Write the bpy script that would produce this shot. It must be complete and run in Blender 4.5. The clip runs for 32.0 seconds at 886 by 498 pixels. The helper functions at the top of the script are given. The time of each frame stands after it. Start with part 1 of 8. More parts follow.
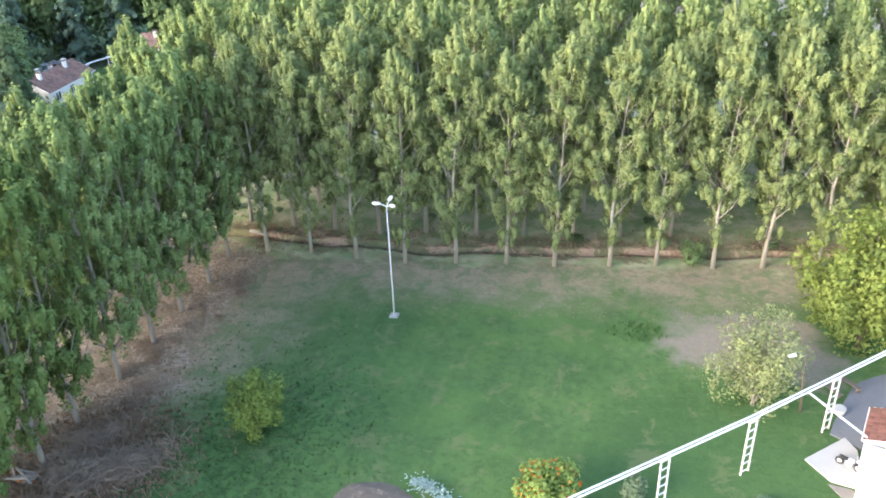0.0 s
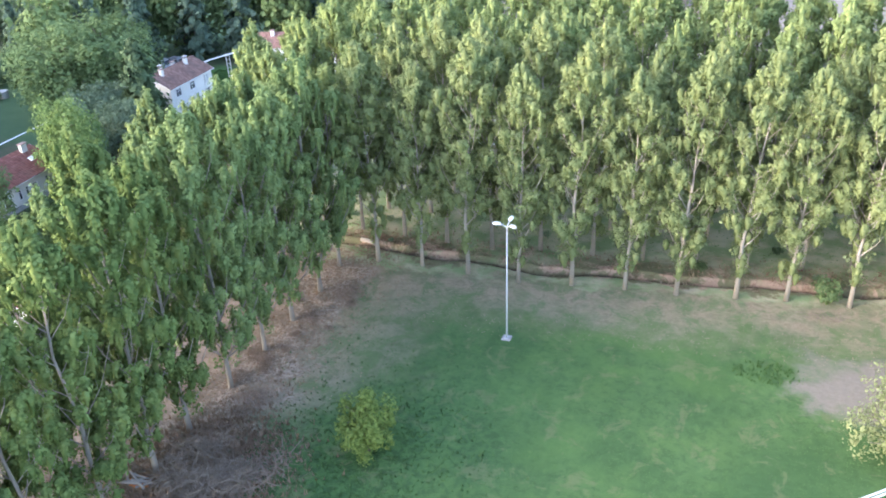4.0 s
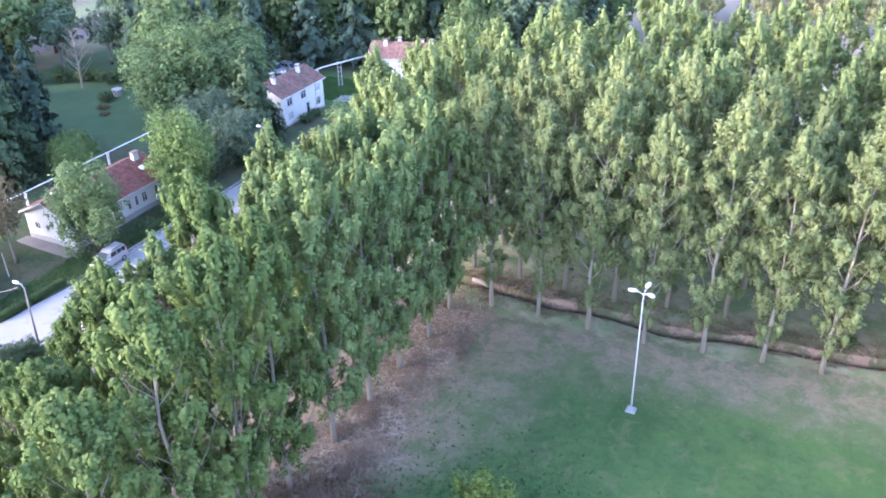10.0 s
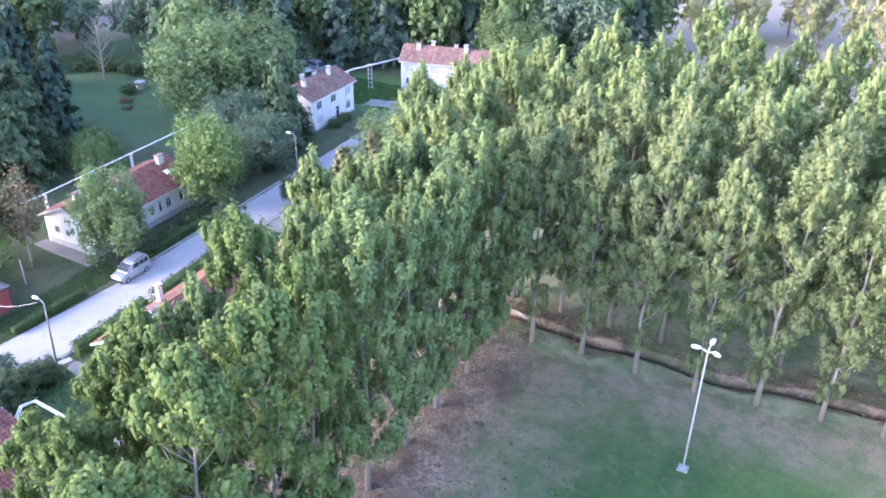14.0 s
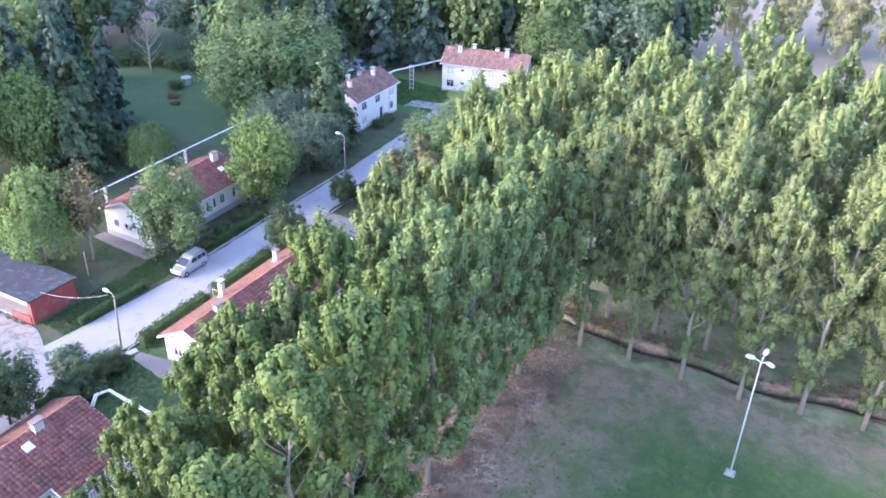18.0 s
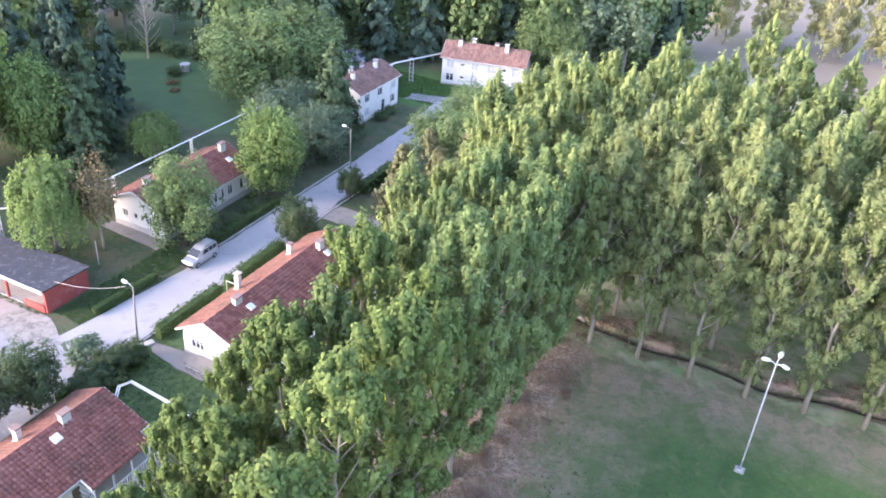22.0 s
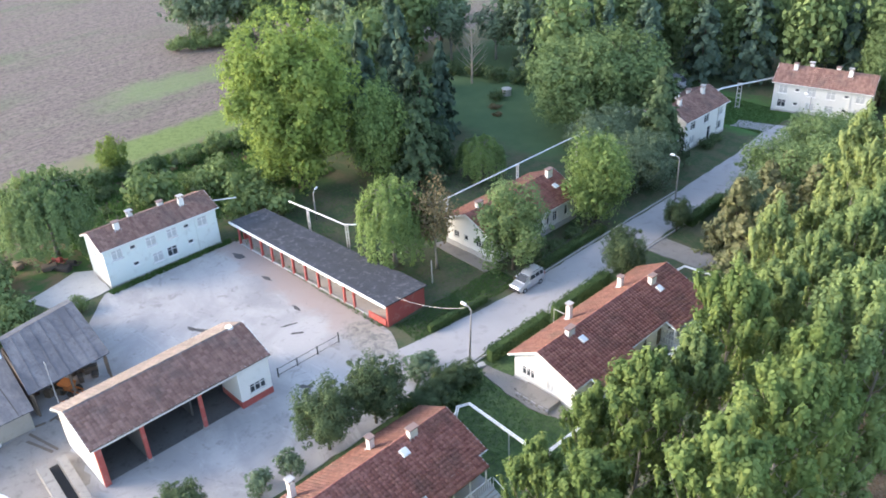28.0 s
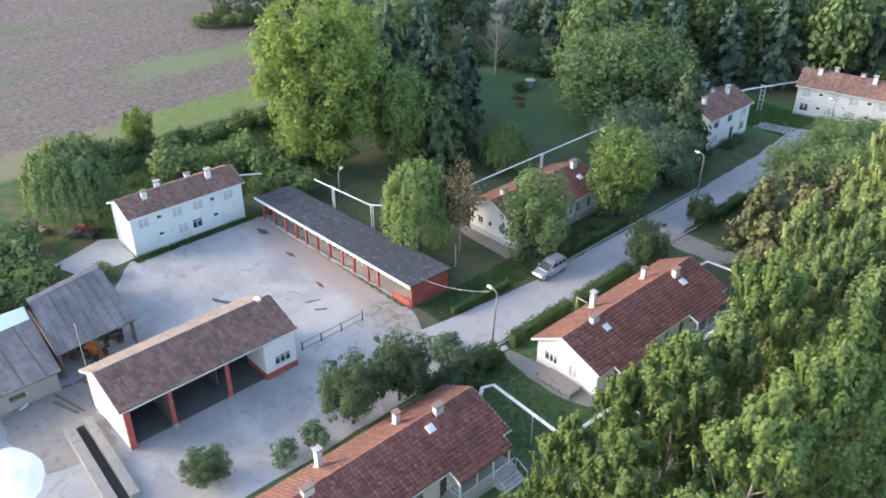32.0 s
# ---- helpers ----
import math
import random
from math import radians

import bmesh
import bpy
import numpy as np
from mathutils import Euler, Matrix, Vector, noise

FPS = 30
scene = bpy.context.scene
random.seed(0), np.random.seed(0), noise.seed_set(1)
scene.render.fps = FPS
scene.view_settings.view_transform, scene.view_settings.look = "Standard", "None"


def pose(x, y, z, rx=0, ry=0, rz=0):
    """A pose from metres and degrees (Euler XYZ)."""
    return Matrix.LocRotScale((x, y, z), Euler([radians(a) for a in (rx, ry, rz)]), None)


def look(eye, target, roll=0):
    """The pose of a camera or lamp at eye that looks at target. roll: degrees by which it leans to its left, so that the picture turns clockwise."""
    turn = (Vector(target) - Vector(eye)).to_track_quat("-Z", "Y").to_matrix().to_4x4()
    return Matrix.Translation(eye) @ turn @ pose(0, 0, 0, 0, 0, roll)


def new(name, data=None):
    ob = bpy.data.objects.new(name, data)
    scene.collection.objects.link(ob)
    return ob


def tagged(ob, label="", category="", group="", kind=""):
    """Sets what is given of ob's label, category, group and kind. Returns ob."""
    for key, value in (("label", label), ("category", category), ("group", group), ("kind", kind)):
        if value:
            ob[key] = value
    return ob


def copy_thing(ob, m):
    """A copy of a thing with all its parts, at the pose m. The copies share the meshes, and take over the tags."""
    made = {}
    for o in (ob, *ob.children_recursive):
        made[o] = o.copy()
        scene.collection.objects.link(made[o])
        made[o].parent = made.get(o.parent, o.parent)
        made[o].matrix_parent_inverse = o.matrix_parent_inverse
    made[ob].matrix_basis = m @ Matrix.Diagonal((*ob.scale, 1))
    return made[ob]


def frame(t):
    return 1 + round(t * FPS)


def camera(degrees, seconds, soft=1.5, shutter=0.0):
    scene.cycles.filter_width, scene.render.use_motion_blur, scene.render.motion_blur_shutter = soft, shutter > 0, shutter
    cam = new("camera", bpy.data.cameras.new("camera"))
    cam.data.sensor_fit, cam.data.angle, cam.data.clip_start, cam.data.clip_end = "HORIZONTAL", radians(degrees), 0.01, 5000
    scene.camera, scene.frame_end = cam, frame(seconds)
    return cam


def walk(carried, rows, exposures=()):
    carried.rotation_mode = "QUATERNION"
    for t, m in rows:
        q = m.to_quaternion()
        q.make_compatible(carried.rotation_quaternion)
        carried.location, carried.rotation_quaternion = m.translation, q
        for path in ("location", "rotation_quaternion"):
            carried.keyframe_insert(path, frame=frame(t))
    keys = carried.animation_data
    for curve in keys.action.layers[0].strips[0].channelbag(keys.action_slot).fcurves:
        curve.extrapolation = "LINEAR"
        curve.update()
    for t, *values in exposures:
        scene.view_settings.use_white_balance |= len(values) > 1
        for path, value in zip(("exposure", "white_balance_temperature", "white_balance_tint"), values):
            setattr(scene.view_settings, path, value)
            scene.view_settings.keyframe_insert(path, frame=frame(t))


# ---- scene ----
cam = camera(54.8, 32.0, 1.8)
PATH = [
    (0, (3.311, 0.005, 45.385), (2.87, 1.69, 44.403), -2.1),
    (0.5, (2.888, 0.275, 45.425), (2.436, 1.955, 44.44), -1.2),
    (1, (2.473, 0.526, 45.474), (2.008, 2.203, 44.489), -1.3),
    (1.5, (2.065, 0.739, 45.534), (1.553, 2.404, 44.551), -1.9),
    (2, (1.654, 0.939, 45.601), (1.036, 2.572, 44.627), -3.4),
    (2.5, (1.238, 1.185, 45.672), (0.543, 2.793, 44.707), -4.5),
    (3, (0.801, 1.494, 45.752), (0.107, 3.101, 44.785), -4.0),
    (3.5, (0.33, 1.87, 45.855), (-0.338, 3.485, 44.883), -3.2),
    (5.5, (-1.726, 3.607, 46.811), (-2.305, 5.241, 45.813), -0.8),
    (6, (-2.297, 3.986, 46.93), (-2.89, 5.615, 45.933), -0.9),
    (6.5, (-2.893, 4.368, 47.059), (-3.519, 5.986, 46.065), -1.1),
    (7, (-3.451, 4.828, 47.194), (-4.182, 6.405, 46.205), -2.6),
    (7.5, (-3.905, 5.326, 47.338), (-4.744, 6.856, 46.36), -4.1),
    (8, (-4.323, 5.85, 47.483), (-5.222, 7.349, 46.512), -4.7),
    (8.5, (-4.788, 6.37, 47.628), (-5.691, 7.867, 46.658), -4.5),
    (9, (-5.238, 6.829, 47.774), (-6.116, 8.339, 46.799), -3.5),
    (9.5, (-5.735, 7.28, 47.91), (-6.57, 8.809, 46.928), -2.3),
    (10, (-6.364, 7.797, 48.043), (-7.172, 9.335, 47.052), -1.5),
    (10.5, (-7.166, 8.382, 48.16), (-7.962, 9.922, 47.161), -1.0),
    (11, (-7.977, 8.949, 48.273), (-8.801, 10.472, 47.271), -1.0),
    (11.5, (-8.748, 9.514, 48.464), (-9.58, 11.03, 47.459), -0.9),
    (12, (-9.497, 10.082, 48.642), (-10.342, 11.59, 47.635), -0.9),
    (12.5, (-10.253, 10.615, 48.805), (-11.107, 12.116, 47.796), -0.7),
    (13, (-10.967, 11.008, 48.943), (-11.816, 12.512, 47.933), -0.3),
    (13.5, (-11.663, 11.201, 49.111), (-12.489, 12.716, 48.1), 0.4),
    (15.5, (-13.708, 10.365, 50.382), (-14.499, 11.893, 49.362), 1.9),
    (16, (-13.947, 9.757, 50.591), (-14.761, 11.274, 49.572), 1.6),
    (16.5, (-14.135, 9.136, 50.812), (-14.966, 10.644, 49.794), 1.6),
    (17, (-14.415, 8.572, 51.037), (-15.262, 10.072, 50.02), 1.4),
    (17.5, (-14.766, 8.06, 51.233), (-15.61, 9.557, 50.209), 1.6),
    (18, (-15.124, 7.626, 51.417), (-15.951, 9.129, 50.389), 2.1),
    (18.5, (-15.469, 7.226, 51.609), (-16.276, 8.736, 50.575), 2.7),
    (19, (-15.861, 6.845, 51.794), (-16.648, 8.363, 50.757), 3.2),
    (19.5, (-16.282, 6.481, 51.945), (-17.062, 8.0, 50.904), 3.5),
    (20, (-16.72, 6.19, 52.084), (-17.495, 7.709, 51.04), 3.6),
    (20.5, (-17.222, 5.899, 52.265), (-17.988, 7.422, 51.219), 3.9),
    (21, (-17.788, 5.545, 52.437), (-18.548, 7.07, 51.39), 4.2),
    (21.5, (-18.367, 5.233, 52.592), (-19.126, 6.757, 51.541), 4.3),
    (22, (-18.918, 4.893, 52.733), (-19.673, 6.418, 51.681), 4.5),
    (22.5, (-19.434, 4.516, 52.867), (-20.173, 6.046, 51.813), 4.8),
    (23, (-19.929, 4.18, 53.005), (-20.657, 5.715, 51.949), 5.3),
    (23.5, (-20.457, 3.9, 53.119), (-21.192, 5.43, 52.06), 5.1),
    (24, (-21.017, 3.652, 53.219), (-21.756, 5.178, 52.159), 5.3),
    (24.5, (-21.66, 3.415, 53.298), (-22.394, 4.943, 52.238), 5.8),
    (25, (-22.271, 3.254, 53.265), (-23.093, 4.736, 52.203), 4.5),
    (25.5, (-22.754, 3.183, 53.201), (-23.752, 4.557, 52.145), 0.4),
    (26, (-23.3, 3.192, 53.135), (-24.446, 4.459, 52.095), -2.4),
    (26.5, (-23.8, 3.132, 53.091), (-25.06, 4.301, 52.069), -4.6),
    (28.5, (-25.666, 2.805, 52.913), (-26.916, 3.98, 51.885), -2.1),
    (29, (-26.027, 2.601, 52.881), (-27.255, 3.792, 51.846), -1.4),
    (29.5, (-26.313, 2.334, 52.828), (-27.535, 3.528, 51.789), -0.8),
    (30, (-26.479, 2.028, 52.754), (-27.724, 3.203, 51.72), -1.0),
    (30.5, (-26.52, 1.67, 52.657), (-27.779, 2.83, 51.623), -0.8),
    (31, (-26.478, 1.247, 52.563), (-27.723, 2.411, 51.516), -0.8),
    (31.5, (-26.401, 0.638, 52.492), (-27.652, 1.804, 51.454), -0.2),
    (32, (-26.339, 0.051, 52.428), (-27.597, 1.209, 51.391), 0.0),
]
walk(cam, [(t, look(eye, target, roll)) for t, eye, target, roll in PATH],
     [(0.0, 2.76, 6600, 15), (3.3, 2.9, 6350, 18), (6.0, 2.98, 6000, 31), (9.0, 3.03, 5750, 32), (14.0, 3.03, 5700, 33), (18.0, 2.9, 5750, 33), (21.5, 2.88, 6350, 31), (25.0, 2.66, 6550, 20), (28.0, 2.4, 6700, 17), (32.0, 2.14, 6680, 16)])

# world and sun
SUN_EL = radians(19)
SUN = Vector((-0.72 * math.cos(SUN_EL), -0.694 * math.cos(SUN_EL), math.sin(SUN_EL)))
world = bpy.data.worlds.new("sky")
scene.world = world
world.use_nodes = True
wt = world.node_tree
sky = wt.nodes.new("ShaderNodeTexSky")
sky.sky_type = "NISHITA"
sky.sun_disc = False
sky.sun_elevation = SUN_EL
sky.sun_rotation = math.atan2(SUN.x, SUN.y)
sky.dust_density = 1.0
wt.nodes["Background"].inputs[1].default_value = 0.15
wt.links.new(sky.outputs[0], wt.nodes["Background"].inputs[0])
lamp = bpy.data.lights.new("sun", "SUN")
lamp.energy = 0.9
lamp.angle = radians(24)
lamp.color = (1.0, 0.92, 0.76)
sun = new("sun", lamp)
sun.matrix_basis = look(SUN * 100, (0, 0, 0))


# ---- small tools ----
class Geo:
    """Collects vertices and faces for one mesh."""

    def __init__(self):
        self.v, self.f = [], []

    def add(self, verts, faces):
        n = len(self.v)
        self.v += [tuple(p) for p in verts]
        self.f += [tuple(i + n for i in f) for f in faces]
        return self

    def hexa(self, p):
        return self.add(p, [(3, 2, 1, 0), (4, 5, 6, 7), (0, 1, 5, 4), (1, 2, 6, 5), (2, 3, 7, 6), (3, 0, 4, 7)])

    def box(self, x0, y0, z0, x1, y1, z1):
        return self.hexa([(x0, y0, z0), (x1, y0, z0), (x1, y1, z0), (x0, y1, z0), (x0, y0, z1), (x1, y0, z1), (x1, y1, z1), (x0, y1, z1)])

    def bev(self, x0, y0, z0, x1, y1, z1, c=0.03):
        """A box with its upright and top edges cut."""
        def ring(d, z):
            a, b, e, g = x0 + d, y0 + d, x1 - d, y1 - d
            return [(a + c, b, z), (e - c, b, z), (e, b + c, z), (e, g - c, z), (e - c, g, z), (a + c, g, z), (a, g - c, z), (a, b + c, z)]
        n = 8
        v = ring(0, z0) + ring(0, z1 - c) + ring(c, z1)
        f = [tuple(range(n))[::-1], tuple(range(2 * n, 3 * n))]
        for k in (0, 1):
            f += [(k * n + i, k * n + (i + 1) % n, (k + 1) * n + (i + 1) % n, (k + 1) * n + i) for i in range(n)]
        return self.add(v, f)

    def tube(self, pts, radii, n=8, cap=True):
        pts = [Vector(p) for p in pts]
        if not isinstance(radii, (list, tuple)):
            radii = [radii] * len(pts)
        v, f = [], []
        for i, p in enumerate(pts):
            d = (pts[min(i + 1, len(pts) - 1)] - pts[max(i - 1, 0)]).normalized()
            a = d.cross(Vector((0.31, 0.95, 0.05)) if abs(d.z) > 0.8 else Vector((0, 0, 1))).normalized()
            b = d.cross(a)
            for k in range(n):
                w = 2 * math.pi * k / n
                v.append(p + radii[i] * (math.cos(w) * a + math.sin(w) * b))
        for i in range(len(pts) - 1):
            f += [(i * n + k, i * n + (k + 1) % n, (i + 1) * n + (k + 1) % n, (i + 1) * n + k) for k in range(n)]
        if cap:
            f += [tuple(range(n))[::-1], tuple(range((len(pts) - 1) * n, len(pts) * n))]
        return self.add(v, f)

    def poly(self, pts, z0, z1):
        """An upright prism over a flat outline, counter-clockwise."""
        n = len(pts)
        v = [(x, y, z0) for x, y in pts] + [(x, y, z1) for x, y in pts]
        return self.add(v, [tuple(range(n))[::-1], tuple(range(n, 2 * n))] + [(i, (i + 1) % n, n + (i + 1) % n, n + i) for i in range(n)])

    def slab(self, a, b, c, d, t):
        """A plate through four corners, t thick downwards."""
        lo = [(p[0], p[1], p[2] - t) for p in (a, b, c, d)]
        return self.hexa(lo + [a, b, c, d])

    def wall(self, p, q, z0, z1, t, holes=()):
        """A wall from p to q, t thick to its left, with holes (u0, u1, w0, w1) along it and above z0."""
        p, q = Vector(p), Vector(q)
        d = (q - p)
        ln = d.length
        d.normalize()
        nrm = Vector((-d.y, d.x)) * t
        us = sorted({0.0, ln, *[u for h in holes for u in h[:2]]})
        ws = sorted({z0, z1, *[z0 + w for h in holes for w in h[2:]]})
        nu, nw = len(us), len(ws)
        solid = {(i, k) for i in range(nu - 1) for k in range(nw - 1)
                 if not any(h[0] < (us[i] + us[i + 1]) / 2 < h[1] and h[2] < (ws[k] + ws[k + 1]) / 2 - z0 < h[3] for h in holes)}
        v = []
        for off in (Vector((0, 0)), nrm):
            for u in us:
                v += [(p.x + d.x * u + off.x, p.y + d.y * u + off.y, w) for w in ws]
        at = lambda i, k, s: s * nu * nw + i * nw + k
        f = []
        for i, k in solid:
            f += [(at(i, k, 0), at(i + 1, k, 0), at(i + 1, k + 1, 0), at(i, k + 1, 0)), (at(i, k, 1), at(i, k + 1, 1), at(i + 1, k + 1, 1), at(i + 1, k, 1))]
            if (i - 1, k) not in solid:
                f.append((at(i, k, 0), at(i, k + 1, 0), at(i, k + 1, 1), at(i, k, 1)))
            if (i + 1, k) not in solid:
                f.append((at(i + 1, k, 0), at(i + 1, k, 1), at(i + 1, k + 1, 1), at(i + 1, k + 1, 0)))
            if (i, k - 1) not in solid:
                f.append((at(i, k, 0), at(i, k, 1), at(i + 1, k, 1), at(i + 1, k, 0)))
            if (i, k + 1) not in solid:
                f.append((at(i, k + 1, 0), at(i + 1, k + 1, 0), at(i + 1, k + 1, 1), at(i, k + 1, 1)))
        used = sorted({q for face in f for q in face})
        re = {q: n for n, q in enumerate(used)}
        self.add([v[q] for q in used], [tuple(re[q] for q in face) for face in f])
        return self

    def mesh(self, name, material, smooth=False):
        me = bpy.data.meshes.new(name)
        me.from_pydata(self.v, [], self.f)
        if smooth:
            me.polygons.foreach_set("use_smooth", [True] * len(me.polygons))
        if material:
            me.materials.append(material)
        me.update()
        return me


def part(name, geo, material, parent=None, label="", smooth=False):
    """Links a Geo or a mesh as one object, under a thing or a part."""
    me = geo.mesh(name, material, smooth) if isinstance(geo, Geo) else geo
    ob = new(name, me)
    ob.parent = parent
    return tagged(ob, label)


def thing(name, label, category, group="", at=None):
    ob = new(name)
    ob.empty_display_size = 0.2
    if at:
        ob.matrix_basis = at
    return tagged(ob, label, category, group)


def arrays(name, verts, faces, material):
    """A mesh from numpy arrays of vertices and of triangles or quads."""
    me = bpy.data.meshes.new(name)
    k = faces.shape[1]
    me.vertices.add(len(verts))
    me.vertices.foreach_set("co", verts.astype(np.float32).ravel())
    me.loops.add(faces.size)
    me.loops.foreach_set("vertex_index", faces.astype(np.int32).ravel())
    me.polygons.add(len(faces))
    me.polygons.foreach_set("loop_start", np.arange(0, faces.size, k, dtype=np.int32))
    me.materials.append(material)
    me.update(calc_edges=True)
    return me


# ---- materials ----
class Nodes:
    def __init__(self, name):
        self.m = bpy.data.materials.new(name)
        self.m.use_nodes = True
        self.t = self.m.node_tree
        self.t.nodes.clear()
        self.out = self.t.nodes.new("ShaderNodeOutputMaterial")
        self.co = self.t.nodes.new("ShaderNodeTexCoord").outputs["Object"]

    def put(self, socket, value):
        if isinstance(value, bpy.types.NodeSocket):
            self.t.links.new(value, socket)
        elif isinstance(value, (tuple, list)):
            socket.default_value = (*value, 1.0) if len(value) == 3 and len(socket.default_value) == 4 else value
        else:
            socket.default_value = value

    def math(self, op, a, b=0.0, clamp=False):
        n = self.t.nodes.new("ShaderNodeMath")
        n.operation, n.use_clamp = op, clamp
        self.put(n.inputs[0], a)
        self.put(n.inputs[1], b)
        return n.outputs[0]

    def noise(self, scale, detail=3.0, rough=0.55, co=None, warp=0.0):
        n = self.t.nodes.new("ShaderNodeTexNoise")
        self.put(n.inputs["Vector"], co or self.co)
        n.inputs["Scale"].default_value, n.inputs["Detail"].default_value = scale, detail
        n.inputs["Roughness"].default_value, n.inputs["Distortion"].default_value = rough, warp
        return n.outputs["Fac"]

    def step(self, x, lo, hi):
        n = self.t.nodes.new("ShaderNodeMapRange")
        n.interpolation_type = "SMOOTHSTEP"
        self.put(n.inputs["Value"], x)
        n.inputs["From Min"].default_value, n.inputs["From Max"].default_value = lo, hi
        return n.outputs[0]

    def mix(self, f, a, b, mode="MIX"):
        n = self.t.nodes.new("ShaderNodeMix")
        n.data_type, n.blend_type = "RGBA", mode
        self.put(n.inputs[0], f)
        self.put(n.inputs[6], a)
        self.put(n.inputs[7], b)
        return n.outputs[2]

    def scaled(self, sx, sy, sz):
        n = self.t.nodes.new("ShaderNodeMapping")
        self.put(n.inputs["Vector"], self.co)
        n.inputs["Scale"].default_value = (sx, sy, sz)
        return n.outputs[0]

    def bump(self, h, strength, dist):
        n = self.t.nodes.new("ShaderNodeBump")
        self.put(n.inputs["Height"], h)
        n.inputs["Strength"].default_value, n.inputs["Distance"].default_value = strength, dist
        return n.outputs[0]

    def solid(self, colour, rough=0.8, metal=0.0, normal=None, spec=0.3):
        n = self.t.nodes.new("ShaderNodeBsdfPrincipled")
        self.put(n.inputs["Base Color"], colour)
        self.put(n.inputs["Roughness"], rough)
        n.inputs["Metallic"].default_value = metal
        n.inputs["Specular IOR Level"].default_value = spec
        if normal:
            self.put(n.inputs["Normal"], normal)
        self.put(self.out.inputs[0], n.outputs[0])
        return self.m


def shade(c, k):
    return tuple(min(1.0, x * k) for x in c)


def plain(name, c, rough=0.8, var=0.18, big=0.4, fine=6.0, dirt=None, amount=0.4, bump=0.3, metal=0.0):
    """A weathered surface: a wide drift, a fine grain, and stains of another colour."""
    n = Nodes(name)
    col = n.mix(n.noise(big, 4), shade(c, 1 - var), shade(c, 1 + var))
    grain = n.noise(fine, 5, 0.65)
    col = n.mix(n.math("MULTIPLY", grain, 0.5), col, shade(c, 1 - 1.3 * var))
    if dirt:
        col = n.mix(n.math("MULTIPLY", n.step(n.noise(big * 2.3, 5, 0.65, warp=0.6), 0.52, 0.7), amount), col, dirt)
    return n.solid(col, rough, metal, n.bump(grain, bump, 0.02) if bump else None)


def leafy(name, c1, c2, thin=0.35, tip=None):
    """Leaves: each its own tint, each plant a little off the others; light comes through."""
    n = Nodes(name)
    geo = n.t.nodes.new("ShaderNodeNewGeometry")
    info = n.t.nodes.new("ShaderNodeObjectInfo")
    col = n.mix(geo.outputs["Random Per Island"], c1, c2)
    col = n.mix(n.math("MULTIPLY", n.step(n.noise(0.45, 2), 0.35, 0.7), 0.35), col, tip or shade(c2, 1.25))
    col = n.mix(n.math("MULTIPLY", info.outputs["Random"], 0.3), col, shade(c1, 0.85))
    d = n.t.nodes.new("ShaderNodeBsdfDiffuse")
    s = n.t.nodes.new("ShaderNodeBsdfTranslucent")
    n.put(d.inputs[0], col)
    n.put(s.inputs[0], col)
    m = n.t.nodes.new("ShaderNodeMixShader")
    m.inputs[0].default_value = thin
    n.put(m.inputs[1], d.outputs[0])
    n.put(m.inputs[2], s.outputs[0])
    n.put(n.out.inputs[0], m.outputs[0])
    return n.m


def tiled(name, c1, c2, moss=(0.09, 0.07, 0.055)):
    """Clay tiles, each fired a little differently, with dark growth in streaks."""
    n = Nodes(name)
    geo = n.t.nodes.new("ShaderNodeNewGeometry")
    col = n.mix(geo.outputs["Random Per Island"], c1, c2)
    drift = n.noise(0.35, 4)
    col = n.mix(n.math("MULTIPLY", n.step(n.noise(1.0, 4, 0.7, n.scaled(0.35, 2.6, 0.35)), 0.42, 0.66), 0.5), col, shade(c1, 0.62))
    col = n.mix(n.math("MULTIPLY", n.step(drift, 0.45, 0.7), 0.45), col, moss)
    col = n.mix(n.math("MULTIPLY", n.step(n.noise(3.0, 5, 0.7), 0.5, 0.75), 0.35), col, shade(c2, 1.3))
    return n.solid(col, 0.85, 0, n.bump(n.noise(20, 4), 0.4, 0.02))


def sheeted():
    """Old fibre-cement sheets: blue-grey, streaked down the slope, with paler worn lanes and lichen."""
    n = Nodes("weathered grey roof sheeting")
    col = n.mix(n.step(n.noise(0.5, 6, 0.7, n.scaled(0.5, 1.2, 1), 0.5), 0.32, 0.7), (0.07, 0.078, 0.095), (0.14, 0.147, 0.162))
    col = n.mix(n.math("MULTIPLY", n.step(n.noise(0.33, 4, 0.6, n.scaled(0.1, 1.0, 1)), 0.54, 0.66), 0.3), col, (0.23, 0.228, 0.225))
    col = n.mix(n.math("MULTIPLY", n.step(n.noise(1.6, 6, 0.75, warp=0.6), 0.5, 0.68), 0.55), col, (0.045, 0.045, 0.05))
    sep = n.t.nodes.new("ShaderNodeSeparateXYZ")
    n.put(sep.inputs[0], n.co)
    wave = n.math("SINE", n.math("MULTIPLY", sep.outputs[1], 26.0), 0.0)
    return n.solid(col, 0.9, 0, n.bump(n.math("ADD", wave, n.noise(9, 4)), 0.2, 0.015))


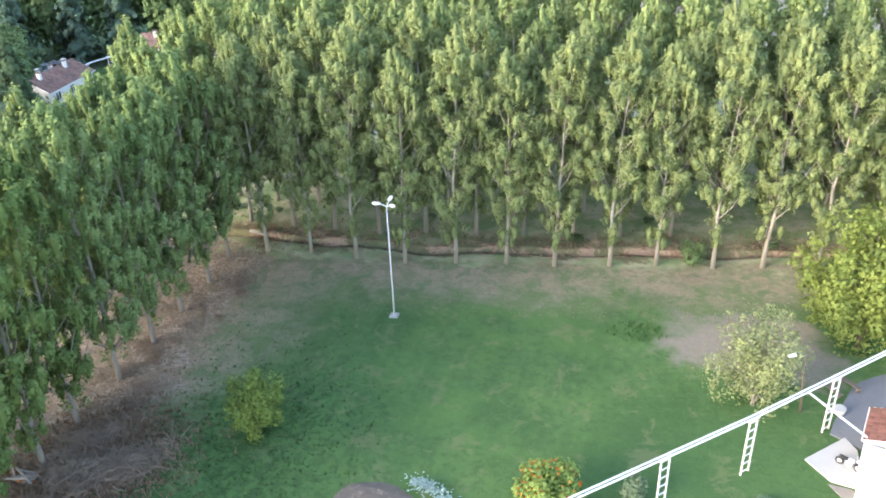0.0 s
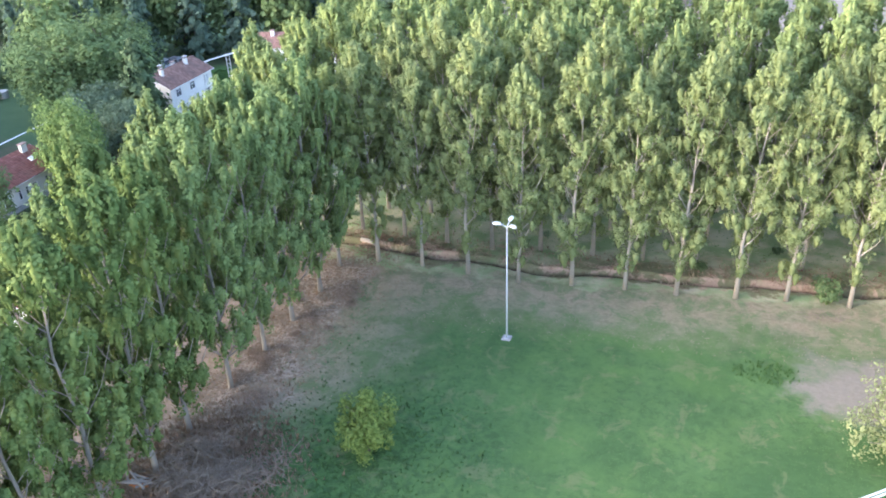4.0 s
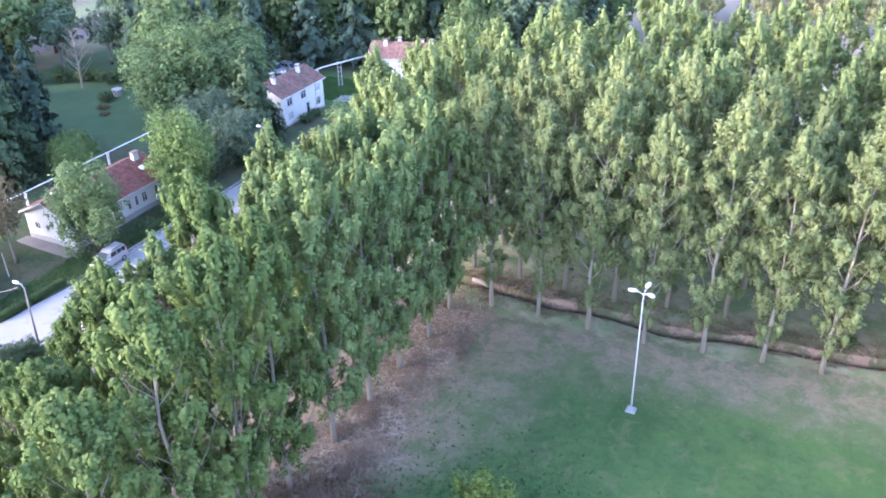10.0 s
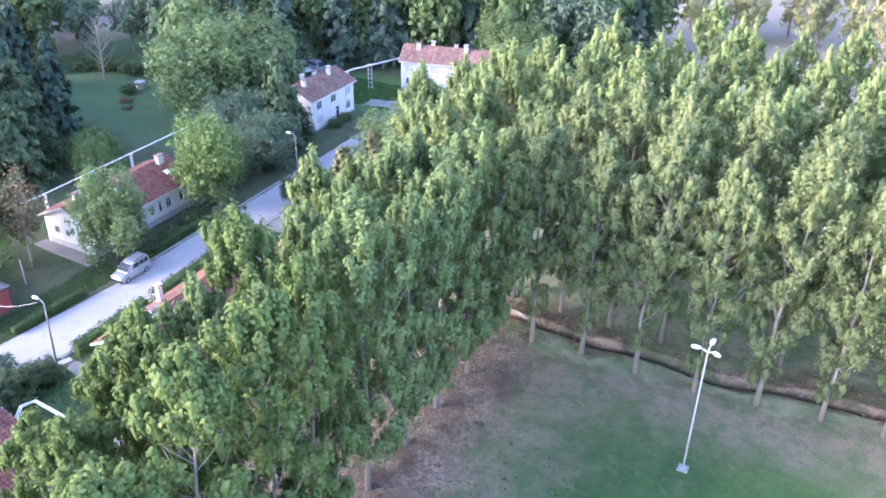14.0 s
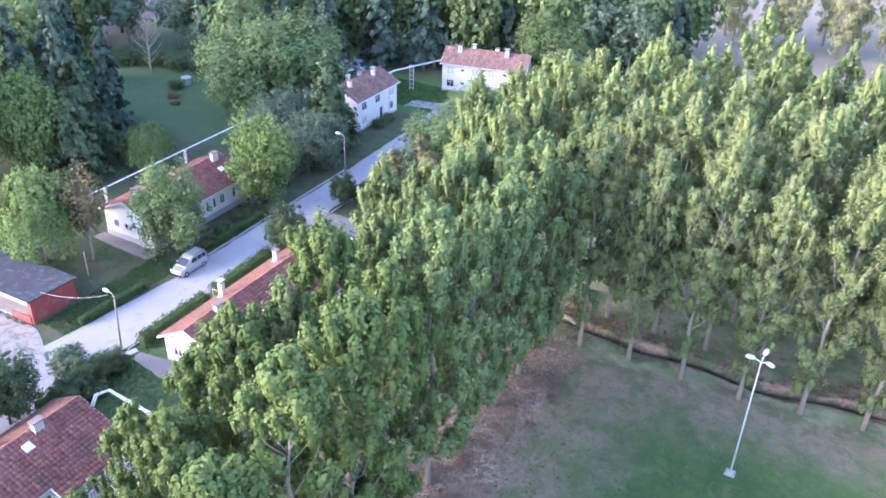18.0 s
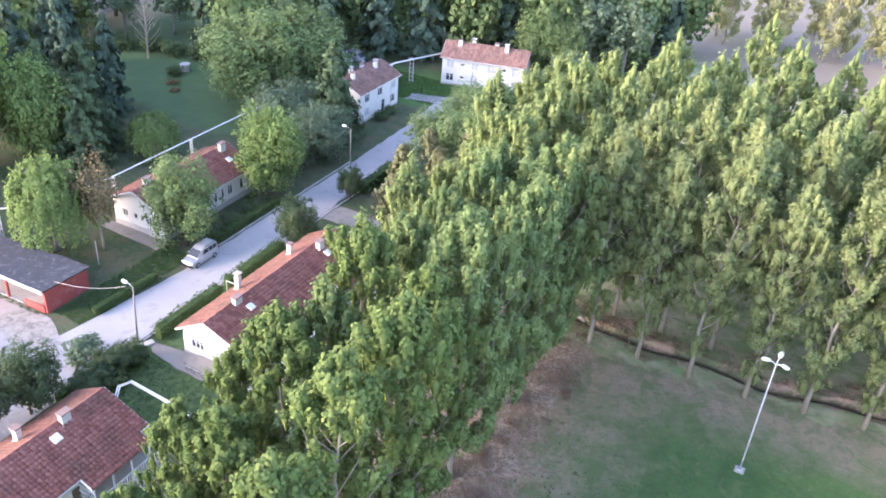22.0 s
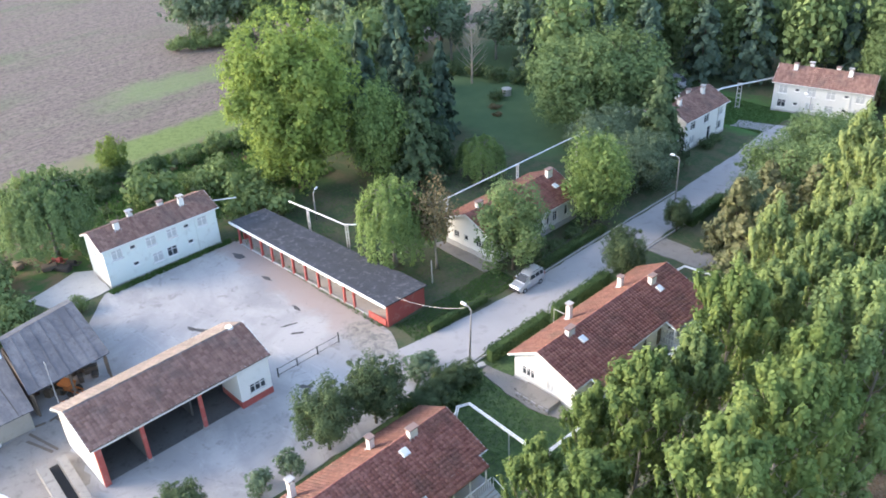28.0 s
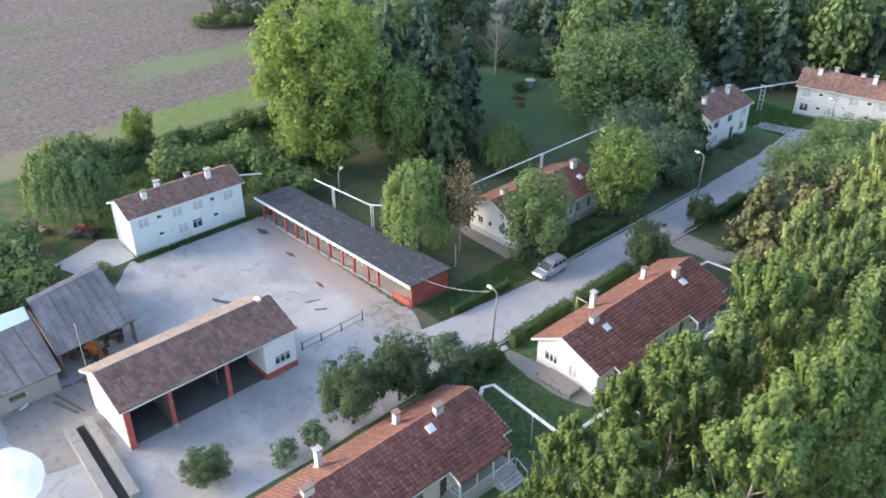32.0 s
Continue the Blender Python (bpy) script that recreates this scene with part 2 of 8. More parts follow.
WHITE = plain("white plaster", (0.74, 0.73, 0.69), 0.85, 0.05, 0.25, 8, (0.5, 0.48, 0.43), 0.3, 0.2)
MINT = plain("pale mint plaster", (0.66, 0.725, 0.69), 0.85, 0.06, 0.35, 8, (0.44, 0.45, 0.41), 0.5, 0.2)
CREAM = plain("off-white plaster", (0.70, 0.70, 0.66), 0.85, 0.06, 0.25, 8, (0.46, 0.44, 0.38), 0.4, 0.2)
TRIM = plain("white painted wood", (0.78, 0.78, 0.76), 0.6, 0.05, 0.5, 9, (0.5, 0.48, 0.44), 0.2, 0.15)
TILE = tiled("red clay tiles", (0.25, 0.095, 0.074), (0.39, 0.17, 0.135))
# The clay of TILE with shade put in, to hold down sunlit west slopes.
TILE_W = tiled("clay tiles darkened against the sun", (0.135, 0.061, 0.045), (0.215, 0.102, 0.078))
TILE_OLD = tiled("old brown clay tiles", (0.20, 0.110, 0.088), (0.32, 0.19, 0.155), (0.11, 0.09, 0.08))
TILE_GREY = tiled("greyish pink clay tiles", (0.17, 0.138, 0.124), (0.245, 0.205, 0.187), (0.13, 0.115, 0.105))
RED = plain("faded red paint", (0.42, 0.10, 0.085), 0.75, 0.15, 0.5, 7, (0.5, 0.3, 0.26), 0.35, 0.25)
FELT = plain("grey roofing felt", (0.07, 0.073, 0.082), 0.95, 0.4, 0.7, 5, (0.145, 0.148, 0.155), 0.75, 0.5)
SHEETING = sheeted()
CONCRETE = plain("worn concrete", (0.36, 0.345, 0.335), 0.9, 0.14, 0.16, 3.5, (0.26, 0.25, 0.24), 0.4, 0.3)
ROADM = plain("pale dusty road", (0.37, 0.355, 0.345), 0.92, 0.14, 0.25, 4, (0.25, 0.24, 0.23), 0.5, 0.3)
KERB = plain("kerb concrete", (0.44, 0.43, 0.41), 0.9, 0.12, 0.6, 5, (0.25, 0.24, 0.22), 0.4, 0.3)
PIPE = plain("white pipe cladding", (0.72, 0.73, 0.73), 0.45, 0.06, 0.5, 6, (0.5, 0.5, 0.48), 0.25, 0.1)
LATTICE = plain("pale painted concrete lattice", (0.60, 0.58, 0.54), 0.85, 0.1, 1.0, 9, (0.4, 0.36, 0.31), 0.4, 0.2)
POLEM = plain("dull grey pole", (0.27, 0.255, 0.24), 0.75, 0.15, 1.0, 9, (0.16, 0.14, 0.12), 0.4, 0.2)
STEEL = plain("galvanised steel", (0.52, 0.54, 0.55), 0.5, 0.08, 1.0, 9, None, 0, 0.1, 0.5)
STEELW = plain("grey-white mast paint", (0.58, 0.59, 0.60), 0.45, 0.06, 1.2, 9, None, 0, 0.05)
LAMPW = plain("white lamp housing", (0.75, 0.76, 0.77), 0.4, 0.04, 2, 9, None, 0, 0)
WOOD = plain("grey weathered wood", (0.17, 0.135, 0.105), 0.9, 0.25, 1.0, 12, (0.09, 0.07, 0.06), 0.4, 0.4)
DARK = plain("dark interior", (0.05, 0.048, 0.045), 0.95, 0.3, 0.7, 5)
BARK = plain("pale poplar bark", (0.34, 0.305, 0.255), 0.9, 0.25, 0.5, 9, (0.15, 0.13, 0.10), 0.5, 0.5)
BARK_DARK = plain("brown bark", (0.13, 0.105, 0.08), 0.95, 0.3, 0.6, 9, None, 0, 0.5)
BARK_GREY = plain("grey bark", (0.27, 0.25, 0.22), 0.95, 0.25, 0.6, 9, None, 0, 0.5)
SOIL = plain("dry brown soil", (0.16, 0.13, 0.10), 0.98, 0.25, 0.7, 6, (0.36, 0.29, 0.22), 0.5, 0.6)
RUBBER = plain("black rubber", (0.03, 0.03, 0.032), 0.8, 0.2, 3, 9)
SAND = plain("white lime sand", (0.72, 0.72, 0.71), 0.95, 0.06, 0.8, 6, (0.55, 0.54, 0.52), 0.3, 0.4)
BLUE = plain("pale blue sheeting", (0.42, 0.55, 0.66), 0.7, 0.1, 0.8, 6)
CARP = plain("silver car paint", (0.55, 0.57, 0.60), 0.3, 0.04, 1, 9, None, 0, 0, 0.6)
ORANGE = plain("orange rusty paint", (0.48, 0.17, 0.05), 0.8, 0.2, 1, 8)
BRICK = plain("red brick", (0.32, 0.12, 0.085), 0.9, 0.2, 1.5, 9)
PAVING = plain("grey yard paving", (0.16, 0.165, 0.175), 0.9, 0.2, 0.5, 5, (0.12, 0.12, 0.12), 0.5, 0.3)
TWIG = plain("dead twigs", (0.25, 0.195, 0.145), 0.95, 0.3, 1.5, 9)
CABLE = plain("black cable", (0.05, 0.05, 0.05), 0.7, 0.1, 1, 5, None, 0, 0)
PATHM = plain("worn garden concrete", (0.27, 0.245, 0.215), 0.95, 0.2, 0.5, 6, (0.14, 0.125, 0.10), 0.5, 0.3)
CAPM = plain("weathered chimney cap", (0.27, 0.19, 0.165), 0.9, 0.2, 2, 8)
DARKGREY = plain("dark grey plaster", (0.13, 0.128, 0.125), 0.95, 0.25, 0.6, 5, (0.06, 0.058, 0.055), 0.6, 0.3)
DIRT = plain("trampled dark earth", (0.29, 0.262, 0.235), 0.98, 0.3, 0.5, 5, (0.15, 0.135, 0.115), 0.6, 0.5)
PALEPOT = plain("pale stone", (0.43, 0.425, 0.40), 0.9, 0.12, 1, 7)

POPLAR = leafy("poplar leaves", (0.172, 0.22, 0.094), (0.262, 0.312, 0.136), 0.34, (0.315, 0.352, 0.168))
POPLAR_DEEP = leafy("deep green poplar leaves", (0.122, 0.182, 0.073), (0.21, 0.285, 0.114), 0.28, (0.325, 0.395, 0.168))
POPLAR_DARK = leafy("dark green poplar leaves", (0.09, 0.145, 0.05), (0.172, 0.237, 0.082), 0.28, (0.28, 0.335, 0.126))
POPLAR_MID = leafy("mid green poplar leaves", (0.165, 0.22, 0.085), (0.26, 0.325, 0.13), 0.3, (0.345, 0.4, 0.17))
PLANE = leafy("fresh green leaves", (0.16, 0.235, 0.07), (0.29, 0.38, 0.11), 0.4, (0.37, 0.45, 0.14))
FRESH = leafy("soft green leaves", (0.13, 0.205, 0.075), (0.235, 0.32, 0.115), 0.4)
GREEN = leafy("mid green leaves", (0.115, 0.175, 0.078), (0.205, 0.28, 0.12), 0.35)
GREYLEAF = leafy("grey-green leaves", (0.12, 0.175, 0.105), (0.21, 0.275, 0.175), 0.35)
# Needles raised and blued a little: haze over the far woods, put into the colour.
DEEP = leafy("dark needles", (0.07, 0.115, 0.085), (0.13, 0.185, 0.128), 0.2)
YELLOW = leafy("yellow-green leaves", (0.145, 0.195, 0.052), (0.235, 0.28, 0.078), 0.38)
OLIVE = leafy("olive bush leaves", (0.13, 0.19, 0.05), (0.215, 0.28, 0.08), 0.35)
FIRM = leafy("fir needles", (0.072, 0.118, 0.066), (0.142, 0.195, 0.1), 0.25)
BROWNISH = leafy("brown-tinged cypress", (0.15, 0.17, 0.085), (0.24, 0.24, 0.13), 0.3)
RUSTY = leafy("russet thinning leaves", (0.15, 0.125, 0.07), (0.27, 0.215, 0.12), 0.3)
RUSSET = leafy("russet leaves", (0.165, 0.125, 0.07), (0.26, 0.195, 0.11), 0.3)
HEDGE = leafy("clipped hedge leaves", (0.05, 0.088, 0.035), (0.1, 0.146, 0.057), 0.2)
SCRUB = leafy("bramble leaves", (0.07, 0.115, 0.055), (0.14, 0.19, 0.09), 0.3)
FLOWER = leafy("orange flowers", (0.550, 0.130, 0.030), (0.750, 0.270, 0.070), 0.3)
PALELEAF = leafy("pale sparse leaves", (0.169, 0.208, 0.091), (0.312, 0.338, 0.169), 0.35)
WEED = leafy("dark weed leaves", (0.065, 0.125, 0.045), (0.115, 0.185, 0.068), 0.35)
GRASS = leafy("grass blades", (0.07, 0.14, 0.045), (0.118, 0.2, 0.066), 0.4)
DRYGRASS = leafy("dry grass blades", (0.20, 0.165, 0.11), (0.33, 0.275, 0.195), 0.3)
RUST = leafy("rust-brown dead ferns", (0.20, 0.135, 0.09), (0.33, 0.235, 0.16), 0.3)
YARDLEAF = leafy("dull dark garden leaves", (0.07, 0.105, 0.055), (0.135, 0.18, 0.092), 0.3)
# Yellow leaves of the far row, lightened with distance haze in the colour.
POPLAR_FAR = leafy("yellowing poplar leaves paled by haze", (0.33, 0.345, 0.17), (0.46, 0.46, 0.245), 0.35)


def glassy():
    n = Nodes("dark window glass")
    return n.solid(n.mix(n.noise(1.5), (0.03, 0.035, 0.04), (0.07, 0.08, 0.09)), 0.12, 0, None, 0.25)


GLASS = glassy()
CURTAIN = plain("curtained glass", (0.50, 0.52, 0.52), 0.25, 0.12, 1.2, 5, (0.3, 0.32, 0.33), 0.4, 0)


def ground_material():
    """Meadow, dry verge, litter under the trees, ploughed land: worn shapes laid out on the plan."""
    n = Nodes("ground")
    sep = n.t.nodes.new("ShaderNodeSeparateXYZ")
    n.put(sep.inputs[0], n.co)
    wob = n.math("MULTIPLY", n.math("SUBTRACT", n.noise(0.16, 5, 0.65), 0.5), 12.0)
    wob2 = n.math("MULTIPLY", n.math("SUBTRACT", n.noise(0.5, 4, 0.6), 0.5), 4.0)
    x = n.math("ADD", sep.outputs[0], n.math("ADD", wob, wob2))
    wob3 = n.math("MULTIPLY", n.math("SUBTRACT", n.noise(0.13, 5, 0.65, n.scaled(1, -1.3, 1)), 0.5), 12.0)
    y = n.math("ADD", sep.outputs[1], n.math("ADD", wob3, wob2))
    fine = n.noise(2.2, 5, 0.7)
    mid = n.noise(0.35, 4, 0.6)
    mow = n.noise(0.22, 4, 0.6, n.scaled(1.0, 0.4, 1))
    # meadow
    lush = n.mix(n.step(mow, 0.3, 0.72), (0.06, 0.12, 0.04), (0.102, 0.178, 0.06))
    lush = n.mix(n.math("MULTIPLY", fine, 0.5), lush, (0.056, 0.106, 0.041))
    lush = n.mix(n.math("MULTIPLY", n.step(n.noise(0.085, 4, 0.6), 0.46, 0.62), 0.6), lush, (0.1, 0.17, 0.052))
    tuft = n.noise(1.3, 8, 0.75, warp=0.5)
    lush = n.mix(n.math("MULTIPLY", n.step(tuft, 0.46, 0.62), 0.5), lush, (0.046, 0.092, 0.033))
    lush = n.mix(n.math("MULTIPLY", n.step(tuft, 0.44, 0.34), 0.5), lush, (0.105, 0.175, 0.058))
    # Western side: ranker grass, and the belt's shade put into the colour.
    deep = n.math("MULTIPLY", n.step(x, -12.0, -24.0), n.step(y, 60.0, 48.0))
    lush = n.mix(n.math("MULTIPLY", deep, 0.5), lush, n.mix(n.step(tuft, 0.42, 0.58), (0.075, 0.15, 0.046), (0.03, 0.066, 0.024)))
    bright = n.math("MULTIPLY", n.math("MULTIPLY", n.step(n.noise(0.07, 3, 0.6, n.scaled(1, 1.4, 1)), 0.45, 0.6), n.step(x, -22.0, -10.0)), n.math("MULTIPLY", n.step(x, 8.0, -4.0), n.step(y, 46.0, 52.0)))
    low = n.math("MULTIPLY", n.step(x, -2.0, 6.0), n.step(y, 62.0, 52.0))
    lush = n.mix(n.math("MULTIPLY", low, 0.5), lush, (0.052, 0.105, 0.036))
    lush = n.mix(n.math("MULTIPLY", bright, 0.45), lush, n.mix(fine, (0.085, 0.165, 0.042), (0.14, 0.23, 0.068)))
    plainG = n.mix(n.step(mid, 0.35, 0.65), (0.055, 0.11, 0.048), (0.10, 0.15, 0.068))
    dry = n.mix(fine, (0.205, 0.17, 0.11), (0.365, 0.3, 0.2))
    dry = n.mix(n.math("MULTIPLY", n.step(mid, 0.45, 0.65), 0.55), dry, (0.12, 0.165, 0.068))
    tuft2 = n.noise(0.9, 8, 0.78, warp=0.5)
    dry = n.mix(n.math("MULTIPLY", n.step(tuft2, 0.46, 0.64), 0.55), dry, (0.14, 0.135, 0.078))
    patchy = n.noise(0.3, 6, 0.72, warp=0.6)
    dry = n.mix(n.math("MULTIPLY", n.step(patchy, 0.5, 0.6), 0.6), dry, (0.11, 0.168, 0.066))
    dry = n.mix(n.math("MULTIPLY", n.step(patchy, 0.42, 0.34), 0.5), dry, (0.32, 0.265, 0.185))
    lush = n.mix(n.math("MULTIPLY", n.step(patchy, 0.46, 0.36), 0.5), lush, (0.165, 0.175, 0.085))
    litter = n.mix(fine, (0.16, 0.125, 0.092), (0.36, 0.285, 0.22))
    litter = n.mix(n.math("MULTIPLY", n.step(mid, 0.5, 0.7), 0.35), litter, (0.10, 0.105, 0.05))
    # plan: row line of the northern trees
    row = n.math("ADD", n.math("MULTIPLY", n.math("MAXIMUM", n.math("ADD", sep.outputs[0], 20.0), 0.0), 0.155), 74.3)
    south = n.math("SUBTRACT", row, y)
    field = n.math("MULTIPLY", n.step(n.math("ADD", x, n.math("MULTIPLY", n.step(y, 56.0, 40.0), 9.0)), -36.0, -22.0), n.step(south, 2.0, 11.0))
    col = n.mix(n.step(x, -55.0, -47.0), plainG, litter)
    col = n.mix(n.step(x, -37.5, -33.5), col, dry)
    col = n.mix(field, col, lush)
    # dead bramble litter along the foot of the western belt
    brush = n.math("MULTIPLY", n.math("MULTIPLY", n.step(x, -43.5, -40.0), n.step(x, -33.0, -38.5)), n.step(y, 77.0, 72.0))
    dead = n.mix(n.step(fine, 0.3, 0.7), (0.24, 0.185, 0.135), (0.52, 0.41, 0.31))
    dead = n.mix(n.math("MULTIPLY", n.step(tuft2, 0.5, 0.62), 0.5), dead, (0.13, 0.135, 0.07))
    col = n.mix(n.math("MULTIPLY", n.math("MULTIPLY", brush, n.step(patchy, 0.62, 0.46)), 0.85), col, dead)
    # grey-tan bare patch in the meadow
    dx, dy = n.math("DIVIDE", n.math("SUBTRACT", x, 13.5), 8.0), n.math("DIVIDE", n.math("SUBTRACT", y, 66.0), 5.5)
    d2 = n.math("ADD", n.math("MULTIPLY", dx, dx), n.math("MULTIPLY", dy, dy))
    col = n.mix(n.math("SUBTRACT", 1.0, n.step(d2, 0.4, 1.3)), col, n.mix(fine, (0.17, 0.15, 0.115), (0.30, 0.26, 0.20)))
    # under and behind the northern rows
    north = n.step(south, 1.0, -1.5)
    back = n.mix(n.step(mid, 0.38, 0.66), (0.22, 0.29, 0.135), (0.42, 0.385, 0.25))
    col = n.mix(n.math("MULTIPLY", north, n.step(x, -62.0, -52.0)), col, back)
    bank = n.math("MULTIPLY", n.step(south, -1.5, -2.5), n.step(south, -7.5, -4.0))
    earth = n.mix(fine, (0.30, 0.2, 0.14), (0.52, 0.37, 0.265))
    earth = n.mix(n.math("MULTIPLY", n.step(patchy, 0.42, 0.52), 0.85), earth, (0.15, 0.165, 0.08))
    earth = n.mix(n.math("MULTIPLY", n.step(tuft2, 0.5, 0.62), 0.6), earth, (0.13, 0.07, 0.045))
    col = n.mix(n.math("MULTIPLY", bank, n.step(x, -45.0, -40.0)), col, earth)
    # dark mud in the ditch, its shadow line put into the colour
    bed = n.math("ADD", n.math("MULTIPLY", n.math("MAXIMUM", n.math("ADD", sep.outputs[0], 20.0), 0.0), 0.15), 77.2)
    bed = n.math("ADD", bed, n.math("MULTIPLY", n.math("SINE", n.math("MULTIPLY", sep.outputs[0], 0.45), 0.0), 0.3))
    off = n.math("ABSOLUTE", n.math("SUBTRACT", sep.outputs[1], bed), 0.0)
    inside = n.math("MULTIPLY", n.step(off, 0.55, 0.3), n.math("MULTIPLY", n.step(sep.outputs[0], -43.0, -42.0), n.step(sep.outputs[0], 50.0, 49.0)))
    col = n.mix(inside, col, n.mix(fine, (0.05, 0.037, 0.028), (0.10, 0.072, 0.055)))
    # village greens
    # Grass and bare earth, with the trees' shade put into the colour.
    shady = n.mix(n.step(mid, 0.4, 0.6), (0.055, 0.09, 0.042), (0.095, 0.10, 0.058))
    shady = n.mix(n.math("MULTIPLY", n.step(fine, 0.4, 0.7), 0.5), shady, (0.14, 0.125, 0.085))
    col = n.mix(n.step(x, -54.0, -58.0), col, shady)
    lawn = n.math("MULTIPLY", n.step(sep.outputs[0], -54.0, -58.0), n.math("MULTIPLY", n.step(sep.outputs[0], -73.0, -71.5), n.step(y, 76.0, 70.0)))
    col = n.mix(n.math("MULTIPLY", lawn, 0.75), col, n.mix(n.step(tuft, 0.4, 0.62), (0.105, 0.165, 0.062), (0.05, 0.09, 0.036)))
    park = n.math("MULTIPLY", n.step(x, -94.0, -98.0), n.step(y, 88.0, 94.0))
    col = n.mix(park, col, n.mix(mid, (0.062, 0.115, 0.054), (0.1, 0.155, 0.074)))
    green = n.math("MULTIPLY", n.math("MULTIPLY", n.step(y, 115.0, 118.0), n.step(y, 133.0, 129.0)), n.math("MULTIPLY", n.step(x, -78.0, -81.0), n.step(x, -96.0, -92.0)))
    col = n.mix(green, col, n.mix(fine, (0.055, 0.13, 0.04), (0.10, 0.19, 0.065)))
    scrub = n.math("MULTIPLY", n.step(x, -112.0, -120.0), n.step(y, 70.0, 62.0))
    col = n.mix(scrub, col, n.mix(n.step(mid, 0.42, 0.62), (0.055, 0.11, 0.035), (0.14, 0.115, 0.07)))
    # bright strip and ploughed field
    xs = n.math("ADD", sep.outputs[0], wob2)
    col = n.mix(n.step(xs, -142.0, -145.0), col, n.mix(mid, (0.17, 0.155, 0.10), (0.22, 0.21, 0.12)))
    strip = n.math("MULTIPLY", n.step(xs, -142.5, -145.5), n.math("MULTIPLY", n.step(y, 43.0, 50.0), n.step(y, 78.0, 72.0)))
    col = n.mix(strip, col, n.mix(fine, (0.115, 0.175, 0.055), (0.20, 0.24, 0.095)))
    col = n.mix(n.math("MULTIPLY", n.math("MULTIPLY", strip, n.step(tuft2, 0.46, 0.62)), 0.5), col, (0.075, 0.10, 0.04))
    furrow = n.noise(1.1, 4, 0.7, n.scaled(1.0, 0.09, 1))
    plough = n.mix(furrow, (0.125, 0.10, 0.088), (0.27, 0.225, 0.198))
    plough = n.mix(n.math("MULTIPLY", n.step(n.noise(0.05, 3, 0.6, n.scaled(1, 0.3, 1)), 0.5, 0.68), 0.6), plough, (0.13, 0.17, 0.09))
    clod = n.noise(1.4, 8, 0.8, n.scaled(1, 0.7, 1), 0.4)
    plough = n.mix(n.math("MULTIPLY", n.step(clod, 0.44, 0.6), 0.75), plough, (0.085, 0.07, 0.06))
    plough = n.mix(n.math("MULTIPLY", n.step(clod, 0.4, 0.28), 0.3), plough, (0.28, 0.235, 0.20))
    weedy = n.math("MULTIPLY", n.step(n.noise(0.5, 5, 0.7, n.scaled(1, 0.35, 1)), 0.45, 0.75), 0.35)
    plough = n.mix(weedy, plough, (0.17, 0.18, 0.105))
    band = n.math("MULTIPLY", n.step(x, -178.0, -173.0), n.step(x, -164.0, -169.0))
    plough = n.mix(n.math("MULTIPLY", band, n.math("MULTIPLY", n.step(y, 52.0, 66.0), 0.65)), plough, (0.16, 0.22, 0.095))
    wheel = n.step(n.noise(0.9, 3, 0.7, n.scaled(1.0, 0.03, 1)), 0.56, 0.66)
    plough = n.mix(n.math("MULTIPLY", wheel, 0.35), plough, (0.12, 0.10, 0.09))
    col = n.mix(n.step(xs, -151.0, -153.5), col, plough)
    tan = n.mix(n.noise(0.06, 4, 0.6, n.scaled(0.3, 1, 1)), (0.21, 0.175, 0.145), (0.30, 0.26, 0.21))
    tan = n.mix(n.math("MULTIPLY", n.step(n.noise(0.03, 3), 0.5, 0.62), 0.35), tan, (0.15, 0.17, 0.095))
    beyond = n.step(n.math("SUBTRACT", y, n.math("MULTIPLY", x, -0.35)), 148.0, 160.0)
    col = n.mix(beyond, col, tan)
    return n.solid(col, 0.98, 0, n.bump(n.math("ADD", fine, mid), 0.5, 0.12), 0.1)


GROUND = ground_material()


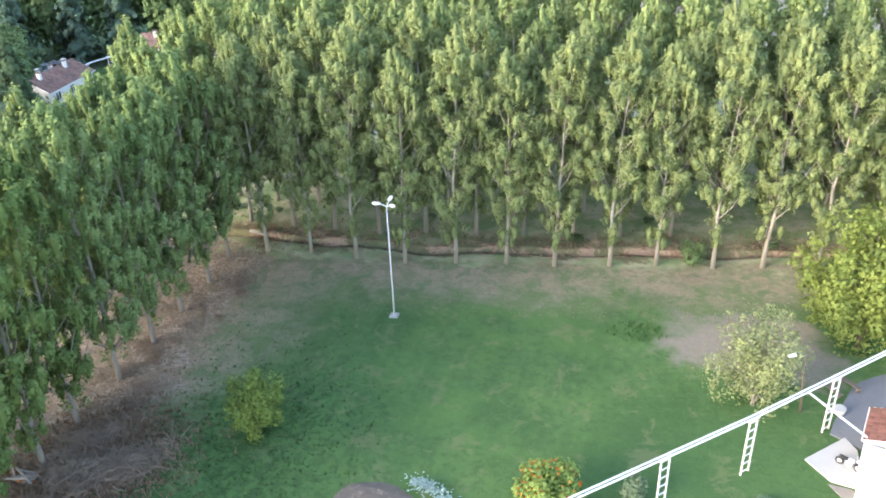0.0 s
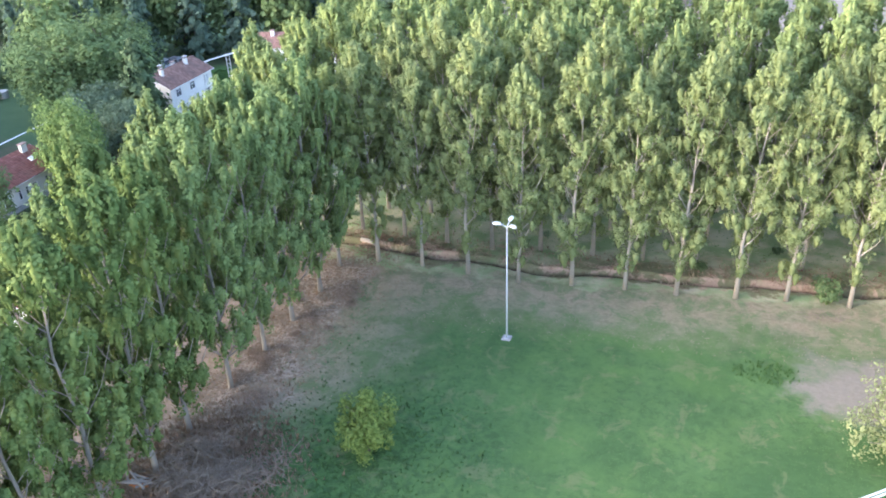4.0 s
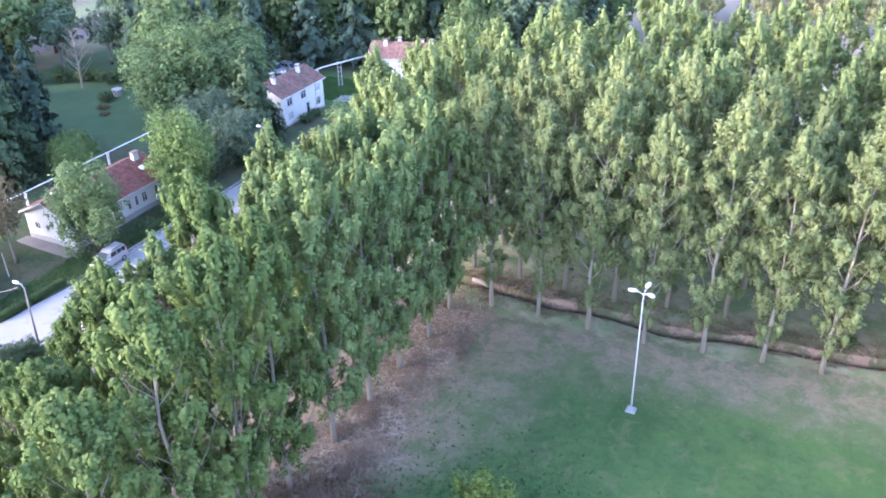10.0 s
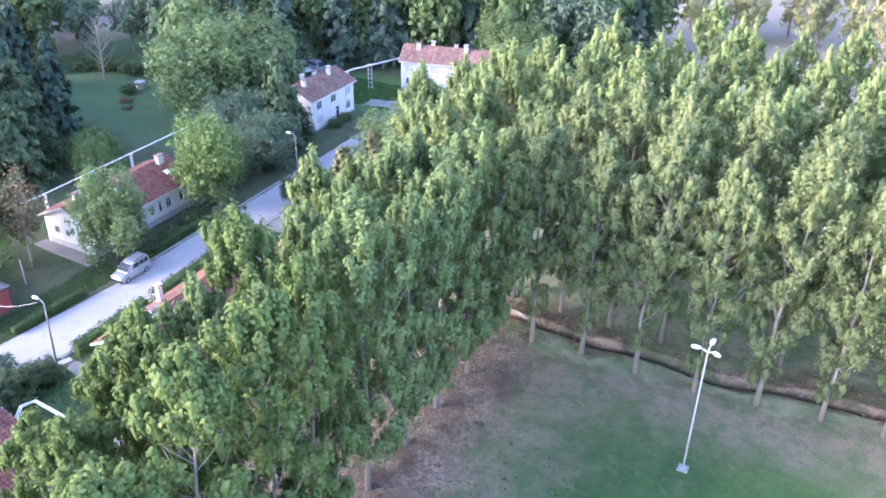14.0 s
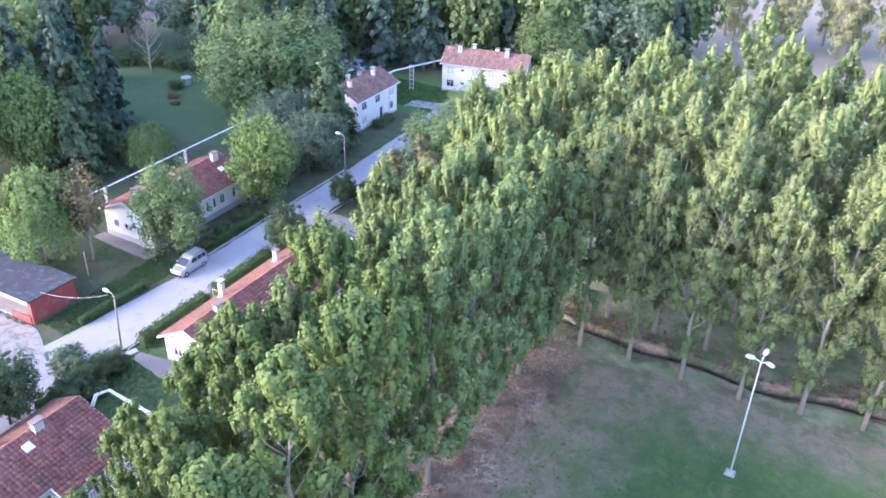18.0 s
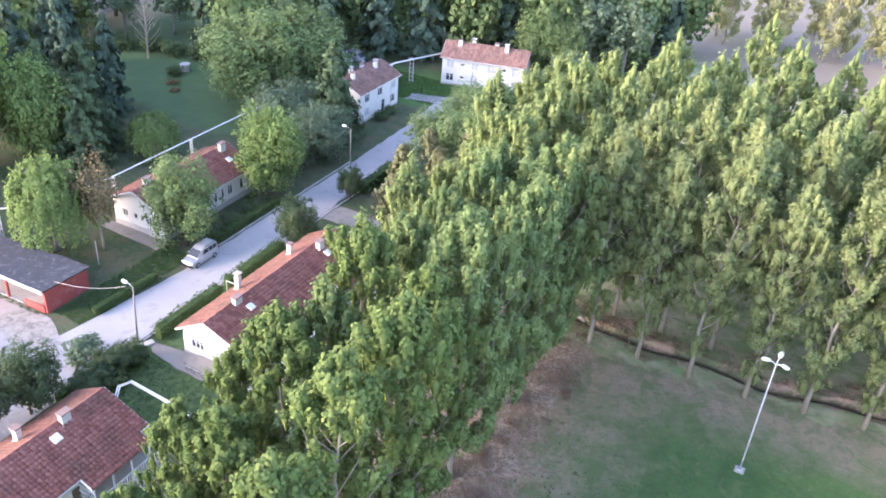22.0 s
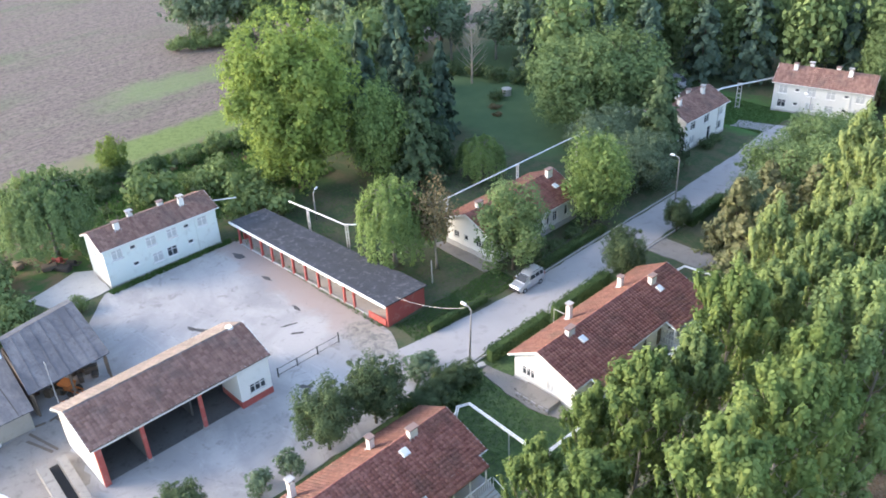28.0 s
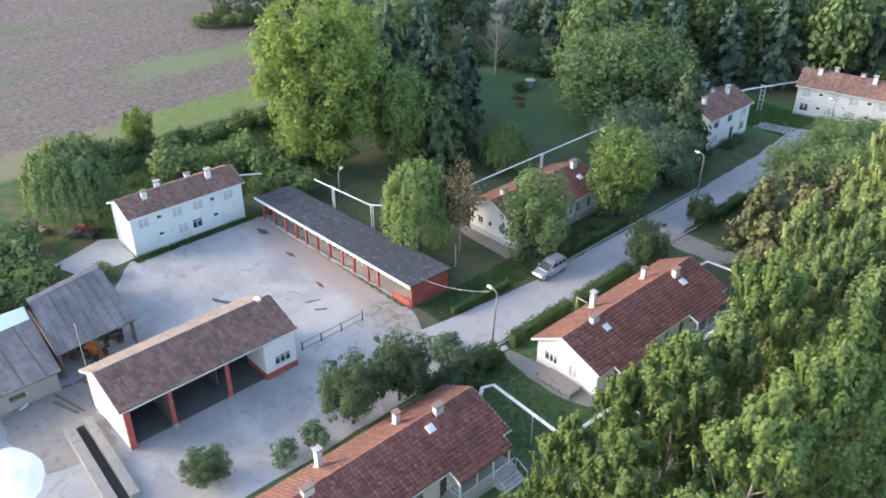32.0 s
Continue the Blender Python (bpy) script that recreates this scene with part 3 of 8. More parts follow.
def yard_material():
    """Old concrete: wide pale and dark drifts, slab joints of dust, brown earth towards the long shed."""
    n = Nodes("yard concrete")
    sep = n.t.nodes.new("ShaderNodeSeparateXYZ")
    n.put(sep.inputs[0], n.co)
    col = n.mix(n.step(n.noise(0.09, 5, 0.6, warp=0.8), 0.35, 0.66), (0.45, 0.43, 0.41), (0.265, 0.26, 0.26))
    col = n.mix(n.math("MULTIPLY", n.noise(3.0, 6, 0.7), 0.6), col, (0.33, 0.31, 0.29))
    col = n.mix(n.math("MULTIPLY", n.step(n.noise(0.6, 6, 0.7, warp=1.2), 0.54, 0.70), 0.6), col, (0.20, 0.185, 0.17))
    col = n.mix(n.math("MULTIPLY", n.step(n.noise(0.22, 6, 0.75, n.scaled(0.35, 1, 1), 1.5), 0.55, 0.68), 0.45), col, (0.52, 0.50, 0.48))
    y = n.math("ADD", sep.outputs[1], n.math("MULTIPLY", n.math("SUBTRACT", n.noise(0.35, 5), 0.5), 5.0))
    earth = n.math("MULTIPLY", n.step(y, 42.8, 45.2), n.step(sep.outputs[0], -84.0, -88.0))
    col = n.mix(n.math("MULTIPLY", earth, 0.8), col, (0.36, 0.285, 0.245))
    # earth washed over the concrete at the shed's corner, and dark oil and tyre marks
    ragged = n.math("MULTIPLY", n.math("SUBTRACT", n.noise(0.8, 6, 0.7, warp=0.8), 0.5), 5.0)
    cx = n.math("ADD", n.math("DIVIDE", n.math("ADD", sep.outputs[0], 83.0), 4.6), n.math("MULTIPLY", ragged, 0.25))
    cy = n.math("ADD", n.math("DIVIDE", n.math("SUBTRACT", sep.outputs[1], 45.6), 2.6), n.math("MULTIPLY", ragged, 0.3))
    near = n.step(n.math("ADD", n.math("MULTIPLY", cx, cx), n.math("MULTIPLY", cy, cy)), 1.2, 0.3)
    col = n.mix(n.math("MULTIPLY", near, 0.75), col, n.mix(n.step(n.noise(1.1, 6, 0.75, warp=1.0), 0.4, 0.62), (0.33, 0.29, 0.235), (0.13, 0.125, 0.105)))
    col = n.mix(n.math("MULTIPLY", n.step(n.noise(0.75, 5, 0.7, n.scaled(1, 0.4, 1), 1.8), 0.6, 0.7), 0.4), col, (0.16, 0.15, 0.145))
    return n.solid(col, 0.92, 0, n.bump(n.noise(5, 5), 0.3, 0.03))


YARD = yard_material()

# ---- ground: one sheet to the horizon, with the ditch cut into it ----
def row_line(x):
    return 74.3 + max(0.0, x + 20.0) * 0.155


def ditch_line(x):
    return 77.2 + max(0.0, x + 20.0) * 0.15 + 0.3 * math.sin(x * 0.45)


def lift(x, y):
    z = 0.10 * noise.noise((x * 0.07, y * 0.07, 0.3)) + 0.05 * noise.noise((x * 0.4, y * 0.4, 2.1))
    if x > -37 and y < 74:
        z += 0.05 * noise.noise((x * 0.9, y * 0.9, 5.0))
    if -43 < x < 50:
        d = abs(y - ditch_line(x))
        w = 0.75 + 0.3 * noise.noise((x * 0.35, 4.0, 1.7))
        if d < w:
            z -= 0.85 * min(1.0, (1 - d / w) * 1.7)
        elif 0 < y - ditch_line(x) < 6:
            z += 0.25 * noise.noise((x * 0.5, y * 0.6, 9.0))
    if x < -57 and y < 125:
        z = min(z, 0.0) * 0.4 - 0.01
    return z


def axis(parts):
    out = []
    for a, b, s in parts:
        n = max(1, round((b - a) / s))
        out += [a + (b - a) * i / n for i in range(n)]
    return out + [parts[-1][1]]


gx = axis([(-3500, -800, 900), (-800, -240, 140), (-240, -150, 9), (-150, -60, 2.0), (-60, 34, 0.9), (34, 70, 4), (70, 300, 60), (300, 3500, 800)])
gy = axis([(-900, -100, 200), (-100, 0, 20), (0, 36, 3), (36, 74, 1.0), (74, 88, 0.25), (88, 150, 2.0), (150, 300, 15), (300, 900, 150), (900, 4600, 900)])
gv = np.array([(x, y, lift(x, y) if -150 < x < 60 and 0 < y < 150 else -0.02) for y in gy for x in gx])
nx = len(gx)
gi = np.arange(len(gv)).reshape(len(gy), nx)
gf = np.stack([gi[:-1, :-1], gi[:-1, 1:], gi[1:, 1:], gi[1:, :-1]], -1).reshape(-1, 4)
ground = new("ground", arrays("ground", gv, gf, GROUND))
tagged(ground, "rough green meadow, dry verges and ploughed land in one sheet", "ground", kind="structure")


def outline(points, steps=3, jag=0.12, seed=1):
    """A worn edge: the outline cut finer and shaken a little."""
    rnd = random.Random(seed)
    out = []
    for a, b in zip(points, points[1:] + points[:1]):
        n = max(1, int(math.dist(a, b) / steps))
        for i in range(n):
            k = i / n
            out.append((a[0] + (b[0] - a[0]) * k + rnd.uniform(-jag, jag), a[1] + (b[1] - a[1]) * k + rnd.uniform(-jag, jag)))
    return out


road = part("road", Geo().poly(outline([(-72.9, 46), (-72.8, 60), (-72.9, 78), (-73.1, 84), (-73.2, 97), (-73.8, 112), (-75.5, 121), (-79.5, 121), (-78.4, 110), (-77.9, 92), (-78.0, 62), (-79.0, 50), (-79.6, 46)], 1.5), -0.3, 0.055), ROADM)
tagged(road, "pale dusty village road with worn edges", "road", kind="structure")
yard = part("yard", Geo().poly(outline([(-72.2, 0), (-72.6, 46), (-79.6, 46.1), (-82.5, 47.6), (-86.5, 47.85), (-111.3, 46.9), (-112.3, 30), (-107, 25.5), (-103, 10), (-103, 0)], 1.5, 0.15, 2), -0.3, 0.045), YARD)
tagged(yard, "wide worn concrete yard between the sheds", "yard", kind="structure")
lane = part("lane", Geo().poly(outline([(-73, 79), (-66, 79.5), (-63.5, 82.5), (-66, 83.2), (-73, 82.6)], 1.2, 0.15, 3), -0.3, 0.045), PATHM)
tagged(lane, "short side lane off the village road", "lane", kind="structure")
lane2 = part("lane", Geo().poly(outline([(-84.3, 118.6), (-78, 120), (-72, 122), (-66, 121), (-66, 123), (-74, 125), (-84.3, 121.2)], 1.2, 0.2, 4), -0.3, 0.045), ROADM)
tagged(lane2, "earth lane between two white houses", "lane", kind="structure")
apron = part("apron", Geo().poly(outline([(-112.5, 27.2), (-112.6, 30.9), (-118.2, 31.3), (-119.4, 29.6), (-117.4, 23.2), (-113, 24.6)], 1.2, 0.12, 5), -0.2, 0.06), KERB)
dirt = part("dirt_yard", Geo().poly(outline([(-92.0, 9.5), (-85.5, 10.5), (-85.0, 16.0), (-91.6, 16.9), (-91.8, 33.5), (-94.5, 34.2), (-96.5, 25.5), (-95.4, 16.0), (-95.2, 9.5)], 0.9, 0.35, 15), -0.2, 0.058), DIRT)
tagged(dirt, "dark trampled earth between garage and barn", "dirt", kind="structure")
tagged(apron, "pale concrete apron beside the mint house", "apron", kind="structure")
# kerb stones along the road
kerb = thing("kerb", "low concrete kerb along the road edge", "kerb")
kerb["kind"] = "structure"
km = Geo().bev(-0.09, 0, -0.15, 0.09, 0.96, 0.15, 0.025).mesh("kerb_stone", KERB)
for i in range(38):
    for x, y in ((-72.55, 50.0), (-78.3, 62.0)):
        yy = y + i
        if x < -78 and yy > 93:
            continue
        ks = part("kerb_stone", km, None, kerb)
        ks.matrix_basis = pose(x + random.uniform(-0.02, 0.02), yy, random.uniform(-0.03, 0.02), 0, 0, random.uniform(-1, 1))


# ---- houses ----
def tile_slope(name, a, b, c, d, material, parent, course=0.42, pitch=0.36, seed=0):
    """Barrel tiles in courses over a slope: a, b along the eave, d, c along the ridge above them."""
    rnd = np.random.default_rng(abs(seed))
    a, b, c, d = (np.array(p, float) for p in (a, b, c, d))
    length, run = np.linalg.norm(b - a), np.linalg.norm(d - a)
    u, w = (b - a) / length, (d - a) / run
    nrm = np.cross(u, w)
    rows, cols = max(1, round(run / course)), max(1, round(length / pitch))
    cu, cw = length / cols, run / rows
    prof = np.array([[0.0, 0.0], [0.3, 0.06], [0.62, 0.06], [0.99, 0.0]])
    verts, faces = [], []
    jj, ii = np.meshgrid(np.arange(cols), np.arange(rows))
    jj, ii = jj.ravel(), ii.ravel()
    n = len(jj)
    sh = rnd.uniform(-0.018, 0.018, n)
    up = rnd.uniform(0.0, 0.016, n)
    for lo in (0, 1, 2):
        for pu, pn in prof:
            s = (ii * cw - 0.03 + sh) if lo < 2 else (ii + 1) * cw + 0.02
            hgt = (0.0 if lo == 0 else 0.065 if lo == 1 else 0.012) + (pn if lo else pn * 0.6) + up
            verts.append(a + np.outer((jj + pu) * cu, u) + np.outer(s, w) + np.outer(hgt, nrm))
    verts = np.stack(verts, 1).reshape(-1, 3)
    base = (np.arange(n) * 12)[:, None]
    for k in range(3):
        faces.append(base + np.array([[0 + k, 1 + k, 5 + k, 4 + k]]))
        faces.append(base + np.array([[4 + k, 5 + k, 9 + k, 8 + k]]))
    me = arrays(name, verts, np.stack(faces, 1).reshape(-1, 4), material)
    ob = part(name, me, None, parent)
    ob["kind"] = "stuff"
    return ob


def window(parent, p, q, z0, w0, w1, u0, u1, t=0.25, panes=2, bar=True, glass=None):
    """A wooden window set into a wall that runs from p to q: frame, sash bars, panes, sill."""
    p, q = Vector(p), Vector(q)
    d = (q - p).normalized()
    ang = math.degrees(math.atan2(d.y, d.x))
    o = p + d * u0
    base = pose(o.x, o.y, z0 + w0, 0, 0, ang)
    W, H = u1 - u0, w1 - w0
    f = 0.07
    ring = [(x, y, z) for y in (0.06, 0.14) for x, z in ((0, 0), (W, 0), (W, H), (0, H), (f, f), (W - f, f), (W - f, H - f), (f, H - f))]
    faces = []
    for i in range(4):
        j = (i + 1) % 4
        faces += [(i, j, j + 4, i + 4), (i + 12, j + 12, j + 8, i + 8), (i + 4, j + 4, j + 12, i + 12), (i + 8, j + 8, j, i)]
    win = part("window", Geo().add(ring, faces), TRIM, parent)
    win.matrix_basis = base
    for i in range(1, panes):
        x = W * i / panes
        part("mullion", Geo().box(x - 0.04, 0.065, f, x + 0.04, 0.135, H - f), TRIM, win)
    if bar and H > 0.9:
        part("transom", Geo().box(f, 0.07, H * 0.68, W - f, 0.13, H * 0.68 + 0.05), TRIM, win)
    for i in range(panes):
        part("pane", Geo().box(W * i / panes + 0.03, 0.095, 0.03, W * (i + 1) / panes - 0.03, 0.105, H - 0.03), glass or GLASS, win)
    part("window_sill", Geo().bev(-0.08, -0.09, -0.07, W + 0.08, 0.06, 0.0, 0.015), TRIM, win)
    return win


def door(parent, p, q, z0, u0, u1, h=2.05, colour=None):
    p, q = Vector(p), Vector(q)
    d = (q - p).normalized()
    o = p + d * u0
    W = u1 - u0
    leaf = Geo().box(0.07, 0.08, 0.02, W - 0.07, 0.12, h - 0.07)
    for z in (0.2, 1.1):
        leaf.box(0.2, 0.065, z, W - 0.2, 0.08, z + 0.7)
    dr = part("door", leaf, colour or WOOD, parent)
    dr.matrix_basis = pose(o.x, o.y, z0, 0, 0, math.degrees(math.atan2(d.y, d.x)))
    part("door_frame", Geo().box(0, 0.04, 0, 0.07, 0.16, h).box(W - 0.07, 0.04, 0, W, 0.16, h).box(0.07, 0.04, h - 0.07, W - 0.07, 0.16, h), TRIM, dr)
    part("door_handle", Geo().tube([(W - 0.2, 0.06, 1.02), (W - 0.2, 0.02, 1.02), (W - 0.3, 0.02, 1.02)], 0.015, 6), STEEL, dr)
    return dr


def chimney(parent, x, y, z0, z1, sx=0.55, sy=0.55, cap="slab"):
    h = z1 - z0
    c = part("chimney", Geo().bev(-sx / 2, -sy / 2, 0, sx / 2, sy / 2, h, 0.02), WHITE, parent)
    c.matrix_basis = pose(x, y, z0)
    part("flashing", Geo().box(-sx / 2 - 0.12, -sy / 2 - 0.12, h * 0.18, sx / 2 + 0.12, sy / 2 + 0.12, h * 0.18 + 0.04), STEEL, c)
    if cap == "slab":
        part("cap", Geo().bev(-sx / 2 - 0.1, -sy / 2 - 0.1, h, sx / 2 + 0.1, sy / 2 + 0.1, h + 0.1, 0.02), CAPM, c)
    else:
        for a in (-1, 1):
            for b in (-1, 1):
                part("cap_post", Geo().box(a * (sx / 2 - 0.06) - 0.06, b * (sy / 2 - 0.06) - 0.06, h, a * (sx / 2 - 0.06) + 0.06, b * (sy / 2 - 0.06) + 0.06, h + 0.25), CAPM, c)
        part("cap", Geo().bev(-sx / 2 - 0.1, -sy / 2 - 0.1, h + 0.25, sx / 2 + 0.1, sy / 2 + 0.1, h + 0.36, 0.03), KERB, c)
    return c


def skylight(parent, x, y, z, slope, s=0.75):
    """A small white roof hatch lying on a slope that falls along local x."""
    k = part("roof_hatch", Geo().bev(-s / 2, -s / 2, -0.1, s / 2, s / 2, 0.12, 0.03), TRIM, parent)
    k.matrix_basis = pose(x, y, z, 0, slope, 0)
    part("hatch_glass", Geo().box(-s / 2 + 0.12, -s / 2 + 0.12, 0.12, s / 2 - 0.12, s / 2 - 0.12, 0.135), PIPE, k)
    return k


def gable(geo, y, t, x0, x1, xr, ze0, ze1, zr):
    """The wall under a gable: its outline in x and z, t thick along y."""
    pts = [(x0, ze0), (x1, ze1), (xr, zr)]
    v = [(x, y, z) for x, z in pts] + [(x, y + t, z) for x, z in pts]
    low = min(ze0, ze1)
    return geo.add(v, [(0, 1, 2), (5, 4, 3), (0, 3, 4, 1), (1, 4, 5, 2), (2, 5, 3, 0)])


def fascia(geo, a, b, h=0.22, t=0.05):
    """A board along a sloping or level roof edge."""
    a, b = Vector(a), Vector(b)
    d = (b - a)
    side = Vector((-d.y, d.x, 0))
    side = side.normalized() * t if side.length else Vector((t, 0, 0))
    up = Vector((0, 0, h))
    p = [a - up * 0.7, b - up * 0.7, b - up * 0.7 + side, a - up * 0.7 + side, a + up * 0.3, b + up * 0.3, b + up * 0.3 + side, a + up * 0.3 + side]
    return geo.hexa([tuple(q) for q in p])


def gable_house(name, label, L, W, eave_w, eave_e, ridge_x, ridge_z, plaster, tiles, at, holes, doors=(), over=0.45, base=0.0, seed=0, tiles_w=None, plinth=True):
    """A house with a ridge along local y: body 0..W by 0..L. holes: side -> (u0, u1, w0, w1, panes)."""
    hs = thing(name, label, "house", at=at)
    t = 0.28
    sides = {"S": ((0, 0), (W, 0)), "E": ((W, 0), (W, L)), "N": ((W, L), (0, L)), "W": ((0, L), (0, 0))}
    for s, (p, q) in sides.items():
        trim = 0.0
        top = {"S": min(eave_w, eave_e), "N": min(eave_w, eave_e), "E": eave_e, "W": eave_w}[s] - 0.12
        hl = [h[:4] for h in holes.get(s, ())] + [(dd[1], dd[2], 0.0, 2.05) for dd in doors if dd[0] == s]
        P, Q = Vector(p), Vector(q)
        if s in "EW":
            dv = (Q - P).normalized()
            P2, Q2 = P + dv * t, Q - dv * t
            hl2 = [(h[0] - t, h[1] - t, h[2], h[3]) for h in hl]
            part("wall", Geo().wall(P2, Q2, base, top, t, hl2), plaster, hs)
        else:
            part("wall", Geo().wall(P, Q, base, top, t, hl), plaster, hs)
        for h in holes.get(s, ()):
            window(hs, p, q, base, h[2], h[3], h[0], h[1], t, h[4] if len(h) > 4 else 2, True, h[5] if len(h) > 5 else None)
        for dd in doors:
            if dd[0] == s:
                door(hs, p, q, base, dd[1], dd[2])
    low = min(eave_w, eave_e) - 0.12
    for y in (0.0, L - t):
        part("gable_wall", gable(Geo(), y, t, 0.0, W, ridge_x, low, low, ridge_z - 0.1), plaster, hs)
    part("house_floor", Geo().box(t, t, base - 0.35, W - t, L - t, base + 0.02), WOOD, hs)
    part("inner_ceiling", Geo().box(t, t, low - 0.1, W - t, L - t, low - 0.02), CREAM, hs)
    if plinth:
        part("plinth", Geo().wall((-0.05, -0.05), (W + 0.05, -0.05), base - 0.6, base + 0.25, 0.05).wall((W + 0.05, -0.05), (W + 0.05, L + 0.05), base - 0.6, base + 0.25, 0.05)
             .wall((W + 0.05, L + 0.05), (-0.05, L + 0.05), base - 0.6, base + 0.25, 0.05).wall((-0.05, L + 0.05), (-0.05, -0.05), base - 0.6, base + 0.25, 0.05), KERB, hs)
    # roof
    sw = (ridge_z - eave_w) / (ridge_x + over)
    se = (ridge_z - eave_e) / (W + over - ridge_x)
    y0, y1 = -over, L + over
    a, b = (-over, y1, eave_w), (-over, y0, eave_w)
    r0, r1 = (ridge_x, y0, ridge_z), (ridge_x, y1, ridge_z)
    c, d = (W + over, y0, eave_e), (W + over, y1, eave_e)
    roof = part("roof", Geo().slab(b, r0, r1, a, 0.1).slab(c, d, r1, r0, 0.1), WOOD, hs)
    # West slopes of TILE roofs take the copy with shade in its colour.
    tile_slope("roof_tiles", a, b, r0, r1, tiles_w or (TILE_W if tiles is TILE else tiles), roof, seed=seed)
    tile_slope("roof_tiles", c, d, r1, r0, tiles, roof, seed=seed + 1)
    rg = Geo()
    n = int((y1 - y0) / 0.4)
    for i in range(n):
        ya = y0 + i * 0.4
        rg.tube([(ridge_x, ya, ridge_z + 0.03), (ridge_x, ya + 0.43, ridge_z + 0.05)], [0.13, 0.11], 8)
    part("ridge_tiles", rg, tiles, roof)
    for e, f, sh in ((b, r0, 0.01), (r0, c, 0.01), (d, r1, 0.03), (r1, a, 0.03)):
        part("bargeboard", fascia(Geo(), (e[0], e[1] - sh, e[2]), (f[0], f[1] - sh, f[2])), TRIM, roof)
    part("gutter", Geo().tube([(W + over + 0.06, y0, eave_e - 0.05), (W + over + 0.06, y1, eave_e - 0.05)], 0.06, 6), TRIM, roof)
    part("gutter", Geo().tube([(-over - 0.06, y0, eave_w - 0.05), (-over - 0.06, y1, eave_w - 0.05)], 0.06, 6), TRIM, roof)
    return hs, roof, sw, se


# two long bungalows beside the road, with verandas on their garden side
def bungalow(label, x, y, hatches, stacks):
    W, L = 7.2, 20.1
    rx, rz, ee, ew = 3.1, 4.75, 3.03, 2.75
    hs, roof, sw, se = gable_house("bungalow", label, L, W, ew, ee, rx, rz, WHITE, TILE, pose(x, y, 0),
        {"S": [(0.95, 2.45, 0.95, 1.95, 3), (3.95, 4.8, 0.75, 1.95, 2, CURTAIN)], "N": [(2.4, 3.7, 0.95, 2.0, 2)],
         "E": [(7.9, 9.2, 0.9, 2.0, 2), (10.6, 11.4, 0.9, 2.0, 1), (4.2, 5.4, 0.9, 2.0, 2), (15.0, 16.2, 0.9, 2.0, 2)],
         "W": [(2, 3.4, 0.95, 2.0, 2), (6, 7.4, 0.95, 2.0, 2), (11, 12.4, 0.95, 2.0, 2), (16, 17.4, 0.95, 2.0, 2)]},
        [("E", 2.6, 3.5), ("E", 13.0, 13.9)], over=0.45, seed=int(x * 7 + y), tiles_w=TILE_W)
    # veranda roofs carry on the slope
    xe = W + 0.45
    for y0, y1 in ((1.7, 8.0), (13.6, 19.6)):
        a, b = (xe + 1.2, y0, ee - se * 1.2), (xe + 1.2, y1, ee - se * 1.2)
        c, d = (xe, y1, ee), (xe, y0, ee)
        v = part("veranda", Geo().slab(a, b, c, d, 0.09), WOOD, hs)
        tile_slope("veranda_tiles", a, b, c, d, TILE, v, seed=int(y0 * 3 + y))
        part("bargeboard", fascia(Geo(), (d[0], d[1] - 0.02, d[2]), (a[0], a[1] - 0.02, a[2])), TRIM, v)
        part("bargeboard", fascia(Geo(), b, c), TRIM, v)
        n = 4
        for i in range(n):
            py = y0 + 0.25 + (y1 - y0 - 0.5) * i / (n - 1)
            part("veranda_post", Geo().bev(xe + 0.95, py - 0.07, 0.6, xe + 1.09, py + 0.07, ee - se * 1.0 - 0.1, 0.02), TRIM, v)
        part("deck", Geo().bev(W + 0.06, y0 - 0.2, 0.0, xe + 1.5, y1 + 0.2, 0.6, 0.04), KERB, v)
        rail = Geo().box(xe + 1.34, y0, 1.42, xe + 1.42, y1, 1.5)
        for i in range(int((y1 - y0) / 0.24)):
            py = y0 + 0.12 + i * 0.24
            rail.box(xe + 1.36, py - 0.02, 0.6, xe + 1.4, py + 0.02, 1.42)
        part("railing", rail, TRIM, v)
        for i in range(6):
            px = W + 0.3 + i * 0.3
            part("trellis_bar", Geo().box(px - 0.02, y0 - 0.02, 0.6, px + 0.02, y0 + 0.02, 2.3), TRIM, v)
        for z in (1.1, 1.7, 2.3):
            part("trellis_rail", Geo().box(W + 0.1, y0 - 0.025, z, xe + 1.3, y0 + 0.025, z + 0.05), TRIM, v)
    # steps down from the veranda
    st = Geo()
    for i in range(4):
        st.bev(xe + 1.5 + i * 0.32, 17.2, 0.0, xe + 1.82 + i * 0.32, 19.6, 0.6 - 0.15 * i - 0.02, 0.02)
    part("steps", st, KERB, hs)
    for ry in (17.1, 19.7):
        part("stair_rail", Geo().tube([(xe + 1.5, ry, 0.0), (xe + 1.5, ry, 1.5), (xe + 2.8, ry, 0.9), (xe + 2.8, ry, 0.0)], 0.035, 6), TRIM, hs)
    # chimneys and hatches
    zr = lambda lx: rz - (se * (lx - rx) if lx > rx else sw * (rx - lx))
    for lx, ly, top, sx, cap in stacks:
        chimney(hs, lx, ly, zr(lx) - 0.3, top, 0.5, sx, cap)
    for lx, ly in hatches:
        skylight(hs, lx, ly, zr(lx) + 0.08, math.degrees(math.atan(se)))
    return hs


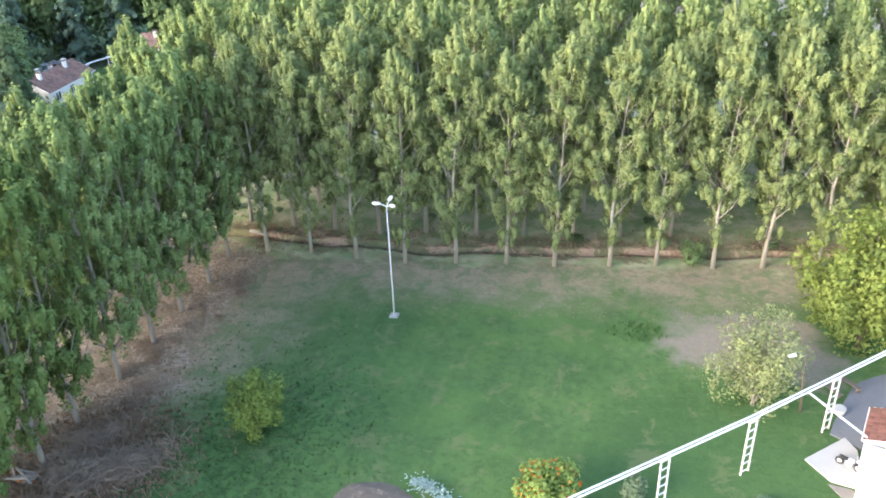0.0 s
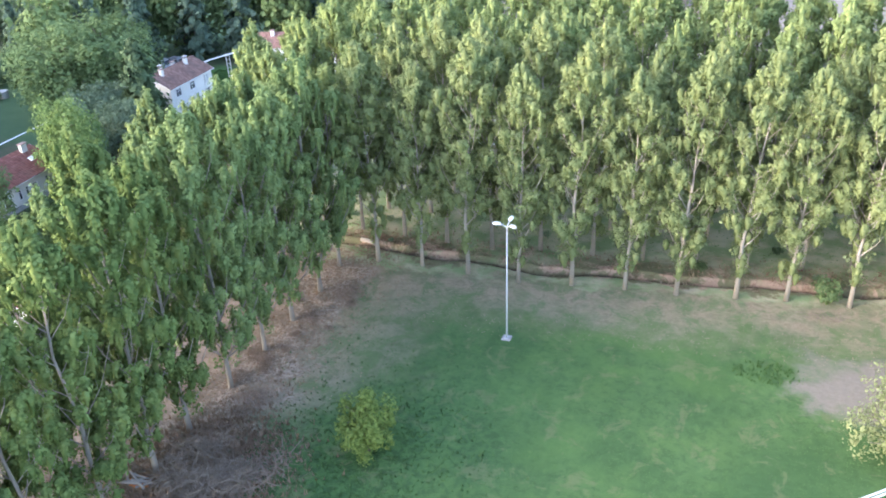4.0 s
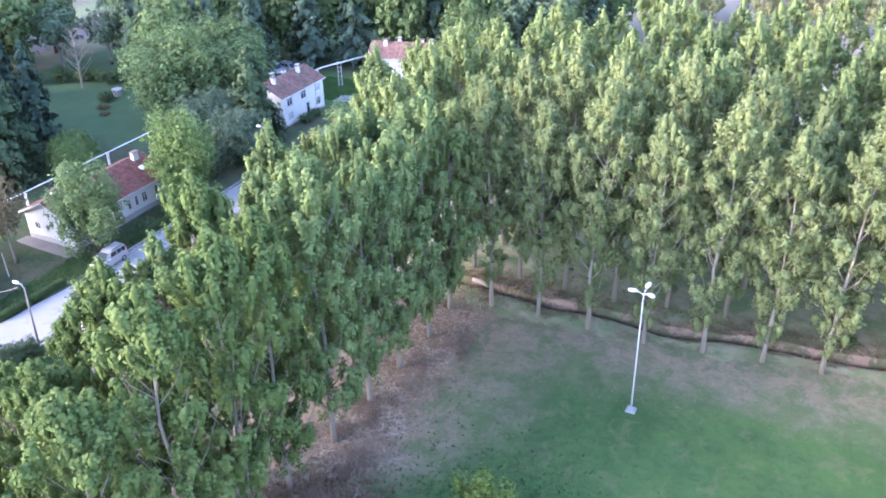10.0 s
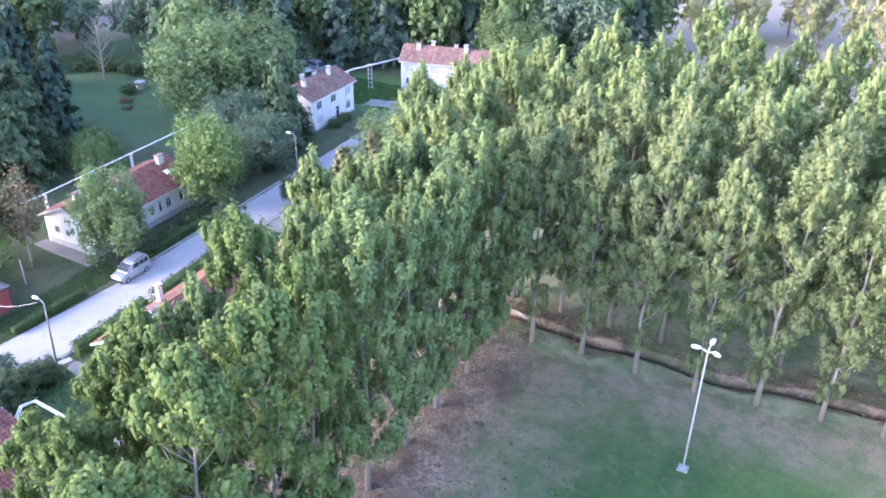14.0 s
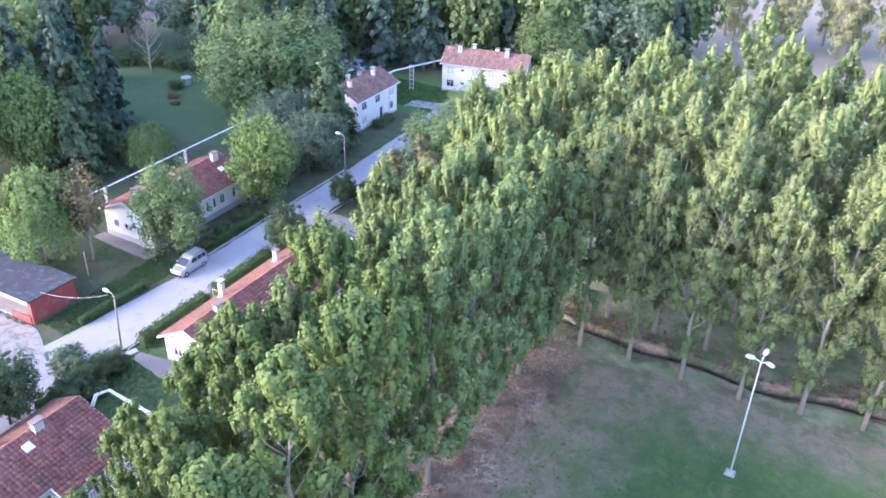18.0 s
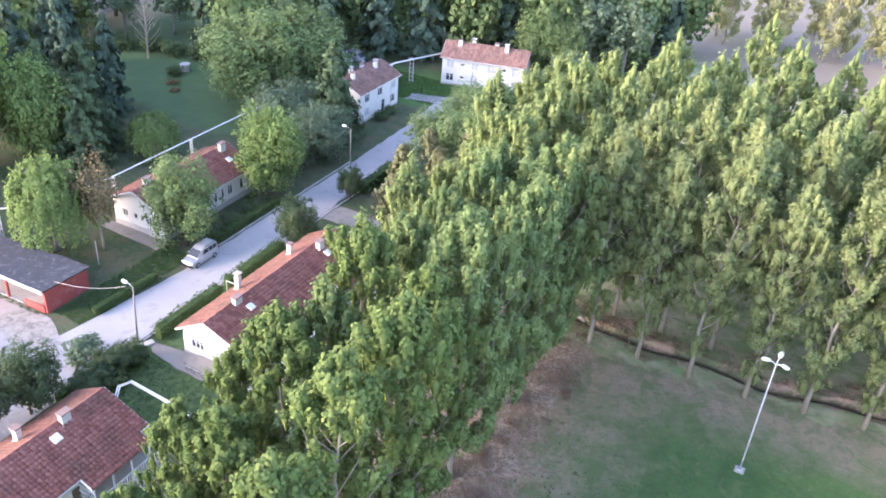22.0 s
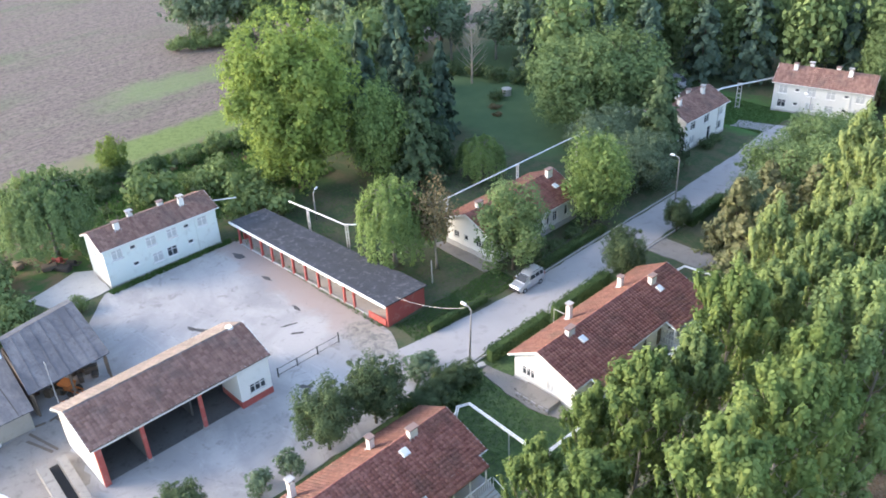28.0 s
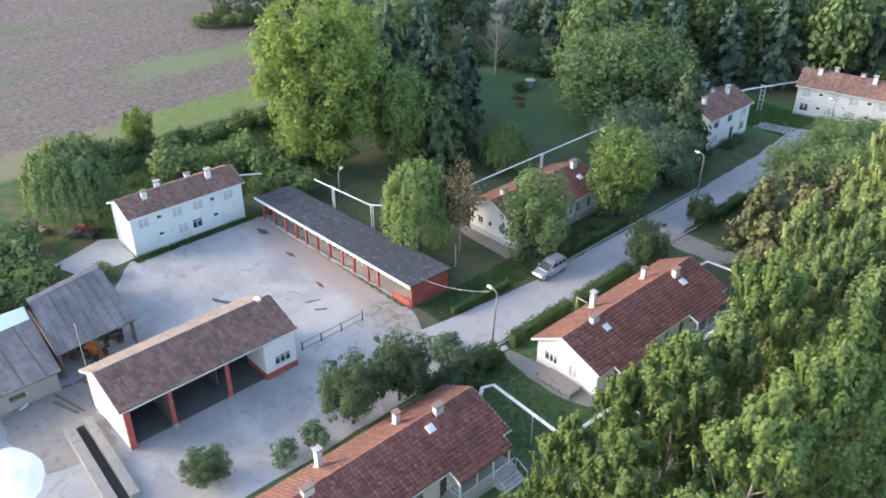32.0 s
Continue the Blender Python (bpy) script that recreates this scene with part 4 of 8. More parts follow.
bungalow("long white bungalow with red tile roof and veranda", -68.25, 51.0, ((4.5, 4.5), (4.8, 16.6)),
         ((0.85, 7.0, 5.1, 0.5, "hood"), (3.4, 3.9, 5.4, 0.95, "slab"), (1.4, 14.6, 5.1, 0.5, "slab"), (3.9, 16.5, 5.4, 0.85, "slab")))
bungalow("long white bungalow with red tiles beside the yard", -68.95, 19.3, ((4.2, 14.75), (4.5, 3.4)),
         ((0.75, 6.2, 5.1, 0.5, "hood"), (3.4, 3.4, 5.4, 0.95, "slab"), (1.4, 13.5, 5.1, 0.5, "slab"), (3.4, 16.3, 5.5, 0.85, "slab")))

# bungalow across the road
h3, _, sw3, se3 = gable_house("cottage", "white cottage with dark red tiles among trees", 15.3, 7.7, 3.45, 3.45, 3.75, 5.35, WHITE, TILE, pose(-91.4, 64.5, 0),
    {"S": [(1.3, 2.1, 1.0, 1.9, 2), (3.0, 3.6, 1.1, 1.8, 1), (4.9, 6.2, 0.9, 2.0, 3)], "E": [(2, 3.2, 0.9, 2.0, 2), (8.4, 8.9, 0.8, 2.1, 1), (9.6, 10.1, 0.8, 2.1, 1), (10.8, 11.6, 0.8, 2.1, 2), (13, 13.6, 0.8, 2.1, 1)]},
    [("E", 6.0, 6.9)], base=0.45, seed=31)
chimney(h3, 3.6, 2.0, 4.9, 6.1, 0.5, 0.9)
chimney(h3, 4.3, 13.9, 4.7, 6.2, 0.5, 0.9)
skylight(h3, 5.8, 13.4, 5.35 - se3 * 2.05 + 0.08, math.degrees(math.atan(se3)))
skylight(h3, 4.9, 6.0, 5.35 - se3 * 1.15 + 0.08, math.degrees(math.atan(se3)))
part("path", Geo().poly(outline([(-92.2, 62.9), (-83.2, 62.6), (-82.9, 64.4), (-92, 64.4)], 1.2, 0.08, 8), -0.2, 0.07), PATHM)
tagged(bpy.data.objects["path"], "concrete path along the cottage wall", "path", kind="structure")


def block_house(name, label, L, W, eave, ridge, plaster, at, seed, rows, tiles=None, stacks=(0.17, 0.32, 0.6, 0.74)):
    """A two-storey house; rows: windows of its long east front."""
    ends = [(W * 0.5 - 0.6, W * 0.5 + 0.6, 3.2, 4.4, 2, CURTAIN)]
    hs, roof, sw, se = gable_house(name, label, L, W, eave, eave, W / 2, ridge, plaster, tiles or TILE_OLD, at, {"E": rows, "S": ends, "N": ends}, over=0.35, seed=seed)
    for k, (lx, f) in enumerate(zip((W / 2 + 0.75, W / 2 - 0.7, W / 2 - 0.7, W / 2 + 0.75), stacks)):
        z = ridge - se * abs(lx - W / 2) - 0.3
        chimney(hs, lx, L * f, z, ridge + (0.35 if k in (1, 2) else 0.6), 0.48, 0.62, "hood" if k % 2 else "slab")
    part("downpipe", Geo().tube([(W + 0.06, L * 0.8, 0.0), (W + 0.06, L * 0.8, eave - 0.1)], 0.055, 6), plaster, hs)
    return hs


big = lambda u, w, g=None: (u - 0.65, u + 0.65, w, w + 1.25, 2, g or CURTAIN)
tiny = lambda u, w: (u - 0.35, u + 0.35, w + 0.55, w + 1.05, 1)
block_house("mint_house", "two-storey pale mint house with faded brown tiles", 14.3, 5.1, 5.1, 6.4, MINT, pose(-117.75, 31.25, 0, 0, 0, -1.5), 41,
            [big(1.55, 3.3), tiny(3.5, 3.3), big(5.75, 3.3), big(8.4, 3.3), tiny(10.3, 3.3), big(12.4, 3.3), big(6.15, 1.0), big(8.0, 1.0, GLASS), tiny(3.45, 1.1), tiny(10.5, 1.1)], stacks=(0.2, 0.36, 0.63, 0.77))
block_house("white_house", "two-storey white house with brown tile roof", 10.9, 6.6, 4.75, 6.5, WHITE, pose(-90.8, 105.2, 0), 43,
            [big(2.0, 3.0, GLASS), big(5.6, 3.0, GLASS), big(9.4, 3.0), big(2.0, 0.8), (6.1, 7.0, 0.05, 2.1, 1), big(9.3, 0.8, GLASS)])
block_house("white_house", "long two-storey white house facing the green", 14.0, 6.6, 4.7, 6.5, CREAM, pose(-82.9, 128.3, 0, 0, 0, -90 + 15) @ pose(-6.6, 0, 0), 45,
            [big(1.4, 2.95), tiny(3.5, 2.95), big(5.6, 2.95), big(8.4, 2.95), tiny(10.6, 2.95), big(12.6, 2.95), big(1.4, 0.7, GLASS), tiny(3.5, 0.7), big(5.6, 0.7), big(8.4, 0.7), tiny(10.6, 0.7), big(12.6, 0.7)])

# ---- garage with open bays ----
gar = thing("garage", "open-fronted vehicle garage with brown tile roof", "garage", at=pose(-91.2, 16.7, 0))
GL, GW, GE, GR = 16.9, 7.7, 4.5, 6.1
# Back wall, floor and partitions share one darker grey than the end walls.
part("back_wall", Geo().wall((0, GL), (0, 0), 0, 3.85, 0.3), DARKGREY, gar)
part("end_wall", Geo().wall((0.3, 0), (GW - 0.32, 0), 0, 4.0, 0.3), WHITE, gar)
part("end_pillar", Geo().bev(GW - 0.32, 0, 0, GW, 0.55, GE - 0.1, 0.03), RED, gar)
part("far_wall", Geo().wall((GW - 0.3, GL), (0.3, GL), 0, 4.0, 0.3), WHITE, gar)
part("office_front", Geo().wall((GW, GL - 3.35), (GW, GL), 0.75, GE - 0.1, 0.3, [(1.0, 2.75, 0.45, 1.45)]), WHITE, gar)
part("office_plinth", Geo().bev(GW - 0.3, GL - 3.4, 0, GW + 0.04, GL + 0.04, 0.75, 0.02).bev(GW - 3.5, GL - 3.39, 0, GW - 0.3, GL - 3.05, 0.75, 0.02), RED, gar)
part("office_side", Geo().wall((GW - 3.5, GL - 3.35), (GW - 0.3, GL - 3.35), 0.75, GE - 0.1, 0.28), WHITE, gar)
window(gar, (GW, GL - 3.35), (GW, GL), 0.75, 0.45, 1.45, 1.0, 2.75, 0.3, 3)
for y in (0.0, GL - 0.3):
    part("gable_wall", gable(Geo(), y, 0.3, 0, GW, 3.65, 4.0, GE - 0.1, GR - 0.12), WHITE, gar)
for py in (4.2, 9.75):
    part("post", Geo().bev(GW - 0.38, py - 0.17, 0.35, GW - 0.04, py + 0.17, GE - 0.3, 0.03), RED, gar)
    part("post_base", Geo().bev(GW - 0.44, py - 0.23, 0, GW + 0.02, py + 0.23, 0.35, 0.03), CONCRETE, gar)
part("lintel", Geo().bev(GW - 0.3, 0.55, GE - 0.45, GW, GL - 3.36, GE - 0.1, 0.02), CREAM, gar)
part("garage_floor", Geo().box(0.3, 0.3, -0.2, GW - 0.4, GL - 0.3, 0.07), DARKGREY, gar)
part("partition", Geo().box(0.3, 4.1, 0.07, GW - 0.6, 4.28, 3.6), DARKGREY, gar)
part("partition", Geo().box(0.3, 9.65, 0.07, GW - 2.6, 9.83, 3.6), DARKGREY, gar)
y0, y1 = -0.4, GL + 0.25
a, b, c, d = (-0.4, y1, 4.0), (-0.4, y0, 4.0), (GW + 0.2, y0, GE), (GW + 0.2, y1, GE)
r0, r1 = (3.65, y0, GR), (3.65, y1, GR)
groof = part("roof", Geo().slab(b, r0, r1, a, 0.1).slab(c, d, r1, r0, 0.1), WOOD, gar)
# The west slope and ridge are greyer than the east slope.
tile_slope("roof_tiles", a, b, r0, r1, TILE_GREY, groof, 0.45, 0.44, 51)
tile_slope("roof_tiles", c, d, r1, r0, TILE_OLD, groof, 0.45, 0.44, 52)
rg = Geo()
for i in range(int((y1 - y0) / 0.42)):
    rg.tube([(3.65, y0 + i * 0.42, GR + 0.03), (3.65, y0 + i * 0.42 + 0.45, GR + 0.05)], [0.13, 0.11], 8)
part("ridge_tiles", rg, TILE_GREY, groof)
part("fascia_board", fascia(Geo(), (c[0], c[1] - 0.01, c[2]), (d[0], d[1], d[2]), 0.3), TRIM, groof)
for e, f in ((b, r0), (r0, c), (d, r1), (r1, a)):
    part("bargeboard", fascia(Geo(), e, f), TRIM, groof)
part("roof_vent", Geo().bev(3.2, GL - 1.4, GR - 0.1, 3.9, GL - 0.9, GR + 0.22, 0.05), TRIM, gar)

# ---- long open shed with red posts ----
shed = thing("open_shed", "long low open shed with red posts and felt roof", "shed", at=pose(-83.3, 48.0, 0, 0, 0, 2.2))
SL = 27.6
part("end_wall", Geo().wall((0, 0), (0, 5.4), 0, 2.62, 0.25), RED, shed)
part("back_wall", Geo().wall((0 - 0.25, 5.4), (-3.4, 5.4), 0, 2.5, 0.25).wall((-3.4, 5.2), (-SL, 4.8), 0, 2.5, 0.25), BRICK, shed)
part("west_wall", Geo().wall((-SL, 4.8), (-SL, 0.9), 0, 2.6, 0.25), RED, shed)
# Floor colour raised to stand for daylight falling in at the front.
part("shed_floor", Geo().box(-SL, 0.1, -0.2, -0.25, 4.8, 0.1), plain("shed floor paled as if lit", (0.56, 0.51, 0.45), 0.95, 0.2, 0.5, 5, (0.36, 0.31, 0.27), 0.5, 0.3), shed)
part("front_sill", Geo().bev(-SL, -0.1, -0.1, -3.2, 0.15, 0.22, 0.03), KERB, shed)
part("parapet", Geo().bev(-3.0, -0.12, 0, -0.25, 0.06, 0.85, 0.03), RED, shed)
xs = [-5.35, -7.0, -9.45, -11.5, -13.8, -16.1, -18.2, -20.2, -22.3, -24.6, -26.9]
for x in xs:
    part("post", Geo().bev(x - 0.13, -0.13, 0.1, x + 0.13, 0.13, 2.72, 0.03), RED, shed)
    part("partition", Geo().box(x - 0.07, 2.9, 0.1, x + 0.07, 4.7, 2.3), RED, shed)
sr = part("roof", Geo().slab((-SL - 0.5, -0.4, 2.95), (0.25, -0.4, 2.95), (0.25, 5.65, 2.62), (-3.6, 5.65, 2.62), 0.14)
     .slab((-SL - 0.5, -0.4, 2.951), (-3.55, -0.4, 2.951), (-3.55, 5.35, 2.63), (-SL - 0.5, 4.95, 2.63), 0.14), FELT, shed)
for i in range(15):
    x = -SL + 0.6 + i * 1.9
    lap = Geo().slab((x, -0.4, 2.958), (x + 0.12, -0.4, 2.958), (x + 0.12, 4.95, 2.648), (x, 4.95, 2.648), 0.012)
    part("felt_lap", lap, FELT, sr)
part("fascia_board", Geo().box(-SL - 0.5, -0.5, 2.68, 0.25, -0.4, 2.99), TRIM, shed)
for i, x in enumerate(xs[1:9]):
    bench = part("bench", Geo().bev(x - 1.7, 1.6, 0.75, x - 0.5, 2.3, 0.83, 0.02).box(x - 1.6, 1.7, 0.1, x - 1.5, 2.2, 0.75).box(x - 0.7, 1.7, 0.1, x - 0.6, 2.2, 0.75), TRIM if i % 3 == 1 else WOOD)
    bench.matrix_basis = pose(-83.3, 48.0, 0, 0, 0, 2.2)
    tagged(bench, "white-topped bench under the red-posted shed" if i % 3 == 1 else "worn wooden bench under the red-posted shed", "bench", "benches in the shed")

# ---- dark barn and low block shed at the yard's far side ----
barn = thing("barn", "open timber barn with grey sheet roof", "barn", at=pose(0, 0, 0))
P = [(-96.3, 16.0), (-96.9, 24.1), (-109.6, 25.2), (-108.0, 17.4)]
part("roof", Geo().slab((*P[0], 3.05), (*P[1], 3.05), (-107.0, 24.9, 4.0), (-105.4, 17.0, 4.0), 0.08).slab((-105.4, 17.0, 4.0), (-107.0, 24.9, 4.0), (*P[2], 2.9), (*P[3], 2.9), 0.08), SHEETING, barn)
rib = Geo()
for i in range(9):
    k = i / 8
    p0 = (P[0][0] + (P[1][0] - P[0][0]) * k, P[0][1] + (P[1][1] - P[0][1]) * k, 3.08)
    pm = (-105.4 - 1.6 * k, 17.0 + 7.9 * k, 4.03)
    p1 = (P[3][0] + (P[2][0] - P[3][0]) * k, P[3][1] + (P[2][1] - P[3][1]) * k, 2.93)
    rib.tube([p0, pm, p1], 0.022, 5)
part("sheet_seam", rib, SHEETING, barn)
for x, y in ((-96.7, 16.4), (-96.9, 20.0), (-97.2, 23.7), (-98.0, 23.8), (-102.6, 24.2), (-108.8, 24.7)):
    part("post", Geo().tube([(x, y, 0), (x, y, 3.0)], 0.11, 8), WOOD, barn)
part("back_wall", Geo().wall((-108.9, 24.4), (-106.0, 16.9), 0, 2.8, 0.15), WOOD, barn)
part("side_wall", Geo().wall((-105.8, 16.8), (-97.0, 16.2), 0, 2.9, 0.15), WOOD, barn)
mach = thing("old_machine", "rusty orange farm implement under the barn eave", "machine", at=pose(-97.9, 19.9, 0, 0, 0, 24))
part("chassis", Geo().tube([(-1.3, -0.4, 0.55), (1.4, -0.3, 0.6)], 0.07, 6).tube([(-1.3, 0.4, 0.55), (1.4, 0.3, 0.6)], 0.07, 6).tube([(-1.0, -0.5, 0.57), (-1.0, 0.5, 0.57)], 0.06, 6).tube([(0.7, -0.45, 0.6), (0.7, 0.45, 0.6)], 0.06, 6), ORANGE, mach)
part("hopper", Geo().hexa([(-0.8, -0.35, 0.6), (0.3, -0.35, 0.6), (0.3, 0.35, 0.6), (-0.8, 0.35, 0.6), (-1.0, -0.55, 1.25), (0.5, -0.55, 1.25), (0.5, 0.55, 1.25), (-1.0, 0.55, 1.25)]), ORANGE, mach)
for wx in (-0.7, 0.55):
    for wy in (-0.62, 0.62):
        part("wheel", Geo().tube([(wx, wy - 0.07, 0.38), (wx, wy + 0.07, 0.38)], 0.38, 14), DARK, mach)
part("drawbar", Geo().tube([(1.4, 0, 0.6), (2.6, 0.1, 0.35)], 0.05, 6), ORANGE, mach)
jk = random.Random(91)
for i in range(9):
    x, y, a = -98.4 - jk.uniform(0, 6.5), 18.6 + jk.uniform(-1.4, 4.2), jk.uniform(0, 180)
    w, d, h = jk.uniform(0.4, 1.0), jk.uniform(0.3, 0.7), jk.uniform(0.3, 0.9)
    box = thing("crate", "dusty dark wooden crate stored under the barn", "crate", "crates in the barn", pose(x, y, 0.02, 0, 0, a))
    part("side", Geo().bev(-w / 2, -d / 2, 0, w / 2, d / 2, h, 0.02), WOOD, box)
    for k in (0.25, 0.7):
        part("batten", Geo().box(-w / 2 - 0.02, -d / 2 - 0.02, h * k, w / 2 + 0.02, d / 2 + 0.02, h * k + 0.08), TWIG if i % 2 else WOOD, box)
for x, y, l, a in ((-96.2, 22.6, 2.6, 80), (-95.6, 18.2, 3.1, 102), (-95.3, 20.6, 2.2, 60), (-94.4, 17.6, 1.8, 20)):
    pl = part("plank", Geo().bev(-l / 2, -0.1, 0.06, l / 2, 0.1, 0.13, 0.01), WOOD)
    pl.matrix_basis = pose(x, y, 0.02, 0, 0, a)
    tagged(pl, "weathered loose plank lying on the dirt", "plank", "loose planks")
for x, y, c in ((-122.9, 29.2, "red"), (-120.9, 30.1, "dark")):
    jm = thing("scrap_machine", "rusty red scrap implement beside the willow" if c == "red" else "black scrap implement beside the apron", "machine", at=pose(x, y, 0, 0, 0, 35))
    part("frame", Geo().tube([(-1.0, -0.4, 0.4), (1.0, -0.4, 0.5)], 0.07, 6).tube([(-1.0, 0.4, 0.4), (1.0, 0.4, 0.5)], 0.07, 6).tube([(0.9, -0.4, 0.5), (0.9, 0.4, 0.5)], 0.07, 6), RED if c == "red" else DARK, jm)
    part("drum", Geo().tube([(-0.7, 0, 0.55), (0.4, 0, 0.6)], 0.33, 12), RED if c == "red" else DARK, jm)
    for wy in (-0.5, 0.5):
        part("wheel", Geo().tube([(-0.2, wy - 0.06, 0.32), (-0.2, wy + 0.06, 0.32)], 0.32, 12), DARK, jm)
low = thing("block_shed", "low concrete-block shed with slate-grey roof", "shed")
part("wall", Geo().wall((-107, 2.0), (-95.6, 2.0), 0, 2.3, 0.25).wall((-95.6, 2.0), (-95.4, 15.4), 0, 2.2, 0.25, [(9.0, 10.4, 0.9, 1.5)]).wall((-95.4, 15.4), (-106.4, 16.4), 0, 2.3, 0.25), plain("grey concrete block", (0.32, 0.31, 0.29), 0.9, 0.18, 0.8, 6, (0.25, 0.23, 0.2), 0.5), low)
part("roof", Geo().slab((-95.0, 1.6, 2.45), (-94.8, 15.7, 2.45), (-106.6, 16.8, 3.0), (-107.2, 1.6, 3.0), 0.1), SHEETING, low)
bj = Geo()
for i in range(7):
    bj.slab((-95.0, 2.4 + i * 2, 2.462), (-95.0, 2.5 + i * 2, 2.462), (-106.6, 2.5 + i * 2.05, 3.01), (-106.6, 2.4 + i * 2.05, 3.01), 0.012)
part("sheet_seam", bj, DARK, low)
part("blue_sheet", Geo().slab((-103.8, 9.0, 2.905), (-104.2, 16.4, 2.915), (-106.6, 16.7, 3.03), (-106.9, 9.0, 3.03), 0.02), BLUE, low)


# ---- plants ----
def leaf_mesh(name, centre, size, out, rng, material, long=1.25, lean=0.5, along=None, more=None):
    """Small leaf clumps: one diamond each, facing out with a random lean; along: which way they point; more: other quads of the same foliage."""
    n = len(centre)
    nrm = 1.5 * out + rng.normal(0, lean, (n, 3))
    nrm /= np.linalg.norm(nrm, axis=1, keepdims=True) + 1e-9
    t = np.cross(nrm, rng.normal(0, 1, (n, 3)) if along is None else np.cross(along + rng.normal(0, 0.5, (n, 3)), nrm))
    t /= np.linalg.norm(t, axis=1, keepdims=True) + 1e-9
    b = np.cross(nrm, t)
    s = (size * rng.uniform(0.6, 1.3, n))[:, None]
    fold = nrm * s * 0.12
    v = np.stack([centre - t * s * 0.5 * long, centre - b * s * 0.42 + fold, centre + t * s * 0.5 * long, centre + b * s * 0.42 + fold], 1).reshape(-1, 3)
    f = np.arange(4 * n).reshape(n, 4)
    if more:
        v, f = np.concatenate([v, more[0]]), np.concatenate([f, more[1] + 4 * n])
    return arrays(name, v, f, material)


def shell(rng, n, c, r, inner=0.45):
    """Points in the outer part of an ellipsoid, and their way out."""
    d = rng.normal(0, 1, (n, 3))
    d /= np.linalg.norm(d, axis=1, keepdims=True)
    k = rng.uniform(inner ** 2, 1, n) ** 0.5
    return np.array(c) + d * np.array(r) * k[:, None], d


def trunk_geo(H, r0, r1, rng, sway=0.25, n=8, steps=7):
    pts, rad = [], []
    ox = oy = 0.0
    for i in range(steps):
        k = i / (steps - 1)
        if i > 1:
            ox += rng.uniform(-sway, sway) * H / 40
            oy += rng.uniform(-sway, sway) * H / 40
        pts.append((ox, oy, k * H - (0.2 if i == 0 else 0)))
        rad.append(r0 * 1.35 if i == 0 else r0 + (r1 - r0) * k)
    return pts, rad


def at_height(pts, z):
    for a, b in zip(pts, pts[1:]):
        if a[2] <= z <= b[2]:
            k = (z - a[2]) / (b[2] - a[2])
            return tuple(a[i] + (b[i] - a[i]) * k for i in range(3))
    return pts[-1]


def tree_thing(name, label, category, trunk, limbs, crown, bark, group=""):
    t = thing(name, label, category, group)
    part("trunk", trunk, bark, t, smooth=True)
    if limbs.v:
        part("bough", limbs, bark, t, smooth=True)["kind"] = "stuff"
    part("crown", crown, None, t)
    return t


def candle(rng, n, foot, L, r, lean):
    """Leaves of one upright shoot: slim at the foot, a full round head above; and their way out."""
    k = rng.beta(1.7, 0.95, n)
    f = np.where(k < 0.66, 0.25 + 0.75 * (k / 0.66) ** 0.9, np.sqrt(np.maximum(0.0, 1 - ((k - 0.66) / 0.36) ** 2)))
    a = rng.uniform(0, 6.28, n)
    q = r * f * rng.uniform(0.25, 1, n) ** 0.5 + rng.normal(0, 0.09, n)
    p = np.stack([foot[0] + q * np.cos(a) + lean[0] * k, foot[1] + q * np.sin(a) + lean[1] * k, foot[2] + L * k], 1) + rng.normal(0, 0.05, (n, 3))
    return p, np.stack([np.cos(a), np.sin(a), -0.7 + 2.6 * k ** 2], 1)


